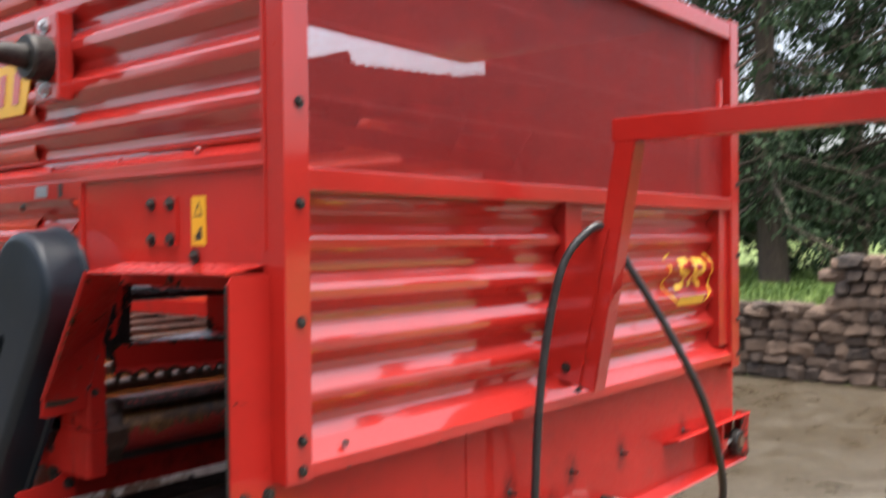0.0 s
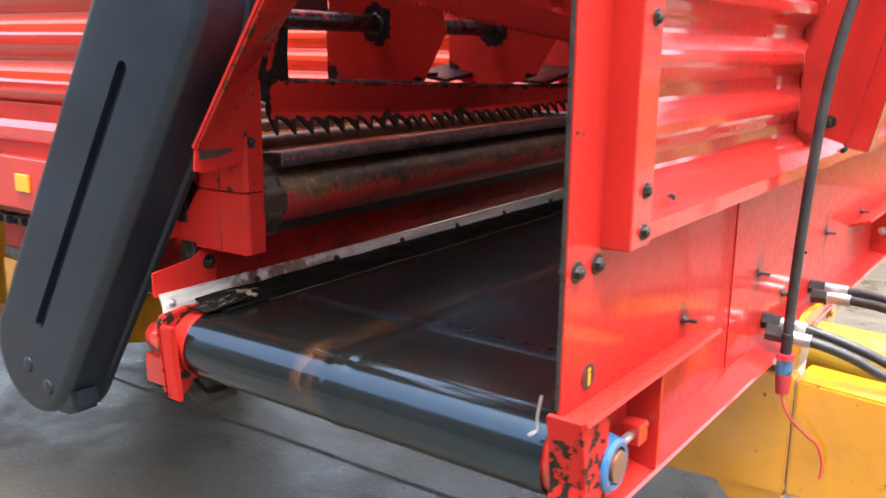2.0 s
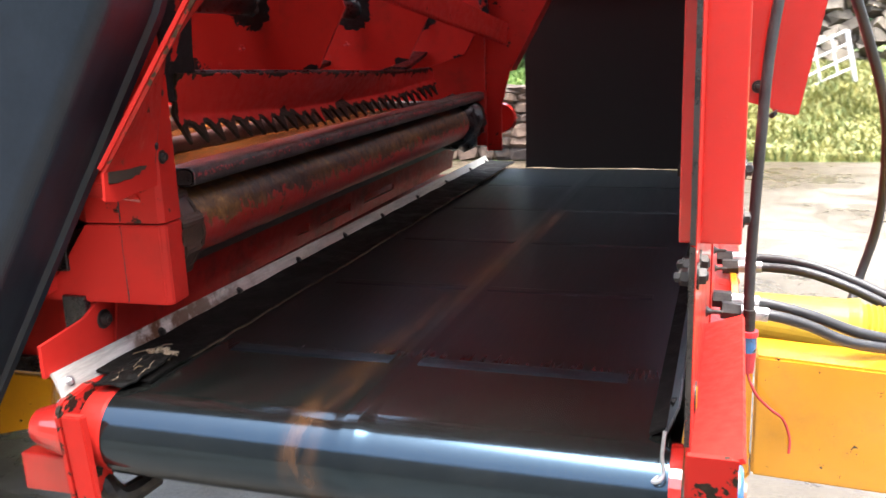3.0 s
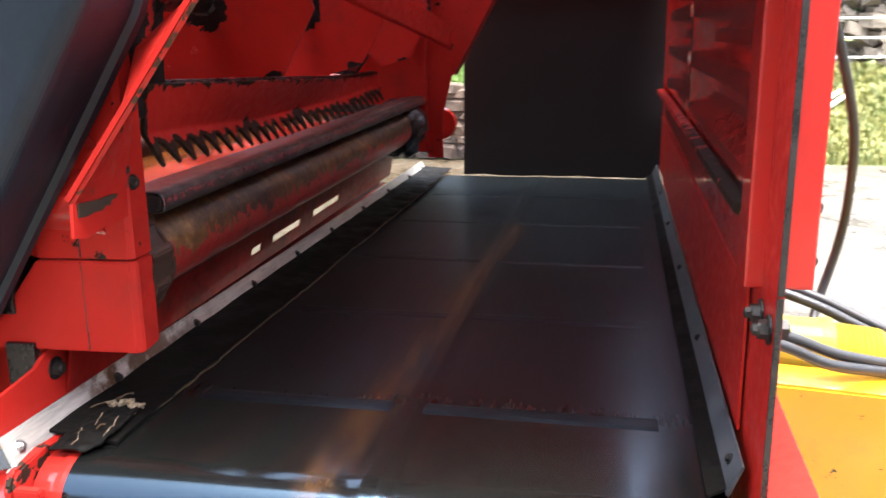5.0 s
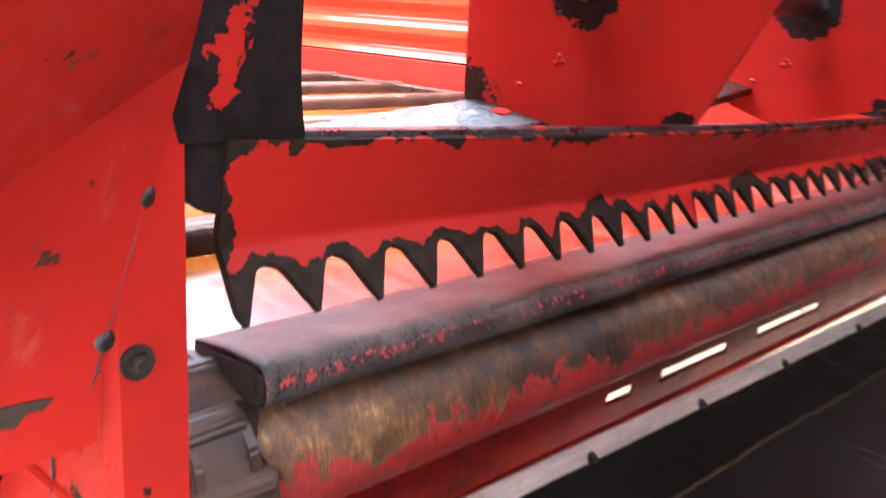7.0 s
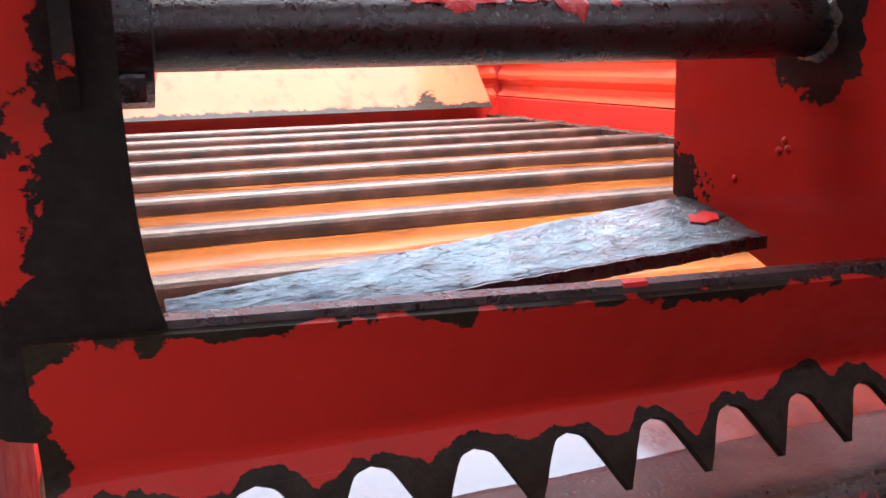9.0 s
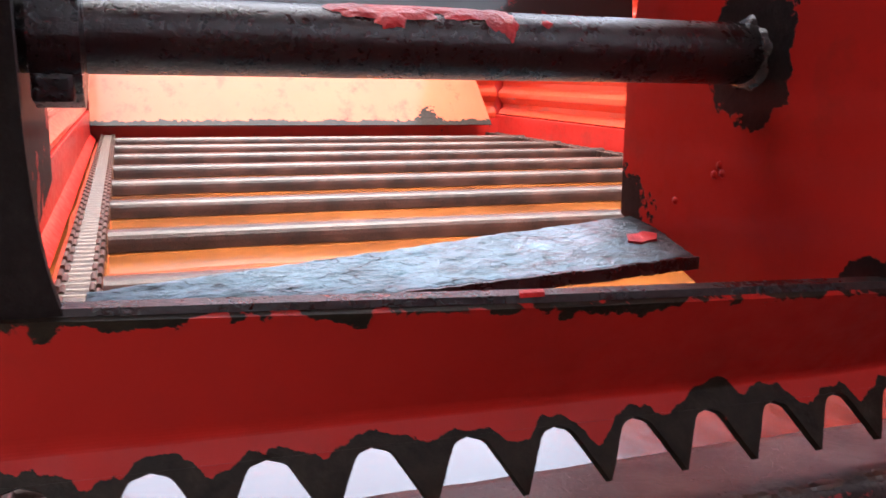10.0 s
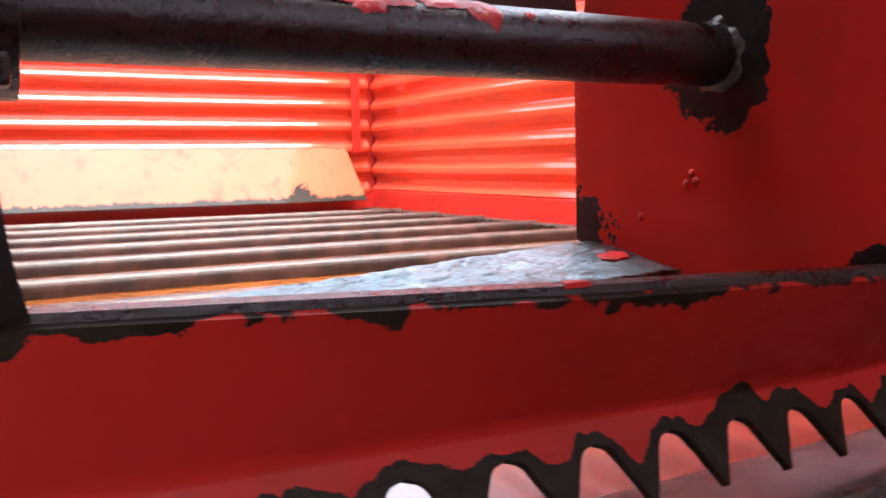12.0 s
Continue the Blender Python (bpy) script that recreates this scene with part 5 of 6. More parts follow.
tube_mat = rusted_tube()
W("return_tube", rod((0.14, 0.915, 1.247), (2.05, 0.915, 1.247), 0.05, 24), rusty_tube)
W("tube_shell", sheet(tube_fn, 800, 56, 0.002), tube_mat, "rust-brown return tube with remains of red paint", smooth=True, wear=lambda c: min(0.75, max(0.14, 0.20 + (c.z - 1.232) * 9 + 0.16 * noise.noise((c.x * 120, c.z * 20, 3)))))
hub = W("tube_hub", lathe([(0, 0.050), (0.03, 0.062), (0.05, 0.062), (0.055, 0.055)], (0.088, 0.915, 1.247), "x", 20), bolt_steel, "greasy cast sprocket")


def claw_link(a, wide):
    """A heavy cast chain link lying round the sprocket at angle a: two cheeks and a barrel."""
    bm = bmesh.new()
    c = Vector((0.115, 0.915, 1.247))
    out = Vector((0, -math.cos(a), math.sin(a)))
    run = Vector((0, math.sin(a), math.cos(a)))
    m = Matrix(((1, run.x, out.x, 0), (0, run.y, out.y, 0), (0, run.z, out.z, 0), (0, 0, 0, 1)))
    for s in (-1, 1):
        pts = [(-0.034, -0.012), (-0.026, 0.012), (0.0, 0.018), (0.026, 0.012), (0.034, -0.012), (0.020, -0.018), (-0.020, -0.018)]
        x0 = s * wide
        prism(pts, "x", x0 - 0.006, x0 + 0.006, bm)
    cyl(bm, (-wide, 0.020, 0), (wide, 0.020, 0), 0.017, n=16)
    box(bm, -wide, wide, -0.016, 0.020, 0.006, 0.015)
    cyl(bm, (-wide - 0.009, 0.020, 0), (wide + 0.009, 0.020, 0), 0.006, n=10)
    bmesh.ops.bevel(bm, geom=[e for e in bm.edges if e.calc_length() > 0.010 and not e.is_boundary], offset=0.0025, segments=2, affect="EDGES")
    bmesh.ops.transform(bm, matrix=Matrix.Translation(c + out * 0.070) @ m, verts=bm.verts)
    for v in bm.verts:
        v.co += Vector((1, 1, 1)) * 0.002 * noise.noise(v.co * 55)
    return bm


for k in range(7):
    part("claw_link", claw_link(radians(96 - 33 * k), 0.030 if k % 2 else 0.020), brown_bar, hub, smooth=False)


def grease_lump():
    """Black greasy sprocket and chain packed round the far end of the tube."""
    bm = lathe([(0, 0.05), (0.005, 0.078), (0.05, 0.085), (0.10, 0.088), (0.15, 0.082), (0.155, 0.05)], (1.895, 0.915, 1.250), "x", 36)
    bmesh.ops.subdivide_edges(bm, edges=[e for e in bm.edges if abs(e.verts[0].co.x - e.verts[1].co.x) > 0.02], cuts=5)
    for v in bm.verts:
        r = Vector((0, v.co.y - 0.915, v.co.z - 1.25))
        v.co += r * (0.22 * noise.noise(v.co * 26) + 0.10 * noise.noise(v.co * 70))
        if r.z < -0.05:
            v.co.z -= 0.05 * abs(noise.noise(v.co * 14))
    return bm


W("grease_lump", grease_lump(), black_iron, "black greasy lump round the far sprocket", smooth=True)


def grainy_lip(name, wet, tone=(0.030, 0.018, 0.017), shine=0.5):
    """Mauve-brown pitted steel, wet, with pink paint left along its front corner."""
    m, ns, ln, bs = material(name)
    big = noise_tex(ns, ln, 12, 6, 0.65)
    grain = noise_tex(ns, ln, 380, 4, 0.7)
    col = ramp(ns, ln, math_node(ns, ln, "ADD", math_node(ns, ln, "MULTIPLY", big, 0.55), math_node(ns, ln, "MULTIPLY", grain, 0.45)), [(0.41, tuple(c * 0.2 for c in tone)), (0.50, tone), (0.59, tuple(c * 2.4 for c in tone))])
    at = ns.new("ShaderNodeAttribute")
    at.attribute_name = "wear"
    left = ramp(ns, ln, math_node(ns, ln, "ADD", math_node(ns, ln, "MULTIPLY", noise_tex(ns, ln, 150, 5, 0.6), 1.0), at.outputs["Fac"]), [(0.87, grey(0)), (0.90, grey(1))])
    ln.new(mix(ns, ln, left, col, (0.42, 0.055, 0.06)), bs.inputs["Base Color"])
    ln.new(ramp(ns, ln, grain, [(0.35, grey(0.25)), (0.65, grey(0.6))]), bs.inputs["Roughness"])
    bs.inputs["Coat Weight"].default_value, bs.inputs["Coat Roughness"].default_value = wet, 0.11
    bs.inputs["Specular IOR Level"].default_value = shine
    bump(ns, ln, bs, math_node(ns, ln, "ADD", grain, big), 0.45, 0.0025)
    ln.new(bs.inputs["Normal"].links[0].from_socket, bs.inputs["Coat Normal"])
    return m


def lip_fn(u, v):
    x = 0.142 + 1.918 * u
    prof = [(0.925, 1.322), (0.925, 1.338), (0.905, 1.341), (0.875, 1.344), (0.850, 1.3455), (0.842, 1.343), (0.838, 1.338), (0.837, 1.330), (0.839, 1.321), (0.845, 1.318), (0.925, 1.318)]
    k = v * (len(prof) - 1)
    i = min(int(k), len(prof) - 2)
    y, z = Vector(prof[i]).lerp(Vector(prof[i + 1]), k - i)
    n = 0.0012 * noise.noise((x * 24, y * 40, z * 40)) + 0.0006 * noise.noise((x * 90, y * 90, z * 90))
    return (x, y - n * (v > 0.45), z + n * (v < 0.55))


def lip():
    return sheet(lip_fn, 240, 20, 0.002)


lip_mat = grainy_lip("pitted_brown_lip", 0.22, (0.042, 0.034, 0.031), 0.4)
slat_mat = grainy_lip("pitted_brown_slat", 0.10, (0.020, 0.0078, 0.0056), 0.3)
W("floor_lip", lip(), lip_mat, "worn brown steel lip of the wagon floor", smooth=True, wear=lambda c: 0.32 if 1.328 < c.z < 1.341 and c.y < 0.8412 else 0.0)
W("lip_core", prism([(0.923, 1.3195), (0.923, 1.337), (0.850, 1.3435), (0.8425, 1.341), (0.8395, 1.336), (0.8395, 1.324), (0.846, 1.3195)], "x", 0.1405, 2.058), lip_mat)


def lip_crust():
    """Lumpy dark crust of old feed along the front corner of the lip."""
    bm = bmesh.new()
    n, m = 420, 8
    rows = []
    for i in range(n + 1):
        x = 0.30 + 1.72 * i / n
        r = 0.0030 + 0.0022 * noise.noise((x * 45, 0, 7)) + 0.0014 * noise.noise((x * 130, 3, 7))
        r = max(0.0006, r * min(1, (x - 0.30) / 0.12 + 0.25))
        rows.append([bm.verts.new((x, 0.8435 + math.cos(2 * math.pi * j / m) * (r * 1.5), 1.3430 + math.sin(2 * math.pi * j / m) * r + 0.0012 * noise.noise((x * 200, j, 2)))) for j in range(m)])
    for a, b in zip(rows, rows[1:]):
        for j in range(m):
            bm.faces.new((a[j], b[j], b[(j + 1) % m], a[(j + 1) % m]))
    bm.faces.new(rows[0])
    bm.faces.new(rows[-1][::-1])
    return bm


W("lip_crust", lip_crust(), brown_bar, "dark lumpy crust along the edge of the lip")
W("hanging_plate", block(0.07, 2.06, 1.06, 1.068, 1.053, 1.262, 0.001), red_inside)
W("inner_shelf", block(0.10, 2.06, 0.985, 1.043, 1.034, 1.040, 0.001), red_inside)
W("lip_back", plate([(0.10, 0.88, 1.30), (2.06, 0.88, 1.30), (2.06, 0.90, 1.20), (0.10, 0.90, 1.20)], 0.004), black_iron)

# ---- lower beater ----
BY, BZ = 0.985, 1.620


B0, BL = 0.109, 1.563


def between(x, stops):
    for (xa, va), (xb, vb) in zip(stops, stops[1:]):
        if x <= xb:
            return va + (vb - va) * (x - xa) / (xb - xa)
    return stops[-1][1]


def blade_lines(x):
    """Heights and depths of the blade's top edge, bend and lower edge at x: it winds back along the shaft."""
    yt = 0.828 + 0.083 * min(x - 0.12, 0.78)
    bend = between(x, ((0.1, 1.434), (0.62, 1.406), (0.95, 1.398), (1.3, 1.397), (1.7, 1.412)))
    top = between(x, ((0.1, 1.4995), (0.37, 1.489), (0.65, 1.478), (1.0, 1.463), (1.3, 1.452), (1.7, 1.446)))
    return top, yt, bend


def top_depth(x):
    return between(x, ((0.1, 0.832), (0.4, 0.828), (0.65, 0.834), (1.0, 0.866), (1.3, 0.896), (1.7, 0.915)))


def blade_fn(u, v):
    """The blade: flat above, with a soft bend towards the teeth."""
    return tuple(sum(c) / 9 for c in zip(*(bent_blade(u, v + 0.022 * k) for k in range(-4, 5))))


def bent_blade(u, v):
    x = B0 + BL * u
    top, yt, zb = blade_lines(x)
    yb, y0 = yt + 0.018, top_depth(x)
    if v < 0.75:
        t = v / 0.75
        return (x, y0 + (yb - y0) * t, top + (zb - top) * t)
    t = (v - 0.75) / 0.25
    return (x, yb - 0.010 * t, zb - 0.016 * t)


TOOTH0, PITCH = 0.1120, 0.0561


def bare_line(x):
    """Height below which the paint is gone: it arches over each gap and runs down the middle of the teeth."""
    k = (x - TOOTH0) / PITCH
    off = abs(k - round(k))
    run = 0.050 * max(0.0, 0.16 + noise.noise((round(k) * 3.7, 5, 1))) * max(0.0, 1 - off / 0.30)
    scar = 0.020 * max(0.0, 1 - abs(x - 0.55) / 0.05) + 0.016 * max(0.0, 1 - abs(x - 0.90) / 0.05)
    return blade_lines(x)[2] - 0.0125 + 0.0045 * min(1.0, off / 0.35) + 0.0045 * noise.noise((x * 31, 0, 4)) + 0.0055 * noise.noise((x * 88, 2, 4)) - run + scar


def blade_wear(c):
    top, yt, bend = blade_lines(c.x)
    upper = max(0.0, 1 - (top - c.z) / (0.024 + 0.014 * noise.noise((c.x * 15, 1, 0))))
    low = min(1.0, max(0.0, 0.5 + (bare_line(c.x) - c.z) / 0.010))
    end = max(0.0, 1 - (c.x - B0) / 0.02)
    return 0.06 + 0.42 * upper + 0.6 * low + 0.4 * end


beater = W("beater_blade", sheet(blade_fn, 420, 30, 0.006), red_chipped, "red toothed beater blade with paint worn to bare iron", wear=blade_wear)


def tooth(x, k):
    """One saw tooth on the lower edge of the blade: broad at the root, pointed, with rounded gaps beside it."""
    bm = bmesh.new()
    u = (x - B0) / BL
    base = Vector(blade_fn(u, 1.0)) + Vector((0, -0.0051, 0.0031))
    dn = Vector((0, -0.51, -0.86))
    back = Vector((0, 0.0051, -0.003))
    slope = Vector(blade_fn(min(1, u + 0.015), 1.0)) - Vector(blade_fn(max(0, u - 0.015), 1.0))
    slope = slope / max(1e-6, slope.x)
    long = 0.84 + 0.06 * noise.noise((k * 1.7, 0, 3))
    half = [(0.0, 0.0280), (0.0018, 0.0232), (0.0028, 0.0203), (0.0048, 0.0180), (0.008, 0.0161), (0.013, 0.0138), (0.019, 0.0111), (0.025, 0.0085), (0.030, 0.0062), (0.035, 0.0039), (0.040, 0.0016), (0.0425, 0.0006)]
    n = 12
    front, rear = [], []
    for dz, w in half:
        row = []
        for i in range(n + 1):
            side = (2 * i / n - 1) * w + 0.0016 * dz / 0.042
            p = base + slope * side + dn * (dz * long)
            p.x = max(p.x, 0.1085)
            row.append(p + Vector((0.0004 * noise.noise(p * 160), 0, 0)))
        front.append([bm.verts.new(p) for p in row])
        rear.append([bm.verts.new(p + back) for p in row])
    for a, b in zip(range(len(half) - 1), range(1, len(half))):
        for i in range(n):
            bm.faces.new((front[a][i], front[a][i + 1], front[b][i + 1], front[b][i]))
            bm.faces.new((rear[a][i], rear[b][i], rear[b][i + 1], rear[a][i + 1]))
        for i in (0, n):
            bm.faces.new((front[a][i], front[b][i], rear[b][i], rear[a][i]))
    for a in (0, -1):
        for i in range(n):
            bm.faces.new((front[a][i], front[a][i + 1], rear[a][i + 1], rear[a][i]))
    return bm


for k in range(28):
    part("tooth", tooth(TOOTH0 + PITCH * k, k), red_chipped, beater, wear=blade_wear)


def blade_edge():
    bm = bmesh.new()
    n = 60
    pts = [Vector(blade_fn(i / n, 0.0)) for i in range(n + 1)]
    prev = None
    for p in pts:
        cur = [bm.verts.new(p + Vector(o)) for o in ((0, -0.002, -0.002), (0, -0.001, 0.003), (0, 0.008, 0.004), (0, 0.008, -0.002))]
        if prev:
            for i in range(4):
                bm.faces.new((prev[i], cur[i], cur[(i + 1) % 4], prev[(i + 1) % 4]))
        prev = cur
    return bm


part("blade_edge", blade_edge(), black_iron, beater)

# rotor end plates, spiders and shaft
SPIDER = [(1.149, 1.476), (1.013, 1.432), (0.832, 1.484), (0.765, 1.605), (0.82, 1.76), (0.97, 1.80), (1.12, 1.76), (1.152, 1.62)]


END_PLATE = [(1.149, 1.52), (1.013, 1.505), (0.90, 1.512), (0.80, 1.605), (0.82, 1.76), (0.97, 1.80), (1.12, 1.76), (1.152, 1.62)]


def spider_mesh(x, outline=SPIDER):
    cy, cz = BY, BZ
    def fn(u, v):
        a = u * len(outline)
        i = int(a) % len(outline)
        t = a - int(a)
        p = Vector(outline[i]).lerp(Vector(outline[(i + 1) % len(outline)]), t)
        q = Vector((cy, cz)).lerp(p, 0.02 + 0.98 * v)
        return (x, q.x, q.y)
    return sheet(fn, len(outline) * 12, 26, 0.007)


def spider_wear(c):
    r = math.hypot(c.y - BY, c.z - BZ)
    hubw = max(0.0, 1 - r / 0.07) * 1.3
    corner = max(0.0, 1 - math.hypot(c.y - 1.15, c.z - 1.474) / 0.075) * 1.0
    corner2 = max(0.0, 1 - math.hypot(c.y - 0.85, c.z - 1.468) / 0.034) * 1.0
    return 0.04 + hubw + corner + corner2


SZ = BZ + 0.002
shaft = W("beater_shaft", lathe([(0, 0.0), (0, 0.0225)] + [(0.1 * k, 0.0225) for k in range(1, 20)] + [(2.0, 0.0225), (2.0, 0.0)], (0.07, BY, SZ), "x", 48), black_iron, "black wet beater shaft with flaking red paint", smooth=True)


flake_mat, fn_, fl_, fb_ = material("flaking_red_paint")
_n = noise_tex(fn_, fl_, 30, 7, 0.6)
fl_.new(ramp(fn_, fl_, _n, [(0.3, (0.32, 0.015, 0.02)), (0.7, (0.62, 0.03, 0.03))]), fb_.inputs["Base Color"])
fb_.inputs["Roughness"].default_value = 0.3
bump(fn_, fl_, fb_, _n, 0.8, 0.01)


def paint_flake(cx, ca, rx, ra):
    """A ragged scale of old paint on the upper side of the shaft."""
    bm = bmesh.new()
    rings = []
    for q in (1.0, 0.6):
        ring = []
        for i in range(30):
            t = 2 * math.pi * i / 30
            k = (1 + 0.45 * noise.noise((math.cos(t) * 2.4 + cx * 90, math.sin(t) * 2.4, ca))) * q
            x, a = cx + math.cos(t) * rx * k, radians(ca + math.sin(t) * ra * k)
            r = 0.0230 if q == 1.0 else 0.0238 + 0.0006 * noise.noise((x * 120, a * 5, 1))
            ring.append(bm.verts.new((x, BY - math.cos(a) * r, SZ + math.sin(a) * r)))
        rings.append(ring)
    a = radians(ca)
    c = bm.verts.new((cx, BY - math.cos(a) * 0.0242, SZ + math.sin(a) * 0.0242))
    for i in range(30):
        j = (i + 1) % 30
        bm.faces.new((rings[0][i], rings[0][j], rings[1][j], rings[1][i]))
        bm.faces.new((c, rings[1][i], rings[1][j]))
    return bm


for row in ((0.335, 62, 0.022, 30), (0.365, 70, 0.026, 34), (0.40, 66, 0.022, 26), (0.425, 58, 0.010, 40), (0.433, 36, 0.005, 26), (0.352, 40, 0.010, 20), (0.46, 40, 0.004, 8), (0.37, 96, 0.05, 14)):
    part("paint_flake", paint_flake(*row), flake_mat, shaft, "curling scale of red paint")
part("shaft_collar", lathe([(0, 0.040), (0.026, 0.040), (0.028, 0.026)], (0.147, BY, BZ), "x", 28), black_iron, shaft)
part("collar_key", block(0.147, 0.169, BY - 0.036, BY + 0.02, BZ - 0.036, BZ - 0.02, 0.003), black_iron, shaft)
def weld_ring(x):
    """A lumpy weld run round the shaft."""
    bm = lathe([(-0.009, 0.0223), (-0.007, 0.025), (-0.004, 0.027), (0.0, 0.0295), (0.006, 0.027), (0.012, 0.0223)], (x - 0.002, BY, SZ), "x", 40)
    for v in bm.verts:
        r = Vector((0, v.co.y - BY, v.co.z - BZ))
        v.co += r * 0.28 * noise.noise(v.co * 90) + Vector((0.003 * noise.noise(v.co * 70), 0, 0))
    return bm


for i, x in enumerate((0.643, 1.22, 1.80)):
    sp = W("spider_plate", spider_mesh(x), red_burnt, "red beater spider plate, paint burnt off round the weld", wear=spider_wear)
    part("weld_bead", weld_ring(x), black_iron, sp, smooth=True)
    for by, bz in ((1.009, 1.536), (1.004, 1.530), (1.014, 1.528), (1.062, 1.500)):
        part("rust_pimple", lathe([(-0.0028, 0.0), (-0.002, 0.0026), (0, 0.0042)], (x - 0.0065, by + random.uniform(-.003, .003), bz), "x", 8), red_inside, sp, smooth=True)
for x in (0.140, 2.03):
    W("beater_end_plate", spider_mesh(x, END_PLATE), red_burnt, wear=lambda c: 0.42 + spider_wear(c))
W("end_flange", sheet(lambda u, v: (0.070 + 0.084 * u + 0.010 * (1 - v) ** 8, 0.829 - 0.03 * v, 1.497 + 0.271 * v), 14, 40, 0.008), red_burnt, "dark end flange with patches of red paint", wear=lambda c: 0.27 + 0.40 * abs((c.x - 0.102 - 0.14 * (c.z - 1.5)) / 0.030) + max(0.0, 1.525 - c.z) * 14)
W("flange_foot", prism([(0.070, 1.500), (0.124, 1.500), (0.119, 1.468), (0.112, 1.452), (0.096, 1.456), (0.080, 1.470), (0.070, 1.474)], "y", 0.834, 0.842, bevel=0.002), red_burnt, wear=lambda c: 0.9)


# flat blades that wind back round the shaft
def slab_fn(u, v):
    x = 0.168 + (0.446 + 0.032 * v) * u
    y0, y1 = between(x, ((0.14, 0.875), (0.25, 0.936), (0.63, 1.004))), 0.958 + 0.178 * u
    z = 1.465 + 0.011 * v
    n = 0.0008 * noise.noise((x * 20, v * 5, 0)) + 0.0003 * round(2 * noise.noise((x * 120, v * 30, 2))) / 2 + 0.0010 * round(3 * noise.noise((x * 34, v * 9, 3))) / 3 + 0.0006 * round(3 * noise.noise((x * 75, v * 19, 8))) / 3
    return (x, y0 + (y1 - y0) * v, z + n)


W("flat_blade", sheet(slab_fn, 320, 110, 0.008), slate_iron, "thick flat blade of wet flaking black iron")
W("flat_blade", sheet(lambda u, v: (0.653 + 0.387 * u, 1.02 + 0.05 * u + 0.12 * v, 1.474 + 0.02 * u + 0.02 * v + 0.002 * noise.noise((u * 12, v * 6, 5))), 30, 10, 0.012), slate_iron)
W("flat_blade", sheet(lambda u, v: (1.02 + 0.40 * u, 1.03 + 0.06 * u + 0.12 * v, 1.474 + 0.03 * u + 0.02 * v), 12, 6, 0.012), slate_iron)
W("flat_blade", sheet(lambda u, v: (1.40 + 0.62 * u, 0.90 + 0.10 * u + 0.14 * v, 1.46 + 0.06 * u + 0.01 * v), 20, 6, 0.012), slate_iron)

# added black strip that stands for the shade under the flat blade's front edge
W("blade_shade_strip", sheet(lambda u, v: tuple(Vector(slab_fn(u, 0.0)) + Vector((0, -0.0035 + 0.001 * noise.noise((u * 60, 0, 1)), 0.0005 - 0.010 * v))), 120, 4, 0.003), black_iron)


def chip_on_slab():
    """A flake of red paint lying on the flat blade."""
    bm = bmesh.new()
    ring = [(0.90, 0.42), (0.925, 0.34), (0.945, 0.37), (0.965, 0.36), (0.98, 0.47), (0.955, 0.56), (0.935, 0.53), (0.915, 0.56)]
    lo = [bm.verts.new(Vector(slab_fn(u, v))) for u, v in ring]
    hi = [bm.verts.new(Vector(slab_fn(u, v)) + Vector((0, -0.0003, 0.0018))) for u, v in ring]
    bm.faces.new(hi)
    for i in range(8):
        bm.faces.new((lo[i], lo[(i + 1) % 8], hi[(i + 1) % 8], hi[i]))
    return bm


W("paint_chip", chip_on_slab(), flake_mat)
W("paint_chip", prism([(0.380, 0.826), (0.394, 0.8255), (0.396, 0.832), (0.383, 0.833)], "z", 1.4905, 1.493), flake_mat)


def serrated(x0, y0, z0, x1, y1, z1, high, back, step=0.021):
    """A straight blade with a raked saw edge below."""
    bm = bmesh.new()
    a, b = Vector((x0, y0, z0)), Vector((x1, y1, z1))
    n = int((b - a).length / step)
    up = Vector((0, back, high))
    deep = Vector((0, 0.006, 0))
    rows = []
    for i in range(n + 1):
        p = a.lerp(b, i / n)
        tip = a.lerp(b, min(1, (i + 0.85) / n)) - up.normalized() * 0.011
        rows.append([bm.verts.new(v) for v in (p, tip, p + up, p + deep, tip + deep, p + up + deep)])
    for p, q in zip(rows, rows[1:]):
        bm.faces.new((p[0], p[1], q[0], q[2], p[2]))
        bm.faces.new((p[5], q[5], q[3], p[4], p[3]))
        bm.faces.new((p[0], p[3], p[4], p[1]))
        bm.faces.new((p[1], p[4], q[3], q[0]))
        bm.faces.new((p[2], q[2], q[5], p[5]))
    bmesh.ops.delete(bm, geom=[v for v in bm.verts if not v.link_faces], context="VERTS")
    return bm


W("upper_blade", serrated(0.20, 0.749, 1.692, 2.02, 0.742, 1.521, 0.062, -0.012), red_chipped, "red serrated blade that winds along the beater", wear=lambda c: 0.16)
W("rear_blade", sheet(lambda u, v: (0.15 + 0.48 * u, 1.135 + 0.02 * v, 1.622 + 0.012 * u + 0.15 * v), 40, 12, 0.008), painted("brown_blade", (0.05, 0.032, 0.024), 0.5, 0.3, 0.0, chips=0.25, chip_colour=(0.14, 0.012, 0.010)), "brown rusted blade with patches of red")
W("rear_blade", sheet(lambda u, v: (0.64 + 1.38 * u, 1.10 - 0.06 * u + 0.02 * v, 1.67 + 0.05 * u + 0.10 * v), 30, 6, 0.008), red_inside)


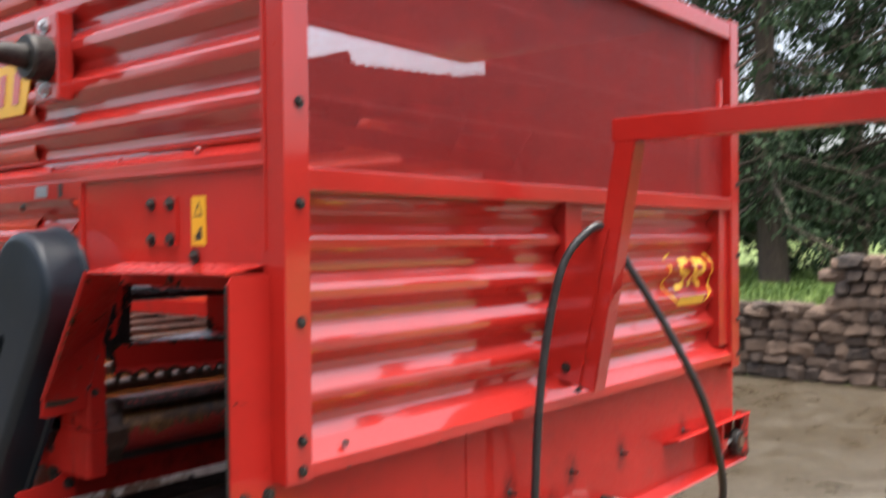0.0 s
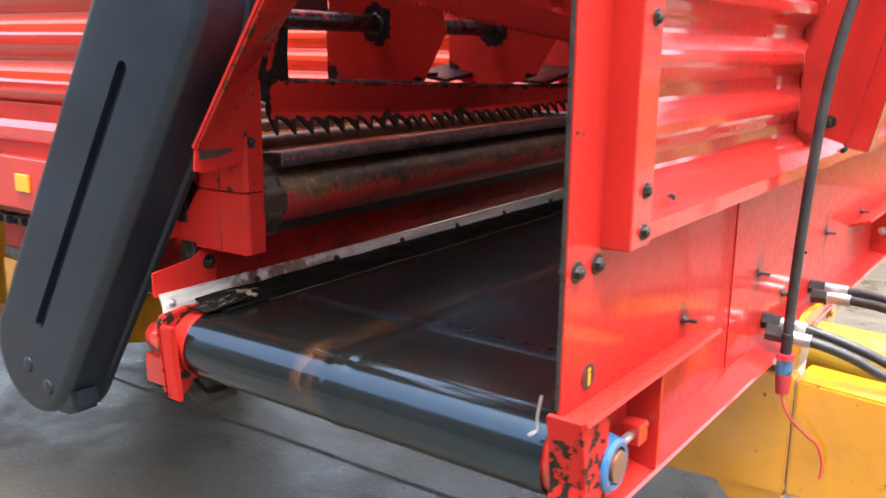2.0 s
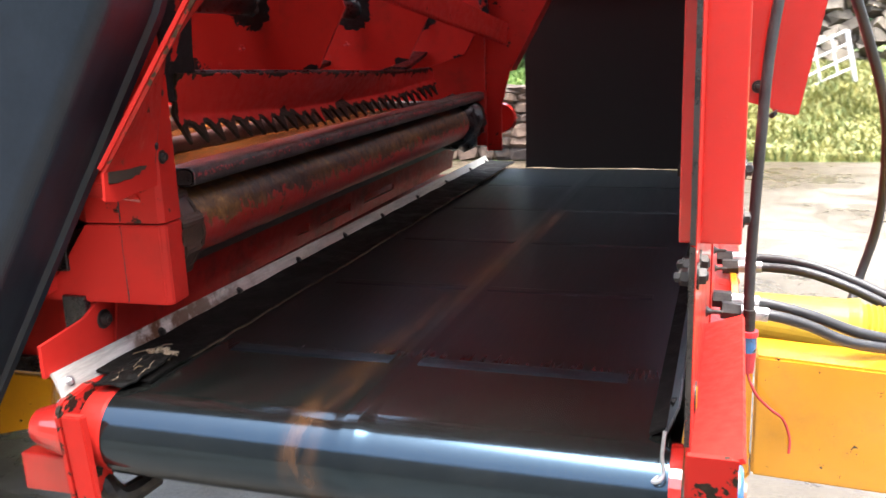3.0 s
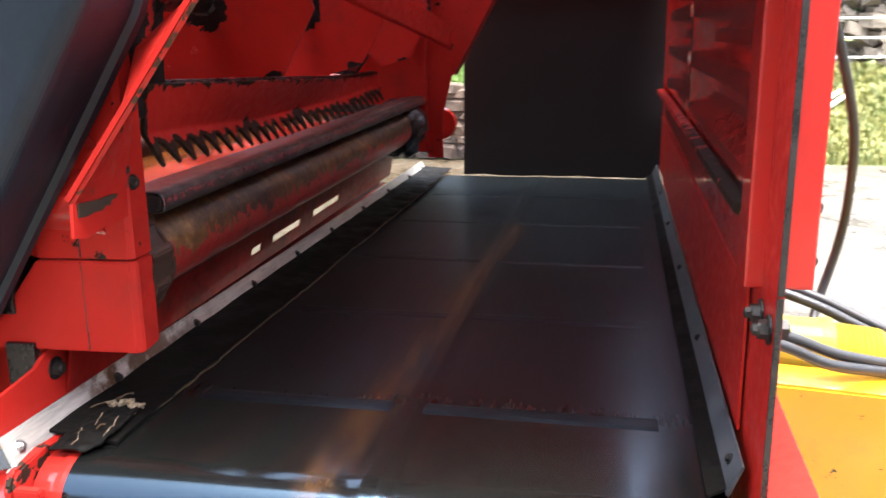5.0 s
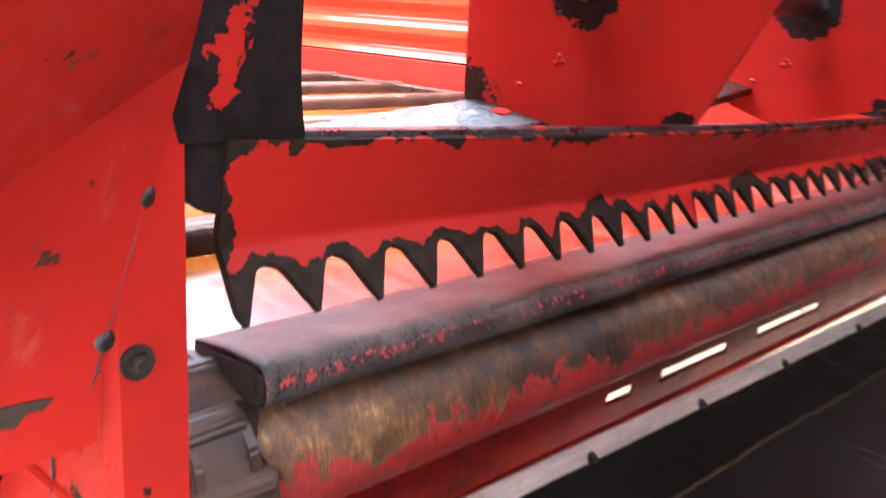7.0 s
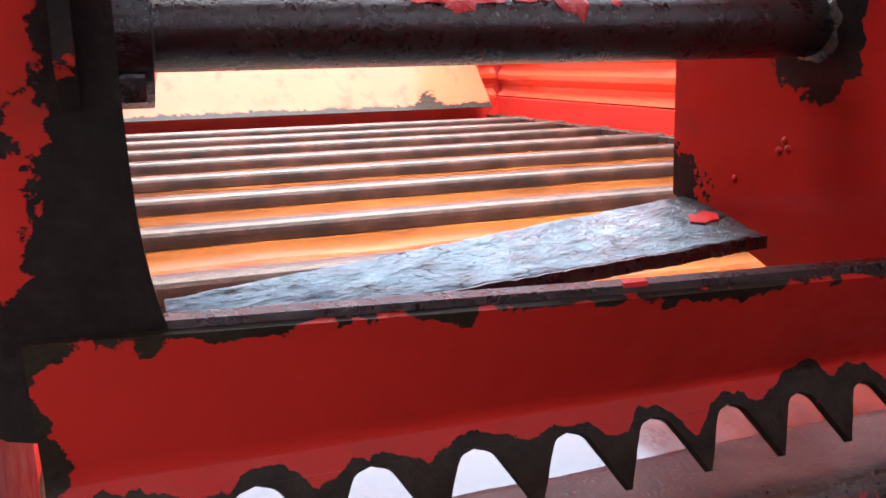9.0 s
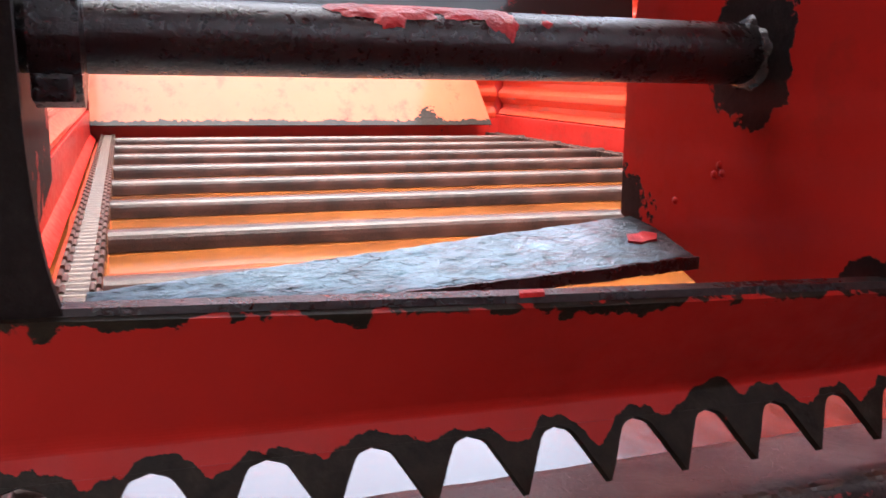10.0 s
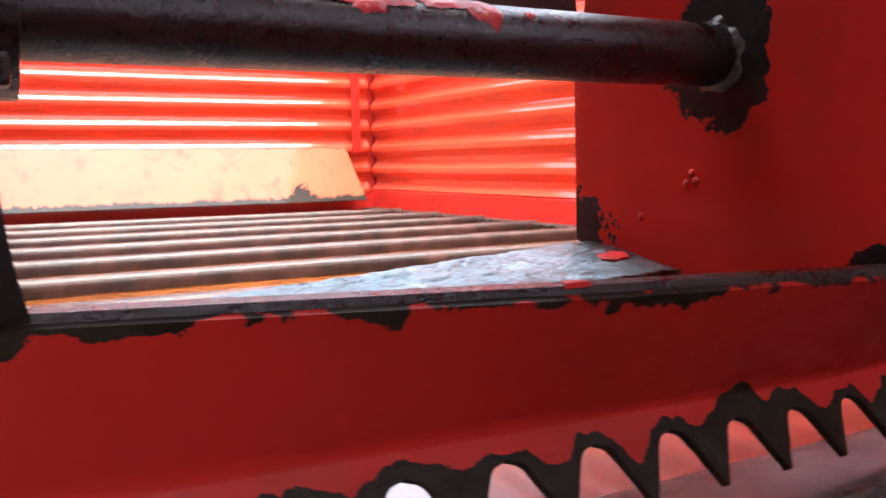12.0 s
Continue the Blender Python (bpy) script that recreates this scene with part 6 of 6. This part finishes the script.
# ---- upper beater, seen through the screen ----
def upper_beater():
    y, z = 0.90, 2.248
    up = W("upper_beater_shaft", rod((0.0, y, z), (2.06, y, z), 0.03, 20), red_inside)
    for x in (0.45, 0.95, 1.5, 1.95):
        part("upper_spider", prism([(y - 0.20, z - 0.03), (y - 0.1, z - 0.17), (y + 0.12, z - 0.17), (y + 0.2, z), (y + 0.1, z + 0.17), (y - 0.12, z + 0.17)], "x", x, x + 0.007), red_inside, up)
    part("upper_toothed_blade", serrated(0.10, y - 0.23, z - 0.13, 2.03, y - 0.10, z - 0.19, 0.07, 0.03, 0.045), red_inside, up)
    part("upper_toothed_blade", serrated(0.10, y - 0.23, z + 0.045, 2.03, y - 0.23, z + 0.165, -0.10, 0.03, 0.045), red_inside, up)
    part("upper_toothed_blade", serrated(0.10, y + 0.12, z + 0.12, 2.03, y + 0.2, z + 0.05, 0.07, -0.03, 0.05), red_inside, up)


upper_beater()

# ---- the load box: floor, slats, walls ----
LX, RX, REAR, FZ = 0.050, 2.05, 4.70, 1.292
W("load_floor", sheet(lambda u, v: (LX + (RX - LX) * u, 0.905 + (REAR - 0.905) * v, FZ + 0.002 * noise.noise((u * 9, v * 16, 1))), 30, 50, 0.006), floor_wet, "wet orange-stained steel floor", smooth=True)


def slat_mesh():
    prof = [(-0.025, 0.0), (-0.0247, 0.014), (-0.0235, 0.022), (-0.0205, 0.0285), (-0.0155, 0.0330), (-0.008, 0.0352), (0.0, 0.0355), (0.008, 0.0352), (0.0155, 0.0330), (0.0205, 0.0285), (0.0235, 0.022), (0.0247, 0.014), (0.025, 0.0)]
    bm = prism(prof, "x", LX + 0.107, RX - 0.05)
    return bm


slat = None
for k in range(9):
    y = 1.280 + 0.375 * k
    if slat is None:
        slat = W("floor_slat", slat_mesh(), slat_mat, "worn brown floor slat")
    else:
        s2 = new("floor_slat", slat.data)
        s2.parent = wagon
        s2["label"] = "worn brown floor slat"
    o = slat if k == 0 else s2
    o.location = (0, y, FZ + 0.002)


def link_mesh(w):
    bm = bmesh.new()
    box(bm, -w, -w + 0.007, -0.021, 0.021, 0.003, 0.026)
    box(bm, w - 0.007, w, -0.021, 0.021, 0.003, 0.026)
    cyl(bm, (-w, -0.012, 0.014), (w, -0.012, 0.014), 0.009, n=10)
    cyl(bm, (-w, 0.012, 0.014), (w, 0.012, 0.014), 0.009, n=10)
    bmesh.ops.bevel(bm, geom=[e for e in bm.edges if e.calc_length() > 0.03], offset=0.002, segments=1, affect="EDGES")
    me = bpy.data.meshes.new("chain_link")
    bmesh.ops.recalc_face_normals(bm, faces=bm.faces)
    bm.to_mesh(me)
    bm.free()
    me.materials.append(chain_steel)
    return me


wide, slim = link_mesh(0.030), link_mesh(0.022)
for cx in (LX + 0.074, RX - 0.06):
    for k in range(110):
        o = new("chain_link", wide if k % 2 else slim)
        o.location = (cx, 0.98 + k * 0.0335, FZ + 0.002)
        o.parent = wagon
W("chain_guide", prism([(LX, FZ + 0.002), (LX + 0.022, FZ + 0.002), (LX, FZ + 0.03)], "y", 1.05, REAR), red_inside)
W("inner_wall_foot", block(LX - 0.03, LX, 1.06, REAR, FZ - 0.02, 1.425, 0.002), red_inside)
W("inner_wall", ribbed("y", 1.06, REAR, LX - 0.034, 1, 1.43, 2.60, 1.768, 20), red_wall_lit, "ribbed red inner side wall")
W("far_wall_foot", block(RX, RX + 0.04, 1.05, REAR + 0.05, FZ - 0.02, 1.405, 0.003), red_inside)
W("far_wall", ribbed("y", 1.05, REAR + 0.05, RX + 0.046, -1, 1.410, 2.49, 1.735, 24), red_wall_lit, "ribbed red inner face of the far side wall")
W("far_wall_outside", block(2.15, 2.165, 1.05, SIDE_END, 1.15, 2.49, 0.004), red_paint)
W("far_upper_panel", block(2.10, 2.15, 0.06, 1.05, 1.74, 2.60, 0.004), red_paint)
# cover's rear reach to y 1.22 is added to shade the beater spiders
W("top_cover", block(0.03, 2.17, 0.051, 1.22, 2.612, 2.622, 0.002), red_inside, "red plate that covers the beaters from above")
W("far_top_rail", block(2.05, 2.17, 1.05, SIDE_END, 2.49, 2.53, 0.004), red_paint)
W("rear_wall", ribbed("x", LX, RX, REAR + 0.06, -1, 1.30, 2.60, 1.74, 20), red_wall_lit, "ribbed red rear wall lit from above")
W("rear_corner_strip", block(RX - 0.10, RX - 0.055, REAR + 0.02, REAR + 0.034, 1.60, 2.60, 0.003), red_inside)
W("rear_outside", block(0.0, 2.165, REAR + 0.066, REAR + 0.08, 1.15, 2.62, 0.003), red_paint)


def board_wear(c):
    return 0.8 * max(0, 1 - (c.z - 1.362) / 0.03) + 0.3 * max(0, 1 - abs(c.z - 1.63) / 0.02) + 0.7 * max(0, 1 - math.hypot(c.x - 1.62, c.z - 1.40) / 0.08) + 0.06


W("rear_board", sheet(lambda u, v: (LX + 0.002 + (1.91 - 0.06 * v) * u, REAR - 0.12 + 0.13 * v, 1.362 + 0.265 * v), 60, 14, 0.006), pink_paint, "pale worn sloping board at the back of the floor", wear=board_wear)
W("rear_gap", block(LX, RX, REAR + 0.0, REAR + 0.01, FZ, 1.39, 0), red_inside)
W("under_floor", block(0.02, 2.14, 1.0, REAR, 1.20, 1.262, 0.002), black_iron)


# ---- yard edge: stone wall, bank, gate, trees ----
def stone_mesh(seed):
    rnd = random.Random(seed)
    bm = bmesh.new()
    bmesh.ops.create_cube(bm, size=1.0)
    bmesh.ops.bevel(bm, geom=bm.edges[:], offset=0.24, segments=1, affect="EDGES")
    for v in bm.verts:
        v.co += Vector((rnd.uniform(-0.09, 0.09), rnd.uniform(-0.10, 0.10), rnd.uniform(-0.11, 0.11)))
    me = bpy.data.meshes.new("stone")
    bm.to_mesh(me)
    bm.free()
    return me


stones = []
for _s in range(9):
    _m = stone_mesh(_s)
    _m.materials.append(stone)
    stones.append(_m)


def stone_wall(name, x, y0, y1, high, label, sizes):
    core = part(name, block(x + 0.12, x + 0.38, y0, y1, -0.1, high - 0.05, 0), mortar)
    tagged(core, label, "wall", kind="structure")
    rnd = random.Random(int(y0 * 10) + 5)
    z = 0.0
    while z < high - 0.03:
        h = rnd.uniform(*sizes[1])
        y = y0 + rnd.uniform(-0.12, 0)
        while y < y1:
            w = rnd.uniform(*sizes[0])
            o = new("stone", rnd.choice(stones))
            o.parent = core
            o.matrix_basis = pose(x + 0.14 + rnd.uniform(-0.03, 0.03), y + w / 2, z + h / 2, rnd.uniform(-7, 7), rnd.uniform(-8, 8), rnd.uniform(-8, 8)) @ Matrix.Diagonal((0.22, w * 1.08, h * rnd.uniform(1.0, 1.2), 1))
            y += w
        z += h
    y = y0
    while y < y1:
        w = rnd.uniform(0.22, 0.42)
        o = new("cap_stone", rnd.choice(stones))
        o.parent = core
        o.matrix_basis = pose(x + 0.24, y + w / 2, high + 0.02, rnd.uniform(-6, 6), rnd.uniform(-6, 6), rnd.uniform(-6, 6)) @ Matrix.Diagonal((0.46, w * 1.02, 0.15, 1))
        y += w
    return core


stone_wall("stone_wall_1", 9.85, 1.52, 5.2, 0.86, "low dry-stone wall of brown and grey field stones", ((0.14, 0.36), (0.11, 0.19)))
stone_wall("stone_wall_2", 9.85, 0.15, 1.52, 1.42, "taller end of the dry-stone wall with upright capping stones", ((0.14, 0.34), (0.10, 0.18)))


def rough_wall():
    """The tumbled wall behind the bank, as one heap."""
    rnd = random.Random(31)
    bm = bmesh.new()
    for _ in range(700):
        y, z = rnd.uniform(-9, 0.6), rnd.random() ** 0.8 * 1.5
        x = 13.3 + rnd.uniform(-0.2, 0.2) + 0.25 * z
        m = pose(x, y, 0.75 + z, rnd.uniform(0, 40), rnd.uniform(0, 40), rnd.uniform(0, 90)) @ Matrix.Diagonal((rnd.uniform(.12, .3), rnd.uniform(.12, .34), rnd.uniform(.1, .2), 1))
        vs = box(bm, -.5, .5, -.5, .5, -.5, .5)
        for v in vs:
            v.co += Vector((rnd.uniform(-.15, .15), rnd.uniform(-.15, .15), rnd.uniform(-.15, .15)))
        bmesh.ops.transform(bm, matrix=m, verts=vs)
    me = bpy.data.meshes.new("rubble_wall")
    bm.to_mesh(me)
    bm.free()
    me.materials.append(rubble_stone)
    ob = new("rubble_wall", me)
    tagged(ob, "tumbled wall of pale field stones behind the grass bank", "wall", kind="stuff")


rough_wall()


def grass(name, n, area, high, label, mat):
    rnd = random.Random(n)
    verts, faces = [], []
    for _ in range(n):
        x, y = rnd.uniform(area[0], area[1]), rnd.uniform(area[2], area[3])
        if 9.8 < x < 10.4 and 0.1 < y < 5.3:
            continue
        z = ground_height(x, y)
        h = high * rnd.uniform(0.4, 1.2) * (0.6 + 0.9 * abs(noise.noise((x * 0.9, y * 0.9, 4))))
        a = rnd.uniform(0, 6.28)
        w = rnd.uniform(0.006, 0.014)
        bx, by = math.cos(a) * h * rnd.uniform(0.2, 0.9), math.sin(a) * h * rnd.uniform(0.2, 0.9)
        i = len(verts)
        sx, sy = -math.sin(a) * w, math.cos(a) * w
        verts += [(x - sx, y - sy, z - 0.01), (x + sx, y + sy, z - 0.01), (x + bx * 0.45 + sx * .7, y + by * 0.45 + sy * .7, z + h * 0.75), (x + bx * 0.45 - sx * .7, y + by * 0.45 - sy * .7, z + h * 0.75), (x + bx, y + by, z + h)]
        faces += [(i, i + 1, i + 2, i + 3), (i + 3, i + 2, i + 4)]
    me = bpy.data.meshes.new(name)
    me.from_pydata(verts, [], faces)
    me.materials.append(mat)
    tagged(new(name, me), label, "grass", kind="stuff")


grass("bank_grass", 60000, (9.9, 13.4, -7.0, 1.0), 0.17, "long yellow-green grass on the bank beside the yard", grass_green)
grass("field_grass", 40000, (10.3, 17.0, 0.0, 8.0), 0.16, "green grass behind the stone wall", meadow)


# leaning galvanised gate on the bank
def gate():
    g = empty("metal_gate", "galvanised field gate leaning on the grass bank", "gate", (12.0, -1.2, 0.6))
    a, b = Vector((0, 0.42, -0.30)), Vector((0, -0.62, 0.20))
    up = Vector((0.12, 0.13, 0.68))
    for name, p in (("upright", a), ("upright", b)):
        part(name, rod(p, p + up, 0.03, 12), galvanised, g)
    for k in (0.28, 0.5, 0.75, 1.0):
        part("rail", rod(a + up * k, b + up * k, 0.018, 10), galvanised, g)
    for t in (0.33, 0.62, 0.82):
        p = a.lerp(b, t)
        part("brace", rod(p + up * 0.25, p + up * 1.0, 0.014, 8), galvanised, g)


gate()


def fence():
    f = empty("rail_fence", "grey metal rail fence along the top of the bank", "fence", (13.0, -3.6, 0.9))
    for k in range(4):
        part("rail", rod((0, -3.5, 0.25 + 0.28 * k), (0, 0.9, 0.25 + 0.28 * k), 0.02, 8), galvanised, f)
    for y in (-3.4, -1.4, 0.8):
        part("post", rod((0, y, -0.1), (0, y, 1.2), 0.04, 10), galvanised, f)


fence()
for y in (-2.15, -2.32):
    pole = part("loose_pole", rod((10.9, y, 0.36), (12.0, y - 0.9, 0.72), 0.035, 10), galvanised)
    tagged(pole, "grey metal pole lying on the grass", "pole")


# conifers
def conifer(at, high, spread, seed, low=1.6):
    rnd = random.Random(seed)
    t = empty("conifer", "tall dark green conifer with drooping sprays behind the wall", "tree", at)
    bm = bmesh.new()
    lean = Vector((rnd.uniform(-0.3, 0.3), rnd.uniform(-0.3, 0.3), high))
    pts = [Vector((0, 0, -0.2)), lean * 0.3 + Vector((0.05, 0.08, 0)), lean * 0.65, lean]
    rings = []
    for p, r in zip(pts, (0.26, 0.2, 0.11, 0.03)):
        rings.append([bm.verts.new(p + Vector((math.cos(k * math.pi / 6), math.sin(k * math.pi / 6), 0)) * r * rnd.uniform(0.9, 1.1)) for k in range(12)])
    for a, b in zip(rings, rings[1:]):
        for k in range(12):
            bm.faces.new((a[k], a[(k + 1) % 12], b[(k + 1) % 12], b[k]))
    limbs = bmesh.new()
    sprays_v, sprays_f = [], []
    for i in range(int(high * 11)):
        z = low + (high - low) * (i / (high * 11)) + rnd.uniform(-0.2, 0.2)
        k = 1 - (z - low) / (high - low + 0.5)
        reach = spread * (0.25 + 0.75 * k) * rnd.uniform(0.55, 1.1)
        a = rnd.uniform(0, 6.283)
        p0 = lean * (z / high)
        d = Vector((math.cos(a), math.sin(a), 0))
        droop = rnd.uniform(0.15, 0.5)
        tip = p0 + d * reach + Vector((0, 0, -reach * droop))
        cyl(limbs, p0, tip, 0.035 * (0.4 + k), 0.008, 5, caps=False)
        for j in range(int(50 + reach * 50)):
            f = rnd.uniform(0.18, 1.03)
            c = p0.lerp(tip, f) + Vector((rnd.gauss(0, 0.16), rnd.gauss(0, 0.16), rnd.gauss(-0.08, 0.12)))
            L = rnd.uniform(0.07, 0.20)
            w = L * rnd.uniform(0.12, 0.24)
            e = Vector((d.x * 0.5 + rnd.gauss(0, 0.5), d.y * 0.5 + rnd.gauss(0, 0.5), -0.7 + rnd.gauss(0, 0.35))).normalized() * L
            s = e.cross(Vector((rnd.gauss(0, 1), rnd.gauss(0, 1), rnd.gauss(0, 1)))).normalized() * w
            n = len(sprays_v)
            sprays_v += [c - s * 0.4, c + e * 0.5 - s, c + e, c + e * 0.5 + s]
            sprays_f.append((n, n + 1, n + 2, n + 3))
    part("trunk", bm, bark, t)
    part("branchwork", limbs, bark, t)["kind"] = "stuff"
    me = bpy.data.meshes.new("crown")
    me.from_pydata([tuple(v) for v in sprays_v], [], sprays_f)
    me.materials.append(needles)
    c = new("crown", me)
    c.parent = t


conifer((14.2, 3.75, 0.9), 9.5, 2.9, 1, 1.1)
conifer((15.6, 1.6, 1.0), 10.5, 3.2, 2, 1.3)
conifer((16.5, 6.0, 1.0), 11.0, 3.4, 3, 1.2)
conifer((17.5, -2.2, 1.1), 9.5, 3.2, 4, 1.0)
conifer((19.0, 3.6, 1.2), 12.0, 3.8, 5, 0.8)
conifer((18.5, 9.5, 1.2), 12.0, 3.8, 6, 0.8)


# far belt of trees all round the yard
def far_woods():
    rnd = random.Random(77)
    verts, faces = [], []
    for k in range(2600):
        a = rnd.uniform(0, 6.283)
        r = rnd.uniform(38, 46)
        top = 5.2 + 1.6 * noise.noise((math.cos(a) * 4, math.sin(a) * 4, 1)) + rnd.uniform(-0.5, 0.5)
        z = rnd.uniform(-0.2, top)
        x, y = math.cos(a) * r, math.sin(a) * r
        w, h = rnd.uniform(0.7, 1.6), rnd.uniform(0.5, 1.2)
        tx, ty = -math.sin(a), math.cos(a)
        i = len(verts)
        ring = [(math.cos(t) * w * rnd.uniform(0.6, 1.1), math.sin(t) * h * rnd.uniform(0.6, 1.1)) for t in (0, 0.9, 1.8, 2.7, 3.6, 4.5, 5.4)]
        verts.append((x - math.cos(a) * w, y - math.sin(a) * w, z))
        verts += [(x + tx * p, y + ty * p, z + q) for p, q in ring]
        faces += [(i, i + 1 + j, i + 1 + (j + 1) % 7) for j in range(7)]
    me = bpy.data.meshes.new("far_woods")
    me.from_pydata(verts, [], faces)
    me.materials.append(needles)
    tagged(new("far_woods", me), "distant belt of dark green trees round the yard", "trees", kind="stuff")


far_woods()

# unseen plain wall, added to block low sky from the wet reflections
sky_blocker = part("wall_west", block(-8.3, -8.0, -16.0, 12.0, -0.3, 6.0, 0.02), varied("weathered_render", (0.10, 0.095, 0.085), (0.20, 0.19, 0.17)))
tagged(sky_blocker, "tall plain wall out of view, added to cut low sky reflections", "wall", kind="structure")
